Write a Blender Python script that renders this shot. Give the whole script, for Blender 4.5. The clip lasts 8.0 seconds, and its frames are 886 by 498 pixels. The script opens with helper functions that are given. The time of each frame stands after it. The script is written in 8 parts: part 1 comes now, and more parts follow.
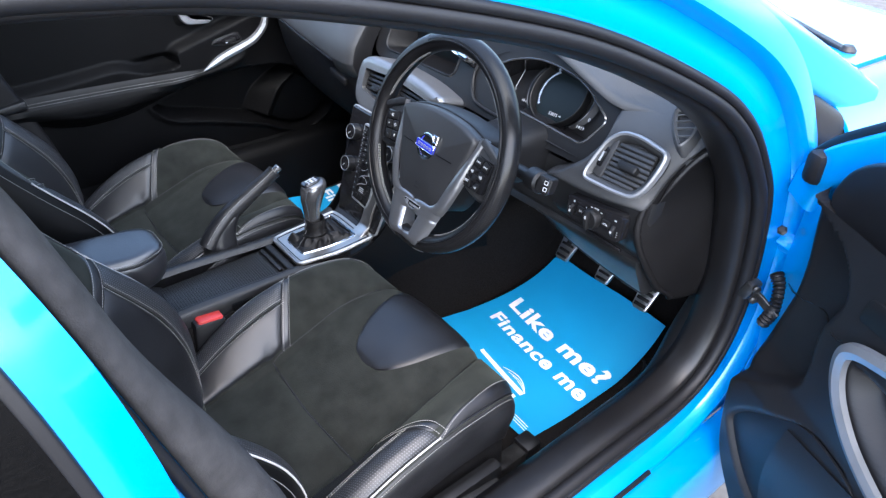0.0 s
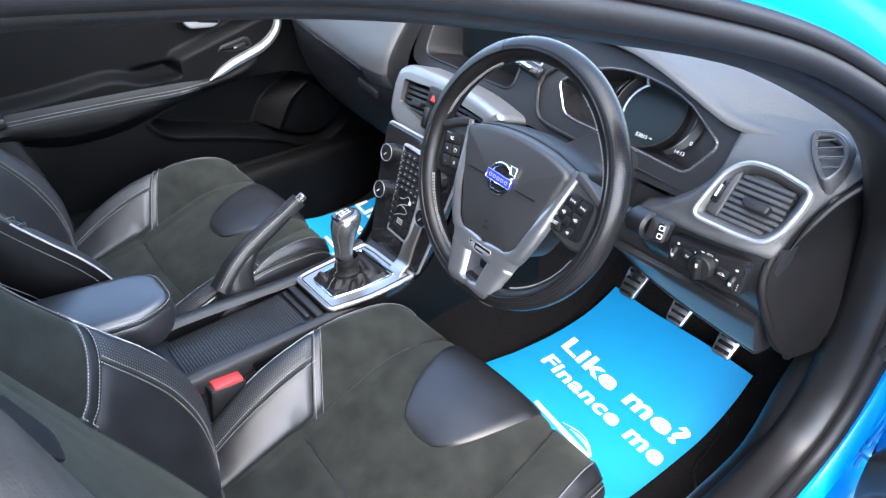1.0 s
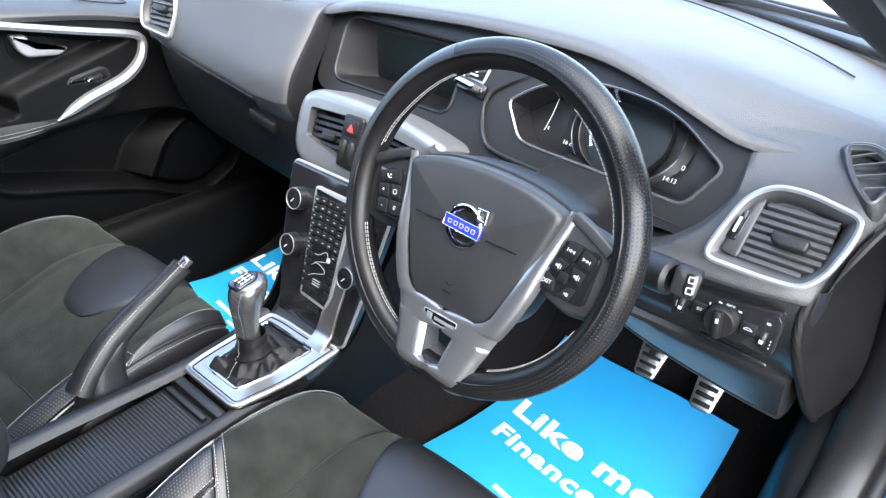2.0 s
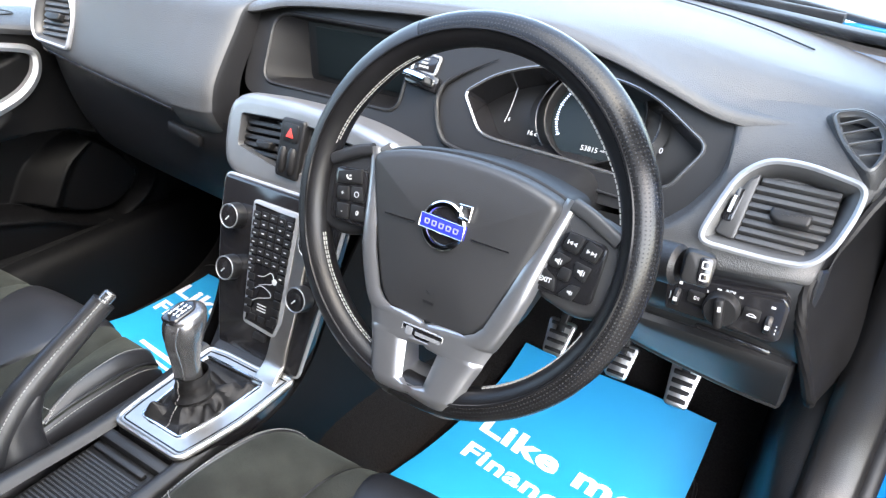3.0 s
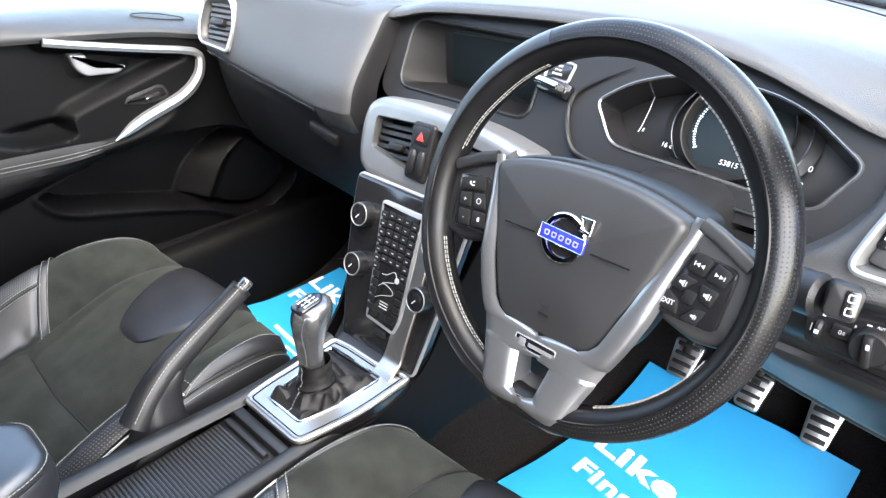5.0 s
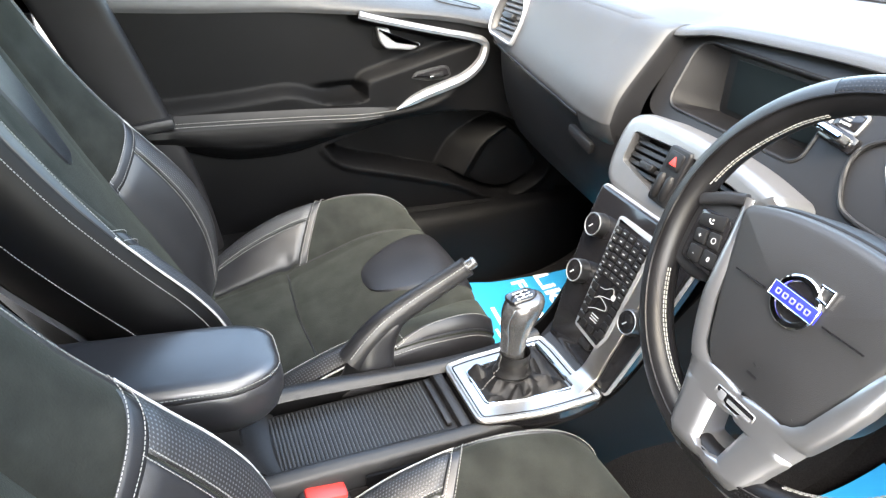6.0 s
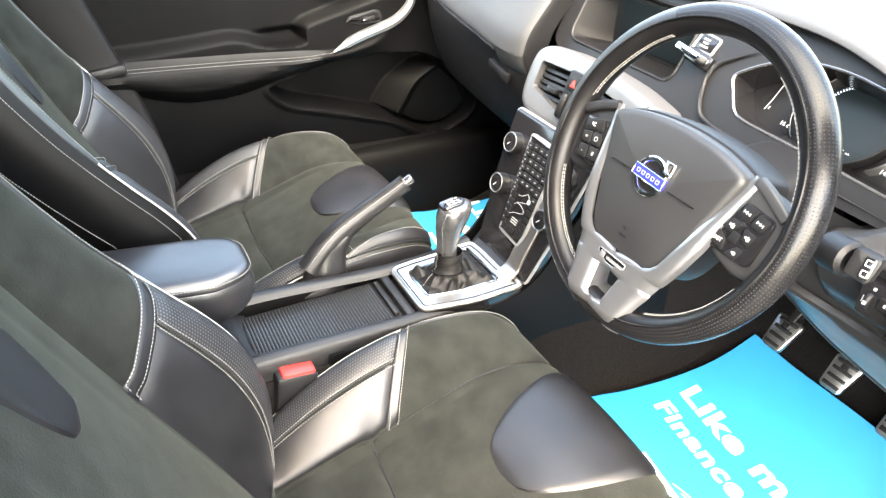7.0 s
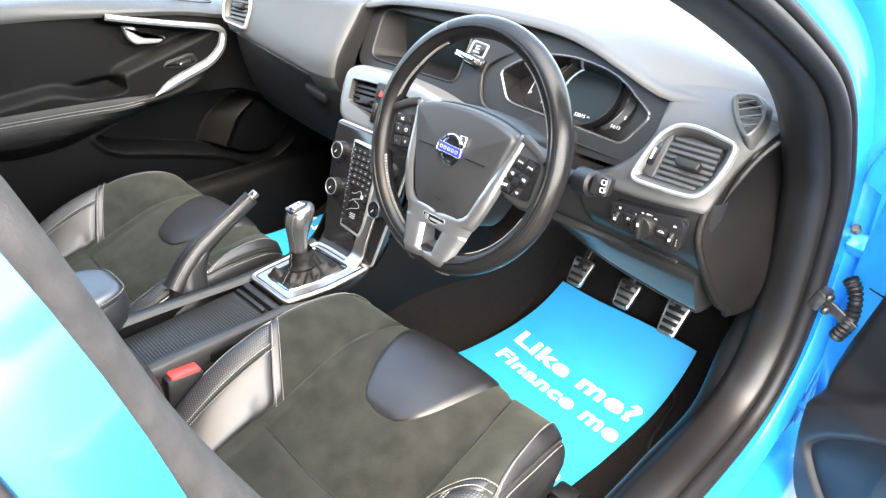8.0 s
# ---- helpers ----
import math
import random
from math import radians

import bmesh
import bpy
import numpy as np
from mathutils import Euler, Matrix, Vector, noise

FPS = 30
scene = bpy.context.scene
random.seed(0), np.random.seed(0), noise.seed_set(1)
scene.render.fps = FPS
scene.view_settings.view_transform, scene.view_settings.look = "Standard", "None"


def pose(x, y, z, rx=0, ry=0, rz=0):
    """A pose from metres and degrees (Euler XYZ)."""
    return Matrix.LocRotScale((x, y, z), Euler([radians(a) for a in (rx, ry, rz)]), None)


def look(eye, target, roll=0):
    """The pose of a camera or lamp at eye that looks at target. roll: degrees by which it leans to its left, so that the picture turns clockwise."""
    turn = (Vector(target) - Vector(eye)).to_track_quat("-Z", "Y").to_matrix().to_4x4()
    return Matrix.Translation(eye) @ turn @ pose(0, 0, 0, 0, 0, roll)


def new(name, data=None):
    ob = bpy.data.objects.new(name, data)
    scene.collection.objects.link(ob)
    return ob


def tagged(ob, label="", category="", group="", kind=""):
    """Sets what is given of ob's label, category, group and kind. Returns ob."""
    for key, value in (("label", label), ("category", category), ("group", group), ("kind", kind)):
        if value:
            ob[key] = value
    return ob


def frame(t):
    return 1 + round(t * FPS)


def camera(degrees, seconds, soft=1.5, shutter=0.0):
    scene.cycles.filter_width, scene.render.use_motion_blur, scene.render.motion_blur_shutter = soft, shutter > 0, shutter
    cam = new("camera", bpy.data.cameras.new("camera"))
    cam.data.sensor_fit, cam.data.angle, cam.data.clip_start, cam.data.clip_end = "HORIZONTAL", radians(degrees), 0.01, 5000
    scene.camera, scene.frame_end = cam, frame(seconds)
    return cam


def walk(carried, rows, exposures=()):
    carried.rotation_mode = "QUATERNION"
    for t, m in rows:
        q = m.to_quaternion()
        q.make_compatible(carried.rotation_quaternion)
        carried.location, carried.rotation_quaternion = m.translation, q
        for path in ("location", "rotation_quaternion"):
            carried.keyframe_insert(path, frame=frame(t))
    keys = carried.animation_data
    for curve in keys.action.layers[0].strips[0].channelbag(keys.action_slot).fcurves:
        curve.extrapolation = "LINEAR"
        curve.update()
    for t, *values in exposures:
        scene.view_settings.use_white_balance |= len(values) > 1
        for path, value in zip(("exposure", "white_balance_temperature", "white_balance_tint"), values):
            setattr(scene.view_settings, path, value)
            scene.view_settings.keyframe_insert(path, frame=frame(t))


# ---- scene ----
# ---- camera and its walk ----
cam = camera(65.9, 8.0, 1.35)
PATH = [
    (0, (1.15, -0.62, 1.409), (-0.134, 0.402, 0.265), -0.1),
    (0.2, (1.085, -0.606, 1.388), (-0.215, 0.412, 0.259), -0.5),
    (0.5, (1.0, -0.598, 1.371), (-0.294, 0.421, 0.236), -0.5),
    (1, (0.909, -0.575, 1.348), (-0.36, 0.469, 0.207), -0.0),
    (1.2, (0.876, -0.553, 1.337), (-0.367, 0.535, 0.211), 0.6),
    (1.5, (0.821, -0.527, 1.315), (-0.403, 0.634, 0.241), 0.9),
    (1.7, (0.775, -0.499, 1.296), (-0.384, 0.744, 0.242), 1.7),
    (2, (0.705, -0.476, 1.243), (-0.387, 0.833, 0.197), 1.8),
    (2.2, (0.672, -0.471, 1.212), (-0.361, 0.895, 0.18), 2.4),
    (3.3, (0.622, -0.455, 1.188), (-0.287, 1.034, 0.209), 1.0),
    (3.5, (0.623, -0.455, 1.188), (-0.297, 1.044, 0.237), 0.6),
    (4, (0.623, -0.454, 1.186), (-0.323, 1.048, 0.265), -0.2),
    (4.2, (0.627, -0.454, 1.184), (-0.358, 1.014, 0.248), -1.0),
    (5.3, (0.628, -0.441, 1.194), (-0.667, 0.715, 0.2), -0.0),
    (5.5, (0.625, -0.438, 1.196), (-0.718, 0.659, 0.199), 0.8),
    (5.7, (0.621, -0.441, 1.207), (-0.809, 0.527, 0.196), 0.5),
    (6, (0.65, -0.444, 1.209), (-0.946, 0.228, 0.208), 1.6),
    (6.2, (0.676, -0.45, 1.217), (-0.955, 0.133, 0.217), 1.9),
    (6.5, (0.72, -0.459, 1.224), (-0.886, 0.153, 0.201), 3.1),
    (6.7, (0.752, -0.473, 1.223), (-0.796, 0.19, 0.143), 2.7),
    (7, (0.807, -0.516, 1.241), (-0.649, 0.289, 0.131), 2.1),
    (7.2, (0.85, -0.557, 1.254), (-0.517, 0.421, 0.171), 2.2),
    (7.5, (0.897, -0.615, 1.264), (-0.379, 0.521, 0.224), 0.9),
    (7.7, (0.92, -0.637, 1.269), (-0.33, 0.533, 0.236), 1.1),
    (8, (0.964, -0.644, 1.275), (-0.253, 0.57, 0.254), 0.6),
]
EXPOSURE = [
    (0.0, 3.1, 6200, 12), (0.5, 3.57, 6200, 12), (1.0, 3.86, 6400, 11), (1.5, 4.0, 6550, 10), (2.0, 4.03, 6800, 10), (3.5, 4.05, 7050, 10), (5.3, 4.25, 7300, 10), (6.0, 4.5, 7700, 9), (6.5, 4.68, 8000, 8), (7.0, 4.88, 8400, 10), (7.5, 4.80, 7900, 9), (8.0, 4.48, 7800, 9),
]
walk(cam, [(t, look(eye, target, roll)) for t, eye, target, roll in PATH], EXPOSURE)

# ---- world and sun ----
world = bpy.data.worlds.new("sky")
scene.world = world
world.use_nodes = True
_nt = world.node_tree
_sky = _nt.nodes.new("ShaderNodeTexSky")
_sky.sky_type = "NISHITA"
_sky.sun_disc = False
_sky.sun_elevation = radians(55)
_sky.sun_rotation = radians(115)
_sky.air_density = 1.0
_sky.dust_density = 2.0
_nt.nodes["Background"].inputs["Strength"].default_value = 0.15
_nt.links.new(_sky.outputs[0], _nt.nodes["Background"].inputs["Color"])
_sun = bpy.data.lights.new("sun", "SUN")
_sun.energy, _sun.angle, _sun.color = 1.1, radians(110), (1.0, 0.97, 0.93)
sun = new("sun", _sun)
sun.matrix_world = look((2.9, -1.0, 3.2), (0, 0, 0))

# ---- materials ----


def mat(name, color, rough=0.5, metal=0.0, coat=0.0, spec=0.5, noise_scale=0.0, vary=0.0, bump=0.0, bump_scale=200.0, cells=0.0, cell_scale=400.0, sheen=0.0, rough_vary=0.0, tint=None, coat_rough=0.05):
    """Principled surface with mottling (vary), fine noise relief (bump) and leather-like cells."""
    m = bpy.data.materials.new(name)
    m.use_nodes = True
    nt = m.node_tree
    b = nt.nodes["Principled BSDF"]
    b.inputs["Base Color"].default_value = (*color, 1)
    b.inputs["Roughness"].default_value = rough
    b.inputs["Metallic"].default_value = metal
    b.inputs["Coat Weight"].default_value = coat
    b.inputs["Coat Roughness"].default_value = coat_rough
    b.inputs["Specular IOR Level"].default_value = spec
    if sheen:
        b.inputs["Sheen Weight"].default_value = sheen
        b.inputs["Sheen Roughness"].default_value = 0.5
        b.inputs["Sheen Tint"].default_value = (*(tint or (0.8, 0.85, 0.8)), 1)
    co = nt.nodes.new("ShaderNodeTexCoord")
    if vary or rough_vary:
        n1 = nt.nodes.new("ShaderNodeTexNoise")
        n1.inputs["Scale"].default_value = noise_scale or 12
        n1.inputs["Detail"].default_value = 6
        nt.links.new(co.outputs["Object"], n1.inputs["Vector"])
        if vary:
            ramp = nt.nodes.new("ShaderNodeValToRGB")
            ramp.color_ramp.elements[0].position, ramp.color_ramp.elements[1].position = 0.3, 0.7
            ramp.color_ramp.elements[0].color = (*[c * (1 - vary) for c in color], 1)
            ramp.color_ramp.elements[1].color = (*[min(1, c * (1 + vary)) for c in color], 1)
            nt.links.new(n1.outputs["Fac"], ramp.inputs["Fac"])
            nt.links.new(ramp.outputs["Color"], b.inputs["Base Color"])
        if rough_vary:
            mr = nt.nodes.new("ShaderNodeMapRange")
            mr.inputs["To Min"].default_value = max(0.02, rough - rough_vary)
            mr.inputs["To Max"].default_value = min(1, rough + rough_vary)
            nt.links.new(n1.outputs["Fac"], mr.inputs["Value"])
            nt.links.new(mr.outputs["Result"], b.inputs["Roughness"])
    height = None
    if cells:
        v = nt.nodes.new("ShaderNodeTexVoronoi")
        v.inputs["Scale"].default_value = cell_scale
        nt.links.new(co.outputs["Object"], v.inputs["Vector"])
        bp = nt.nodes.new("ShaderNodeBump")
        bp.inputs["Strength"].default_value = cells
        bp.inputs["Distance"].default_value = 0.001
        nt.links.new(v.outputs["Distance"], bp.inputs["Height"])
        height = bp
    if bump:
        n2 = nt.nodes.new("ShaderNodeTexNoise")
        n2.inputs["Scale"].default_value = bump_scale
        n2.inputs["Detail"].default_value = 4
        nt.links.new(co.outputs["Object"], n2.inputs["Vector"])
        bp2 = nt.nodes.new("ShaderNodeBump")
        bp2.inputs["Strength"].default_value = bump
        bp2.inputs["Distance"].default_value = 0.001
        nt.links.new(n2.outputs["Fac"], bp2.inputs["Height"])
        if height:
            nt.links.new(height.outputs["Normal"], bp2.inputs["Normal"])
        height = bp2
    if height:
        nt.links.new(height.outputs["Normal"], b.inputs["Normal"])
    return m


def dotted(m, spacing, dot, depth=0.6, plane="XY", dark=0.35):
    """Adds rows of small round perforations to material m, on two axes of its object space."""
    nt = m.node_tree
    b = nt.nodes["Principled BSDF"]
    co = nt.nodes.new("ShaderNodeTexCoord")
    sep = nt.nodes.new("ShaderNodeSeparateXYZ")
    nt.links.new(co.outputs["UV"], sep.inputs[0])
    axes = []
    for i in (0, 1):
        mul = nt.nodes.new("ShaderNodeMath")
        mul.operation = "MULTIPLY"
        mul.inputs[1].default_value = 1 / spacing
        nt.links.new(sep.outputs[i], mul.inputs[0])
        fr = nt.nodes.new("ShaderNodeMath")
        fr.operation = "PINGPONG"
        fr.inputs[1].default_value = 0.5
        nt.links.new(mul.outputs[0], fr.inputs[0])
        sq = nt.nodes.new("ShaderNodeMath")
        sq.operation = "POWER"
        sq.inputs[1].default_value = 2
        nt.links.new(fr.outputs[0], sq.inputs[0])
        axes.append(sq)
    add = nt.nodes.new("ShaderNodeMath")
    nt.links.new(axes[0].outputs[0], add.inputs[0])
    nt.links.new(axes[1].outputs[0], add.inputs[1])
    hole = nt.nodes.new("ShaderNodeMapRange")
    hole.inputs["From Min"].default_value = dot * dot * 0.6
    hole.inputs["From Max"].default_value = dot * dot
    nt.links.new(add.outputs[0], hole.inputs["Value"])
    old = b.inputs["Base Color"].links[0].from_socket if b.inputs["Base Color"].links else None
    mix = nt.nodes.new("ShaderNodeMix")
    mix.data_type = "RGBA"
    base = b.inputs["Base Color"].default_value[:]
    mix.inputs[6].default_value = (*[c * dark for c in base[:3]], 1)
    mix.inputs[7].default_value = base
    if old:
        nt.links.new(old, mix.inputs[7])
    nt.links.new(hole.outputs[0], mix.inputs[0])
    nt.links.new(mix.outputs[2], b.inputs["Base Color"])
    bp = nt.nodes.new("ShaderNodeBump")
    bp.inputs["Strength"].default_value = depth
    bp.inputs["Distance"].default_value = 0.001
    nt.links.new(hole.outputs[0], bp.inputs["Height"])
    if b.inputs["Normal"].links:
        nt.links.new(b.inputs["Normal"].links[0].from_socket, bp.inputs["Normal"])
    nt.links.new(bp.outputs["Normal"], b.inputs["Normal"])
    return m


def smooth(x):
    x = max(0.0, min(1.0, x))
    return x * x * (3 - 2 * x)


PLASTIC = mat("grained_black_plastic", (0.0062, 0.0064, 0.0072), 0.42, spec=0.4, vary=0.15, noise_scale=9, cells=0.25, cell_scale=900, rough_vary=0.06)
DASH = mat("soft_dash_skin", (0.0260, 0.0268, 0.0280), 0.47, spec=0.5, vary=0.1, noise_scale=6, cells=0.42, cell_scale=850, rough_vary=0.05)
FASCIA = mat("matt_fascia_plastic", (0.0060, 0.0061, 0.0066), 0.46, spec=0.3, vary=0.08, noise_scale=14, bump=0.1, bump_scale=900)
GLOSS = mat("gloss_black_plastic", (0.008, 0.008, 0.009), 0.12, vary=0.1)
LEATHER = mat("black_leather", (0.0095, 0.0099, 0.0112), 0.38, spec=0.52, vary=0.25, noise_scale=18, cells=0.14, cell_scale=1300, bump=0.1, bump_scale=60, rough_vary=0.08)
PERF = dotted(mat("perforated_black_leather", (0.010, 0.0105, 0.0115), 0.42, vary=0.15, noise_scale=18, cells=0.2, cell_scale=650), 0.0042, 0.26, dark=7.0)
GRIP = dotted(mat("perforated_rim_leather", (0.0058, 0.0059, 0.0064), 0.27, spec=0.27, vary=0.15, noise_scale=25, cells=0.04, cell_scale=1200), 0.0036, 0.18, 0.5, dark=3.0)
RIMSKIN = mat("smooth_rim_leather", (0.0050, 0.0050, 0.0056), 0.36, spec=0.26, vary=0.2, noise_scale=25, cells=0.08, cell_scale=1100, rough_vary=0.06)
ARMPAD = mat("glossy_armrest_leather", (0.012, 0.0126, 0.0145), 0.33, spec=1.0, vary=0.2, noise_scale=18, cells=0.12, cell_scale=1300, rough_vary=0.06)
DOORPAD = mat("soft_door_leather", (0.0042, 0.0043, 0.0046), 0.45, spec=0.2, vary=0.2, noise_scale=18, cells=0.14, cell_scale=1300)
# Near-black: about a fifth of TRIM, which the driver's door panel wears.
DOORTRIM = mat("near_black_trim", (0.0015, 0.0016, 0.0019), 0.55, spec=0.11, vary=0.25, noise_scale=9, cells=0.25, cell_scale=900, rough_vary=0.06)
TUBGREY = mat("satin_grey_plastic", (0.024, 0.0243, 0.025), 0.44, vary=0.08, noise_scale=12)
GAITER = mat("slack_black_leather", (0.0055, 0.0055, 0.006), 0.52, spec=0.25, vary=0.3, noise_scale=30, cells=0.2, cell_scale=1000, bump=0.5, bump_scale=120, rough_vary=0.1)
TRAY = mat("ribbed_grey_plastic", (0.02, 0.021, 0.022), 0.42, vary=0.1, noise_scale=12)
# Paler than the front trim: light on the rear pillar is in the colour.
FUZZ = mat("lit_charcoal_cloth", (0.025, 0.0242, 0.0245), 0.8, spec=0.25, vary=0.3, noise_scale=60, bump=0.5, bump_scale=500)
SUEDE = mat("charcoal_suede", (0.0150, 0.0162, 0.0142), 0.95, vary=0.32, noise_scale=26, bump=0.6, bump_scale=450, spec=0.12, sheen=0.10, tint=(0.55, 0.62, 0.52))
CARPET = mat("black_carpet", (0.0078, 0.0071, 0.0070), 1.0, vary=0.5, noise_scale=300, bump=1.0, bump_scale=500, spec=0.1)
SHIFTKNOB = mat("satin_shift_metal", (0.13, 0.133, 0.138), 0.26, metal=0.8, vary=0.06, noise_scale=50)
SILVER = mat("satin_silver_trim", (0.25, 0.258, 0.27), 0.36, metal=0.7, vary=0.06, noise_scale=30, rough_vary=0.05)
SATINSPOKE = mat("satin_spoke_metal", (0.27, 0.276, 0.287), 0.3, metal=0.85, vary=0.05, noise_scale=30, rough_vary=0.04)
BRUSHED = mat("brushed_aluminium", (0.46, 0.445, 0.42), 0.38, metal=1.0, vary=0.05, noise_scale=60, bump=0.08, bump_scale=700)
PALE = mat("pale_silver_plastic", (0.26, 0.27, 0.285), 0.36, metal=0.5, vary=0.04)
KNOB = mat("satin_dark_silver", (0.05, 0.052, 0.056), 0.28, metal=0.85, vary=0.08, noise_scale=50)
SATIN = mat("satin_nickel", (0.20, 0.205, 0.21), 0.24, metal=0.85, vary=0.06, noise_scale=50)
CONSOLE = mat("grained_console_plastic", (0.0085, 0.0087, 0.0094), 0.42, spec=0.4, vary=0.15, noise_scale=9, cells=0.25, cell_scale=900, rough_vary=0.06)
PODSILVER = mat("satin_grey_pod", (0.20, 0.204, 0.21), 0.36, metal=0.75, vary=0.06, noise_scale=30, rough_vary=0.05)
ENDTRIM = mat("dark_dash_end_trim", (0.0044, 0.0043, 0.0046), 0.5, spec=0.14, vary=0.2, noise_scale=20, cells=0.2, cell_scale=900)
CHROME = mat("chrome", (0.8, 0.81, 0.82), 0.08, metal=1.0)
PAINT = mat("bright_blue_paint", (0.0, 0.255, 0.64), 0.32, metal=0.25, coat=1.0, vary=0.06, noise_scale=900, coat_rough=0.09)
RUBBER = mat("black_rubber_seal", (0.006, 0.006, 0.007), 0.5, spec=0.3, vary=0.2, noise_scale=25, bump=0.15, bump_scale=300)
TRIM = mat("dark_pillar_trim", (0.0075, 0.0074, 0.0082), 0.5, spec=0.32, vary=0.15, noise_scale=20, bump=0.2, bump_scale=700)
PAPER = mat("blue_paper", (0.004, 0.29, 0.575), 0.6, vary=0.05, noise_scale=6, bump=0.35, bump_scale=14)
WHITE = mat("white_print", (0.8, 0.82, 0.84), 0.6, vary=0.03)
STITCH = mat("pale_grey_thread", (0.22, 0.22, 0.21), 0.8, vary=0.2, noise_scale=300)
PIPING = mat("pale_piping", (0.40, 0.40, 0.39), 0.6, vary=0.1, noise_scale=80)
RED = mat("red_plastic", (0.42, 0.03, 0.025), 0.4, vary=0.08, noise_scale=40)
SCREEN = mat("dark_screen", (0.006, 0.009, 0.010), 0.3, spec=0.12, vary=0.05)
BADGE = mat("deep_blue_enamel", (0.02, 0.03, 0.42), 0.25, coat=0.5, vary=0.05)
ICON = mat("white_icon", (0.33, 0.34, 0.35), 0.6, vary=0.03)
TARMAC = mat("worn_tarmac", (0.09, 0.084, 0.076), 0.9, vary=0.35, noise_scale=20, bump=0.8, bump_scale=90)
HEADLINE = mat("black_headlining", (0.03, 0.03, 0.031), 0.95, vary=0.05, bump=0.3, bump_scale=400)
# Rim is dash skin; its sky-lit brightness is put into this paler colour.
TRAYLIP = mat("lit_grey_vent_plastic", (0.085, 0.086, 0.088), 0.4, vary=0.06, noise_scale=20)
# Darker copy of the seat leather: the side's shade is put into its colour.
SIDEHIDE = mat("shaded_black_leather", (0.0016, 0.0016, 0.0018), 0.45, spec=0.2, vary=0.2, noise_scale=18, cells=0.1, cell_scale=1300)
HUBSKIN = mat("satin_airbag_skin", (0.0150, 0.0153, 0.0162), 0.44, spec=0.5, vary=0.08, noise_scale=14, cells=0.12, cell_scale=1400)
SILLBLACK = mat("scuffed_sill_plastic", (0.0058, 0.0056, 0.0060), 0.38, spec=0.42, vary=0.2, noise_scale=12, cells=0.2, cell_scale=900, rough_vary=0.08)
KNEE = mat("glossy_knee_plastic", (0.010, 0.0104, 0.0112), 0.3, spec=0.7, vary=0.1, noise_scale=9, cells=0.1, cell_scale=900)
GREASE = mat("dark_oily_metal", (0.05, 0.05, 0.05), 0.35, metal=0.7, vary=0.5, noise_scale=60)
PEDAL = mat("pedal_steel", (0.6, 0.6, 0.6), 0.28, metal=1.0, vary=0.08, noise_scale=120)
GLOW = bpy.data.materials.new("lit_cluster_marks")
GLOW.use_nodes = True
GLOW.node_tree.nodes["Principled BSDF"].inputs["Base Color"].default_value = (0.5, 0.6, 0.75, 1)
GLOW.node_tree.nodes["Principled BSDF"].inputs["Emission Color"].default_value = (0.55, 0.7, 1.0, 1)
GLOW.node_tree.nodes["Principled BSDF"].inputs["Emission Strength"].default_value = 0.05


def pane(name, clear, sheen=0.06):
    """Thin window glass: light passes straight through, tinted by clear, with a mirror sheen."""
    m = bpy.data.materials.new(name)
    m.use_nodes = True
    nt = m.node_tree
    nt.nodes.remove(nt.nodes["Principled BSDF"])
    see = nt.nodes.new("ShaderNodeBsdfTransparent")
    see.inputs["Color"].default_value = (*clear, 1)
    gloss = nt.nodes.new("ShaderNodeBsdfGlossy")
    gloss.inputs["Roughness"].default_value = 0.01
    mix = nt.nodes.new("ShaderNodeMixShader")
    mix.inputs[0].default_value = sheen
    nt.links.new(see.outputs[0], mix.inputs[1])
    nt.links.new(gloss.outputs[0], mix.inputs[2])
    nt.links.new(mix.outputs[0], nt.nodes["Material Output"].inputs["Surface"])
    return m


GLASS = pane("clear_glass", (0.95, 0.97, 0.96))
DARKGLASS = pane("privacy_glass", (0.02, 0.02, 0.024), 0.035)

# ---- mesh helpers ----
V = Vector


def part(name, bm, material, parent=None, label="", sharp=35, smooth=True):
    """Links a bmesh as one mesh object, under a thing or a part if one is given."""
    me = bpy.data.meshes.new(name)
    if isinstance(bm, bmesh.types.BMesh):
        bmesh.ops.recalc_face_normals(bm, faces=bm.faces)
        bm.to_mesh(me)
        bm.free()
    else:
        me = bm
    me.materials.clear()
    me.materials.append(material)
    if smooth:
        me.polygons.foreach_set("use_smooth", [True] * len(me.polygons))
        me.set_sharp_from_angle(angle=radians(sharp))
    ob = new(name, me)
    if parent is not None:
        ob.parent = parent
        ob.matrix_parent_inverse = parent.matrix_world.inverted() if parent.type == "EMPTY" else Matrix()
    if label:
        ob["label"] = label
    return ob


def thing(name, label, category, group="", kind="", at=(0, 0, 0)):
    """An empty at the thing's base; its parts are built in world places."""
    e = new(name)
    e.empty_display_size = 0.05
    e.location = at
    bpy.context.view_layer.update()
    e.matrix_world = Matrix.Translation(at)
    return tagged(e, label, category, group, kind)


def cr(pts, n=8, closed=False):
    """A smooth curve through the points, n samples a stretch."""
    p = [V(q) for q in pts]
    m = len(p)
    out = []
    for i in range(m if closed else m - 1):
        if closed:
            a, b, c, d = p[i - 1], p[i], p[(i + 1) % m], p[(i + 2) % m]
        else:
            a, b, c, d = p[max(i - 1, 0)], p[i], p[i + 1], p[min(i + 2, m - 1)]
        for k in range(n):
            t = k / n
            out.append(0.5 * (2 * b + (c - a) * t + (2 * a - 5 * b + 4 * c - d) * t * t + (3 * b - a - 3 * c + d) * t ** 3))
    if not closed:
        out.append(p[-1].copy())
    return out


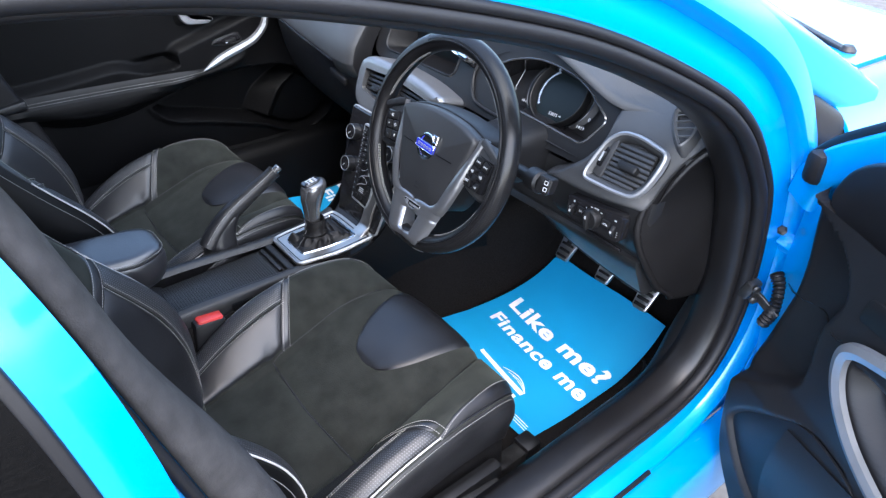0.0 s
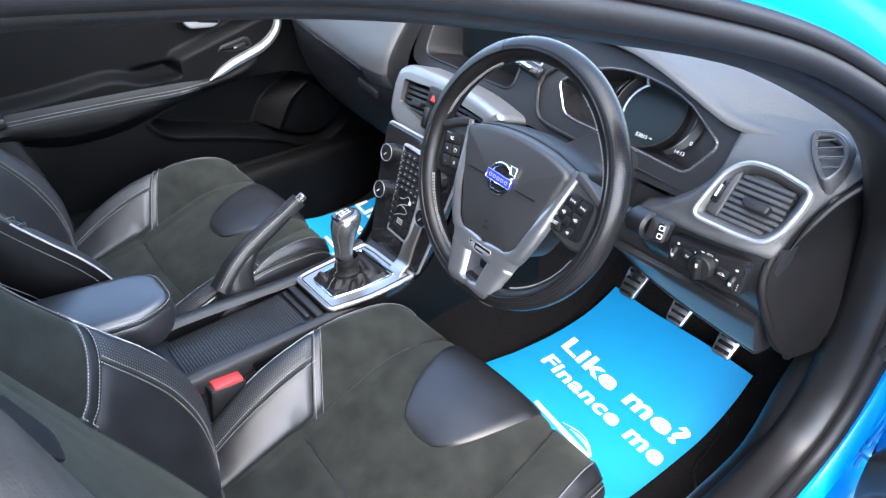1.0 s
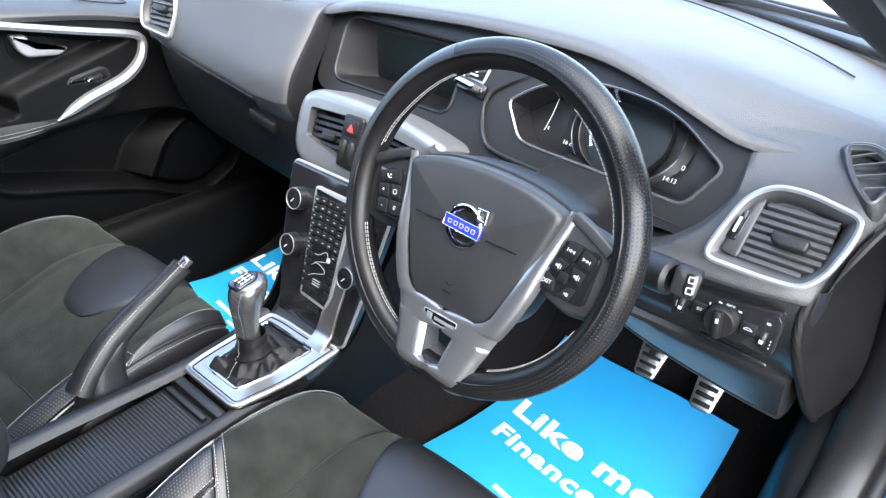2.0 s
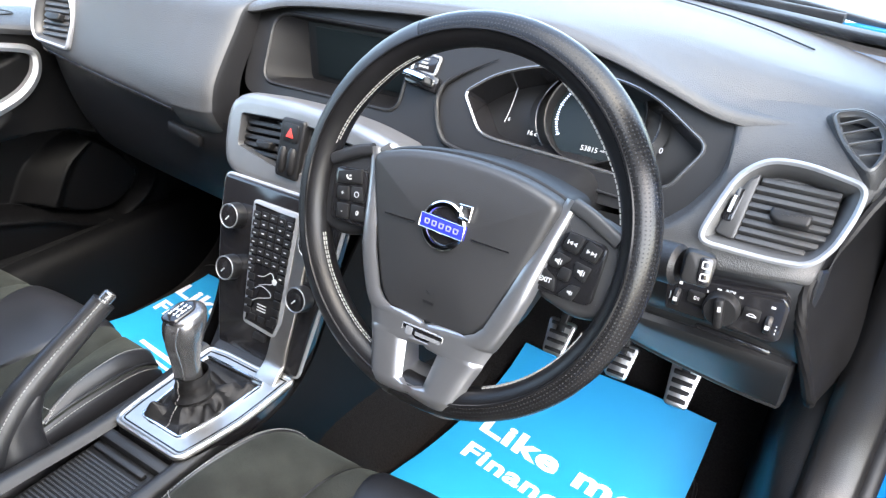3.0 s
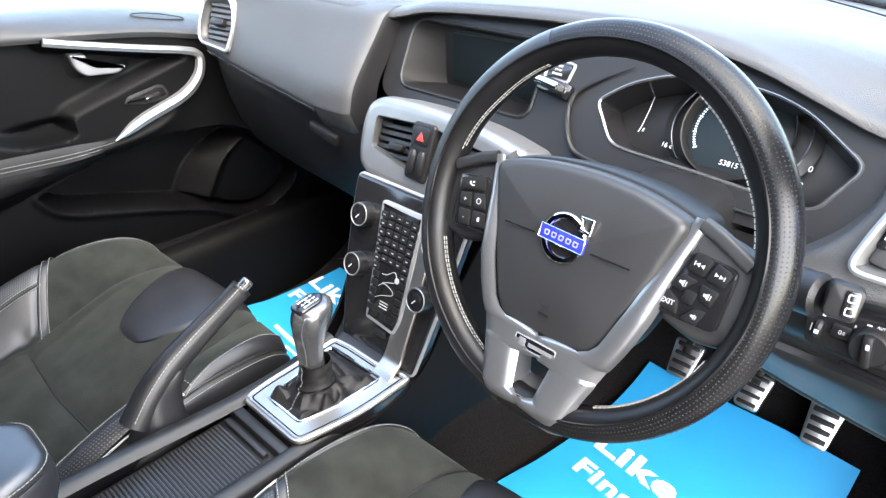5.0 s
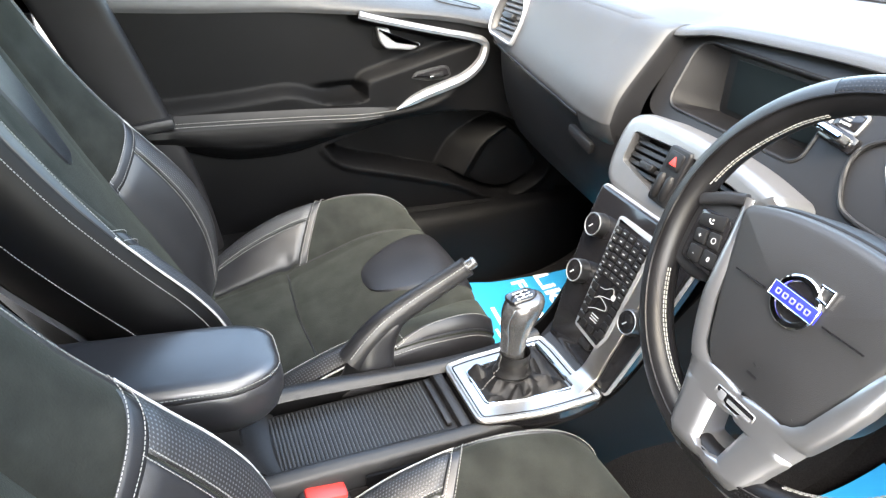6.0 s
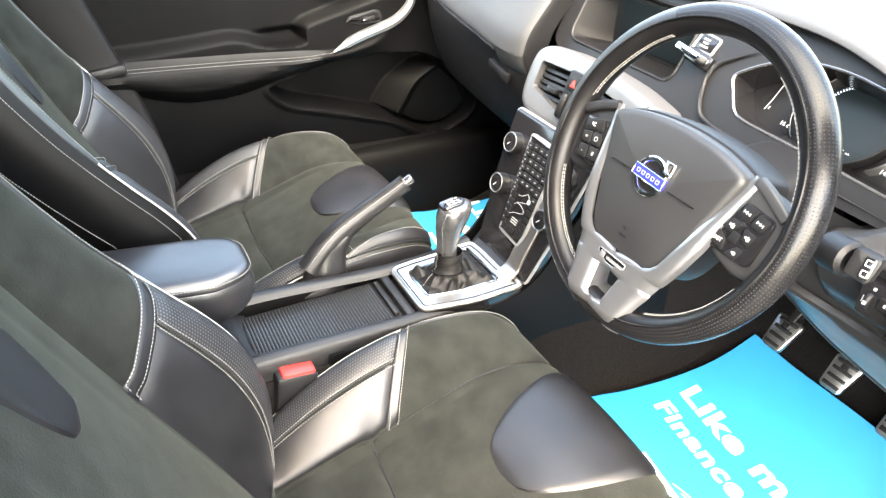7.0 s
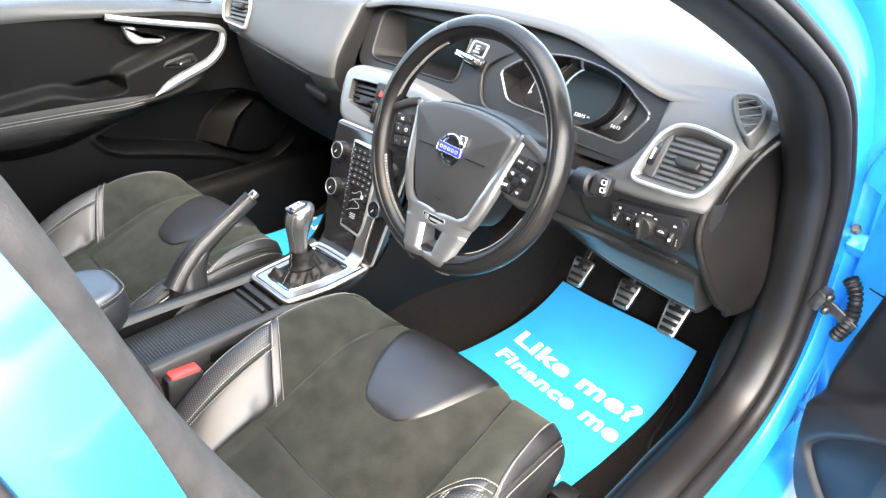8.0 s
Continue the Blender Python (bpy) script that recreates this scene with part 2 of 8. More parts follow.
def curve1(table):
    """A smooth function of one variable through the (x, value) pairs."""
    xs = [a for a, _ in table]
    ys = [b for _, b in table]

    def f(x):
        if x <= xs[0]:
            return ys[0]
        if x >= xs[-1]:
            return ys[-1]
        i = max(k for k in range(len(xs)) if xs[k] <= x)
        i = min(i, len(xs) - 2)
        t = (x - xs[i]) / (xs[i + 1] - xs[i])

        def slope(k):
            if k == 0 or k == len(xs) - 1:
                return 0.0
            return (ys[k + 1] - ys[k - 1]) / (xs[k + 1] - xs[k - 1])
        h = xs[i + 1] - xs[i]
        t2, t3 = t * t, t ** 3
        return (2 * t3 - 3 * t2 + 1) * ys[i] + (t3 - 2 * t2 + t) * h * slope(i) + (3 * t2 - 2 * t3) * ys[i + 1] + (t3 - t2) * h * slope(i + 1)
    return f


def grid(rows, closed_u=False, closed_v=False, cap=False, uv=False):
    """A surface over rows of points."""
    bm = bmesh.new()
    vs = [[bm.verts.new(p) for p in r] for r in rows]
    nu, nv = len(rows), len(rows[0])
    layer = bm.loops.layers.uv.new("UVMap") if uv else None
    if uv:
        lu, lv = [0.0], [0.0]
        mid = nv // 2
        for i in range(1, nu):
            lu.append(lu[-1] + (V(rows[i][mid]) - V(rows[i - 1][mid])).length)
        mu = nu // 2
        for j in range(1, nv):
            lv.append(lv[-1] + (V(rows[mu][j]) - V(rows[mu][j - 1])).length)
        lu.append(lu[-1] + (V(rows[0][mid]) - V(rows[-1][mid])).length)
        lv.append(lv[-1] + (V(rows[mu][0]) - V(rows[mu][-1])).length)
    for i in range(nu if closed_u else nu - 1):
        for j in range(nv if closed_v else nv - 1):
            i2, j2 = (i + 1) % nu, (j + 1) % nv
            try:
                f = bm.faces.new((vs[i][j], vs[i2][j], vs[i2][j2], vs[i][j2]))
            except ValueError:
                continue
            if uv:
                for lp, (a, b) in zip(f.loops, ((i, j), (i + 1, j), (i + 1, j + 1), (i, j + 1))):
                    lp[layer].uv = (lu[a], lv[b])
    if cap:
        if closed_v:
            bm.faces.new(vs[0])
            bm.faces.new(vs[-1])
        elif closed_u:
            bm.faces.new([r[0] for r in vs])
            bm.faces.new([r[-1] for r in vs])
    return bm


def thick(bm, t):
    """Gives an open surface thickness t (negative: to the other side)."""
    bmesh.ops.recalc_face_normals(bm, faces=bm.faces)
    bmesh.ops.solidify(bm, geom=bm.faces[:], thickness=t)
    return bm


def sweep(path, prof, up=(0, 0, 1), closed=False, closed_prof=True, scale=None, cap=True, uv=False):
    """Carries a flat profile (side, up) along a path."""
    path = [V(p) for p in path]
    rows = []
    n = len(path)
    for i, p in enumerate(path):
        if closed:
            t = path[(i + 1) % n] - path[i - 1]
        else:
            t = path[min(i + 1, n - 1)] - path[max(i - 1, 0)]
        t.normalize()
        u = V(up(i / max(n - 1, 1)) if callable(up) else up)
        s = t.cross(u).normalized()
        w = s.cross(t).normalized()
        k = scale(i / max(n - 1, 1)) if scale else 1.0
        rows.append([p + s * (a * k) + w * (b * k) for a, b in prof])
    return grid(rows, closed_u=closed, closed_v=closed_prof, cap=cap and not closed and closed_prof, uv=uv)


def circle(r, n=12, r2=None):
    return [(r * math.cos(2 * math.pi * i / n), (r2 or r) * math.sin(2 * math.pi * i / n)) for i in range(n)]


def tube(path, r, n=8, closed=False, up=(0, 0, 1), scale=None):
    return sweep(path, circle(r, n), up=up, closed=closed, scale=scale)


def rounded(pts, r, seg=4):
    """A polygon with rounded corners; r is one radius or one for each corner."""
    out = []
    n = len(pts)
    p = [V((a[0], a[1])) for a in pts]
    for i in range(n):
        a, b, c = p[i - 1], p[i], p[(i + 1) % n]
        u, v = (a - b), (c - b)
        ri = r[i] if isinstance(r, (list, tuple)) else r
        ri = min(ri, u.length * 0.49, v.length * 0.49)
        s, e = b + u.normalized() * ri, b + v.normalized() * ri
        for k in range(seg + 1):
            t = k / seg
            out.append((s * (1 - t) ** 2 + b * 2 * t * (1 - t) + e * t * t)[:])
    return out


def rect(w, h, r=0.0, seg=4, x=0.0, y=0.0):
    q = [(x - w / 2, y - h / 2), (x + w / 2, y - h / 2), (x + w / 2, y + h / 2), (x - w / 2, y + h / 2)]
    return rounded(q, r, seg) if r else q


def inset(poly, d):
    """Moves a closed outline inwards by d."""
    n = len(poly)
    p = [V((q[0], q[1])) for q in poly]
    area = sum(p[i - 1].x * p[i].y - p[i].x * p[i - 1].y for i in range(n))
    sg = d if area > 0 else -d
    out = []
    for i in range(n):
        e1, e2 = p[i] - p[i - 1], p[(i + 1) % n] - p[i]
        e1, e2 = (e1 if e1.length > 1e-9 else e2), (e2 if e2.length > 1e-9 else e1)
        n1, n2 = V((-e1.y, e1.x)).normalized(), V((-e2.y, e2.x)).normalized()
        m = (n1 + n2) / max(1 + n1.dot(n2), 0.4)
        out.append((p[i].x + sg * m.x, p[i].y + sg * m.y))
    return out


def plate(outline, depth, bevel=0.0015, m=None, steps=2, dome=0.0):
    """A solid slab: its outline in local x, y, its face at z = 0 looking to +z, with rounded face edges."""
    rows = [[V((x, y, -depth)) for x, y in outline]]
    for k in range(steps + 1):
        a = k / steps * math.pi / 2
        o = inset(outline, bevel * (1 - math.cos(a)))
        rows.append([V((x, y, -bevel + bevel * math.sin(a))) for x, y in o])
    if dome:
        cx = sum(p[0] for p in outline) / len(outline)
        cy = sum(p[1] for p in outline) / len(outline)
        last = rows[-1]
        for s, z in ((0.8, 0.45), (0.5, 0.85), (0.2, 0.98)):
            rows.append([V((cx + (p.x - cx) * s, cy + (p.y - cy) * s, dome * z)) for p in last])
    bm = grid(rows, closed_v=True, cap=True)
    if m is not None:
        bm.transform(m)
    return bm


def frame_ring(outer, width, depth, m=None, bevel=0.0015, slope=0.0):
    """A frame: outer outline, its width inwards, rounded front edges; slope sinks the inner edge."""
    a, b, c, d = outer, inset(outer, bevel), inset(outer, width - bevel), inset(outer, width)
    rows = [[V((x, y, -depth)) for x, y in a], [V((x, y, -bevel)) for x, y in a], [V((x, y, 0)) for x, y in b],
            [V((x, y, -slope)) for x, y in c], [V((x, y, -bevel - slope)) for x, y in d], [V((x, y, -depth - slope)) for x, y in d]]
    bm = grid(rows, closed_u=True, closed_v=True)
    if m is not None:
        bm.transform(m)
    return bm


def box(w, d, h, bevel=0.003, m=None, seg=2):
    """A block with rounded edges, centred."""
    bm = bmesh.new()
    bmesh.ops.create_cube(bm, size=1)
    bmesh.ops.scale(bm, vec=(w, d, h), verts=bm.verts)
    if bevel:
        bmesh.ops.bevel(bm, geom=bm.edges[:], offset=bevel, segments=seg, affect="EDGES", profile=0.5)
    if m is not None:
        bm.transform(m)
    return bm


def cr_rows(rows, n=6):
    """Rows of points with smooth rows filled in between."""
    cols = [cr([r[j] for r in rows], n) for j in range(len(rows[0]))]
    return [[c[i] for c in cols] for i in range(len(cols[0]))]


def lathe(profile, n=24, m=None):
    """Turns (radius, z) pairs round the z axis."""
    rows = [[V((r * math.cos(2 * math.pi * k / n), r * math.sin(2 * math.pi * k / n), z)) for k in range(n)] for r, z in profile]
    bm = grid(rows, closed_v=True, cap=True)
    if m is not None:
        bm.transform(m)
    return bm


def join(bms):
    out = bmesh.new()
    for b in bms:
        me = bpy.data.meshes.new("piece")
        b.to_mesh(me)
        b.free()
        out.from_mesh(me)
        bpy.data.meshes.remove(me)
    return out


def basis(origin, xdir, normal):
    """A frame whose x runs along xdir and whose z is the normal."""
    z = V(normal).normalized()
    x = V(xdir)
    x = (x - z * x.dot(z)).normalized()
    y = z.cross(x)
    m = Matrix((x, y, z)).transposed().to_4x4()
    m.translation = origin
    return m


def lettering(name, text, size, m, material, parent=None, extrude=0.0003, bold=0.0, align="CENTER"):
    c = bpy.data.curves.new(name, "FONT")
    c.body, c.size, c.extrude, c.offset = text, size, extrude, bold
    c.align_x, c.align_y = align, "CENTER"
    c.resolution_u = 3
    flat = new("flat_text", c)
    bpy.context.view_layer.update()
    me = bpy.data.meshes.new_from_object(flat)
    bpy.data.objects.remove(flat)
    me.transform(m)
    return part(name, me, material, parent, smooth=False)


def stitches(path, gap=0.0042, length=0.0028, r=0.0006, lift=(0, 0, 0)):
    """A row of short threads along a path, as one seam."""
    path = [V(p) + V(lift) for p in path]
    acc, nxt, bms = 0.0, 0.0, []
    bm = bmesh.new()
    for a, b in zip(path, path[1:]):
        seg = (b - a).length
        if seg < 1e-9:
            continue
        d = (b - a) / seg
        while nxt < acc + seg:
            p = a + d * (nxt - acc)
            q = p + d * length
            s = d.orthogonal().normalized()
            w = d.cross(s)
            ring1 = [bm.verts.new(p + s * (r * x) + w * (r * y)) for x, y in ((1, 0), (0, 1), (-1, 0), (0, -1))]
            ring2 = [bm.verts.new(q + s * (r * x) + w * (r * y)) for x, y in ((1, 0), (0, 1), (-1, 0), (0, -1))]
            for k in range(4):
                bm.faces.new((ring1[k], ring1[(k + 1) % 4], ring2[(k + 1) % 4], ring2[k]))
            nxt += gap
        acc += seg
    return bm

# ---- the car's shell: sills, pillars, roof, bonnet, glass ----
ground_bm = bmesh.new()
bmesh.ops.create_grid(ground_bm, x_segments=40, y_segments=40, size=60)
ground = tagged(part("ground", ground_bm, TARMAC), "worn grey-brown tarmac yard under the car", "ground", kind="structure")

backdrop = part("backdrop", box(0.5, 60, 2.6, 0.0, pose(-14, 5, 1.3)), mat("far_dark_hedge", (0.03, 0.04, 0.025), 0.9, vary=0.6, noise_scale=3, bump=1.0, bump_scale=20))
tagged(backdrop, "dark distant hedge beyond the yard", "hedge", kind="structure")

car = thing("car_body", "bright blue painted hatchback body with the driver's door open", "car body", at=(0, 0.2, 0))

# the right front door opening, as a closed loop along its rubber seal
APERTURE = [(0.69, -0.35, 1.279), (0.712, -0.10, 1.205), (0.735, 0.10, 1.110), (0.748, 0.20, 1.040), (0.752, 0.278, 0.950), (0.755, 0.325, 0.86), (0.757, 0.348, 0.70),
            (0.756, 0.325, 0.565), (0.752, 0.235, 0.485), (0.75, 0.0, 0.476), (0.75, -0.25, 0.476), (0.75, -0.40, 0.485), (0.75, -0.475, 0.56),
            (0.745, -0.524, 0.75), (0.735, -0.574, 0.96), (0.715, -0.618, 1.14), (0.699, -0.652, 1.255), (0.684, -0.615, 1.312), (0.682, -0.50, 1.308)]
LOOP = cr(APERTURE, 8, closed=True)
HUB = V((0.72, -0.13, 0.87))


def ring_sweep(prof, loop=LOOP, a=0.0, b=1.0, closed=True, widen=lambda f: 1.0):
    """Carries a profile (inwards over the opening, outboard) round the door opening, or along a stretch of it."""
    n = len(loop)
    idx = range(n) if closed else range(int(a * n), int(b * n) + 1)
    rows = []
    for i in idx:
        p = loop[i % n]
        t = (loop[(i + 1) % n] - loop[i % n - 1]).normalized()
        out = V((1, 0, 0))
        out = (out - t * out.dot(t)).normalized()
        inw = t.cross(out).normalized()
        if inw.dot(HUB - p) < 0:
            inw = -inw
        rows.append([p + inw * (u * widen(i / n) if u > 0.008 else u) + out * v for u, v in prof])
    return grid(rows, closed_u=closed, closed_v=True)


part("door_seal", ring_sweep([(0.003, -0.012), (0.002, 0.002), (0.006, 0.009), (0.012, 0.011), (0.018, 0.008), (0.0215, 0.0), (0.019, -0.012)], a=0.90, b=1.63, closed=False), RUBBER, car, "black bulb seal round the door opening", sharp=80)
TRIMPROF = [(0.016, -0.010), (0.024, -0.008), (0.0295, -0.016), (0.031, -0.032), (0.030, -0.056), (0.022, -0.07), (-0.002, -0.065), (0.0, -0.02)]
part("aperture_trim", ring_sweep(TRIMPROF, a=0.92, b=1.62, closed=False), SILLBLACK, car, "black trim round the door opening", sharp=80)
# Same trim ring as the front stretch, with its stronger light coloured in.
part("b_pillar_trim", ring_sweep([(0.004, -0.004), (0.006, 0.004), (0.010, 0.007), (0.017, 0.005), (0.023, -0.002), (0.027, -0.016), (0.028, -0.032), (0.027, -0.056), (0.018, -0.07), (-0.002, -0.065), (0.0, -0.02)], a=0.62, b=0.92, closed=False, widen=lambda f: 1 + 1.0 * smooth((0.765 - f) / 0.07)), FUZZ, car, "matt charcoal pillar trim", sharp=80)
part("aperture_panel", ring_sweep([(0.006, -0.014), (0.003, 0.0), (-0.004, 0.004), (-0.03, 0.005), (-0.042, 0.006), (-0.05, 0.010), (-0.054, 0.024), (-0.062, 0.031), (-0.075, 0.03), (-0.10, 0.02), (-0.11, -0.02), (-0.05, -0.05), (0.0, -0.03)]), PAINT, car)
part("seal_lip", ring_sweep([(-0.007, 0.004), (-0.007, 0.0095), (-0.002, 0.012), (0.004, 0.010), (0.004, 0.002)]), RUBBER, car, "thin black lip of the seal", sharp=80)
part("outer_seal", ring_sweep([(-0.0585, 0.034), (-0.063, 0.038), (-0.069, 0.036), (-0.070, 0.030), (-0.062, 0.028)], a=0.45, b=0.90, closed=False), RUBBER, car)


def strip(rows, n=6):
    """A smooth surface through rows of control points."""
    fine = [cr(r, n) for r in rows]
    cols = [cr([fine[i][j] for i in range(len(fine))], n) for j in range(len(fine[0]))]
    return grid([[cols[j][i] for j in range(len(cols))] for i in range(len(cols[0]))])


# sill tread: broad black plate with long ribs, down to the carpet
def sill_row(y, lift=0.0):
    return [(0.735, y, 0.488 + lift), (0.715, y, 0.482 + lift), (0.685, y, 0.478 + lift), (0.664, y, 0.468 + lift), (0.652, y, 0.44 + lift * 0.8), (0.645, y, 0.38 + lift * 0.5), (0.638, y, 0.30), (0.63, y, 0.262)]


def spread(row, n=8):
    """The same line through n even steps."""
    fine = cr([V(q) for q in row], 12)
    acc = [0.0]
    for p, q in zip(fine, fine[1:]):
        acc.append(acc[-1] + (q - p).length)
    out, k = [], 0
    for i in range(n):
        d = acc[-1] * i / (n - 1)
        while k < len(fine) - 2 and acc[k + 1] < d:
            k += 1
        out.append(fine[k].lerp(fine[k + 1], (d - acc[k]) / max(acc[k + 1] - acc[k], 1e-6)))
    return out


KICK = [
    [(0.729, 0.245, 0.510), (0.692, 0.250, 0.508), (0.655, 0.255, 0.465), (0.635, 0.28, 0.30)],
    [(0.724, 0.309, 0.60), (0.692, 0.322, 0.60), (0.652, 0.335, 0.56), (0.63, 0.40, 0.32)],
    [(0.724, 0.325, 0.72), (0.698, 0.350, 0.72), (0.66, 0.40, 0.68), (0.63, 0.55, 0.42)],
    [(0.730, 0.306, 0.86), (0.71, 0.350, 0.87), (0.665, 0.44, 0.83), (0.64, 0.66, 0.60)],
    [(0.722, 0.245, 0.99), (0.71, 0.31, 1.0), (0.68, 0.42, 0.98), (0.65, 0.70, 0.80)]]
part("sill_plate", thick(strip([spread(sill_row(y, l)) for y, l in ((-0.56, 0.02), (-0.45, 0.003), (-0.2, 0), (0.0, 0), (0.11, 0.004))] + [spread(r) for r in KICK], 5), -0.006), SILLBLACK, car, "black sill tread plate sweeping up into the kick panel", sharp=60)
for i in range(6):
    x = 0.690 + 0.0055 * i
    part("sill_rib", tube([(x, -0.42, 0.4850 + 0.0006 * i), (x, -0.2, 0.4820 + 0.0008 * i), (x, 0.02, 0.4820 + 0.0008 * i), (x, 0.08 + 0.008 * i, 0.4840 + 0.0008 * i), (x, 0.11 + 0.008 * i, 0.4825 + 0.0008 * i)], 0.0022, 6), SILLBLACK, car)

part("rocker_panel", thick(strip([[(0.775, y, 0.402), (0.80, y, 0.40), (0.825, y, 0.385), (0.838, y, 0.34), (0.835, y, 0.25), (0.80, y, 0.19)] for y in (-1.4, -0.6, 0.0, 0.4, 0.55)], 4), 0.006), PAINT, car)

part("left_kick_panel", thick(strip([[(-0.735, 0.36, z), (-0.715, 0.45, z), (-0.69, 0.58, z), (-0.66, 0.74, z)] for z in (0.26, 0.5, 0.75, 0.97)], 4), 0.004), DOORTRIM, car)

# left twin of the door opening: pillar trims beside the passenger
part("left_sill_plate", thick(strip([[(-a, b, c) for a, b, c in sill_row(y)] for y in (-0.8, -0.4, 0.0, 0.35, 0.6)], 4), 0.006), DOORTRIM, car)
for k in range(3):
    part("left_sill_rib", tube([(-0.695 - 0.007 * k, -0.3, 0.481), (-0.695 - 0.007 * k, 0.28, 0.481)], 0.0018, 6), DOORTRIM, car)
part("left_b_pillar", sweep(cr([(-0.70, -0.42, 0.30), (-0.70, -0.46, 0.6), (-0.695, -0.53, 0.85), (-0.66, -0.61, 1.1), (-0.58, -0.66, 1.33)], 6), rect(0.05, 0.11, 0.015), up=(0, 1, 0)), TRIM, car, "dark grey pillar trim behind the passenger door")
part("pillar_collar", box(0.05, 0.13, 0.022, 0.006, pose(-0.685, -0.505, 0.755, 6)), PLASTIC, car)

# front pillars, roof, headlining
for sx in (1, -1):
    nm = "right_a_pillar" if sx > 0 else "left_a_pillar"
    back = 0.0 if sx > 0 else -0.06
    part(nm, sweep(cr([(sx * 0.745, 0.50 + back, 0.925), (sx * 0.722, 0.40 + back, 0.985), (sx * 0.694, 0.3 + back, 1.046), (sx * 0.660, 0.2 + back, 1.108), (sx * 0.622, 0.1, 1.165), (sx * 0.595, -0.05, 1.226), (sx * 0.603, -0.15, 1.251), (sx * 0.614, -0.25, 1.275), (sx * 0.622, -0.35, 1.296), (sx * 0.628, -0.45, 1.311), (sx * 0.634, -0.6, 1.320), (sx * 0.64, -0.8, 1.313)], 6), rect(0.07, 0.07, 0.025, 6), up=(0, 0.5, 1)), TRIM, car, "dark front pillar trim", sharp=70)
    part(nm.replace("pillar", "pillar_skin"), sweep(cr([(sx * 0.735, 0.60, 0.955), (sx * 0.728, 0.42, 1.045), (sx * 0.71, 0.2, 1.155), (sx * 0.675, -0.02, 1.255), (sx * 0.645, -0.3, 1.345), (sx * 0.63, -0.8, 1.385)], 6), rect(0.05, 0.07, 0.02), up=(0, 0.5, 1)), PAINT, car)
roof_rows = [[(x, y, z0 - 0.07 * (x / 0.62) ** 2) for x in (-0.62, -0.4, -0.2, 0, 0.2, 0.4, 0.62)] for y, z0 in ((-0.32, 1.40), (-0.5, 1.43), (-0.8, 1.44), (-1.4, 1.41), (-1.9, 1.32))]
part("roof", thick(strip(roof_rows, 4), 0.02), PAINT, car)
part("headlining", thick(strip([[(a * 0.97, b, c - 0.05) for a, b, c in r] for r in roof_rows], 4), 0.008), HEADLINE, car, "black cloth headlining")

# windscreen, cowl, bonnet and wings
cowl_y = curve1([(-0.72, 0.58), (-0.6, 0.62), (-0.43, 0.73), (-0.16, 0.85), (0.16, 0.85), (0.43, 0.73), (0.6, 0.62), (0.72, 0.58)])
XS = [-0.70 + 0.1 * i for i in range(15)]
screen = part("windscreen", thick(strip([[(x, cowl_y(x), 0.985) for x in XS], [(x * 0.94, (cowl_y(x) - 0.30) * 0.5 + 0.05, 1.205) for x in XS], [(x * 0.86, -0.29 - 0.06 * abs(x), 1.385 - 0.06 * x * x) for x in XS]], 3), 0.004), GLASS, car, "clear windscreen")
screen.visible_shadow = False
part("screen_surround", sweep(cr([(x, cowl_y(x) + 0.004, 0.993) for x in XS], 2), rect(0.03, 0.012, 0.004)), RUBBER, car)
for sx in (1, -1):
    part("screen_side_trim", sweep(cr([(sx * 0.690, 0.645, 0.985), (sx * 0.690, 0.60, 0.995), (sx * 0.684, 0.42, 1.075), (sx * 0.662, 0.2, 1.185), (sx * 0.628, -0.02, 1.285), (sx * 0.59, -0.3, 1.372)], 5), rect(0.014, 0.010, 0.003)), RUBBER, car, "black windscreen edge trim")
    part("screen_side_strip", sweep(cr([(sx * 0.700, 0.645, 0.988), (sx * 0.700, 0.60, 0.999), (sx * 0.694, 0.42, 1.079), (sx * 0.672, 0.2, 1.189), (sx * 0.638, -0.02, 1.289), (sx * 0.60, -0.3, 1.376)], 5), rect(0.006, 0.010, 0.002)), PALE, car)
part("cowl_panel", thick(strip([[(x, cowl_y(x) + 0.015, 0.985) for x in XS], [(x, cowl_y(x) + 0.07, 0.965) for x in XS], [(x * 1.0, cowl_y(x) + 0.13, 0.955) for x in XS]], 2), 0.006), PLASTIC, car, "black scuttle panel below the windscreen")
part("bonnet", thick(strip([[(x * 0.98, cowl_y(x) + 0.09 + 0.02 * (1 - abs(x)), 1.0 - 0.05 * x * x + 0.01 * math.cos(x * 9)) for x in XS], [(x * 0.98, 1.1, 0.985 - 0.07 * x * x) for x in XS], [(x * 0.96, 1.4, 0.92 - 0.09 * x * x) for x in XS], [(x * 0.9, 1.7, 0.80 - 0.12 * x * x) for x in XS], [(x * 0.88, 1.76, 0.70) for x in XS]], 3), 0.01), PAINT, car, "bright blue bonnet")
for sx in (1, -1):
    part("front_wing", thick(strip([[(sx * 0.70, y, zt), (sx * 0.745, y, zt - 0.012), (sx * 0.79, y, zt - 0.06), (sx * xo, y, zt - 0.2), (sx * (xo + 0.005), y, zb)] for y, zt, xo, zb in ((0.475, 1.0, 0.85, 0.3), (0.62, 0.985, 0.865, 0.3), (0.9, 0.965, 0.87, 0.55), (1.2, 0.94, 0.865, 0.62), (1.5, 0.87, 0.82, 0.5), (1.72, 0.76, 0.72, 0.35))], 4), 0.006), PAINT, car)
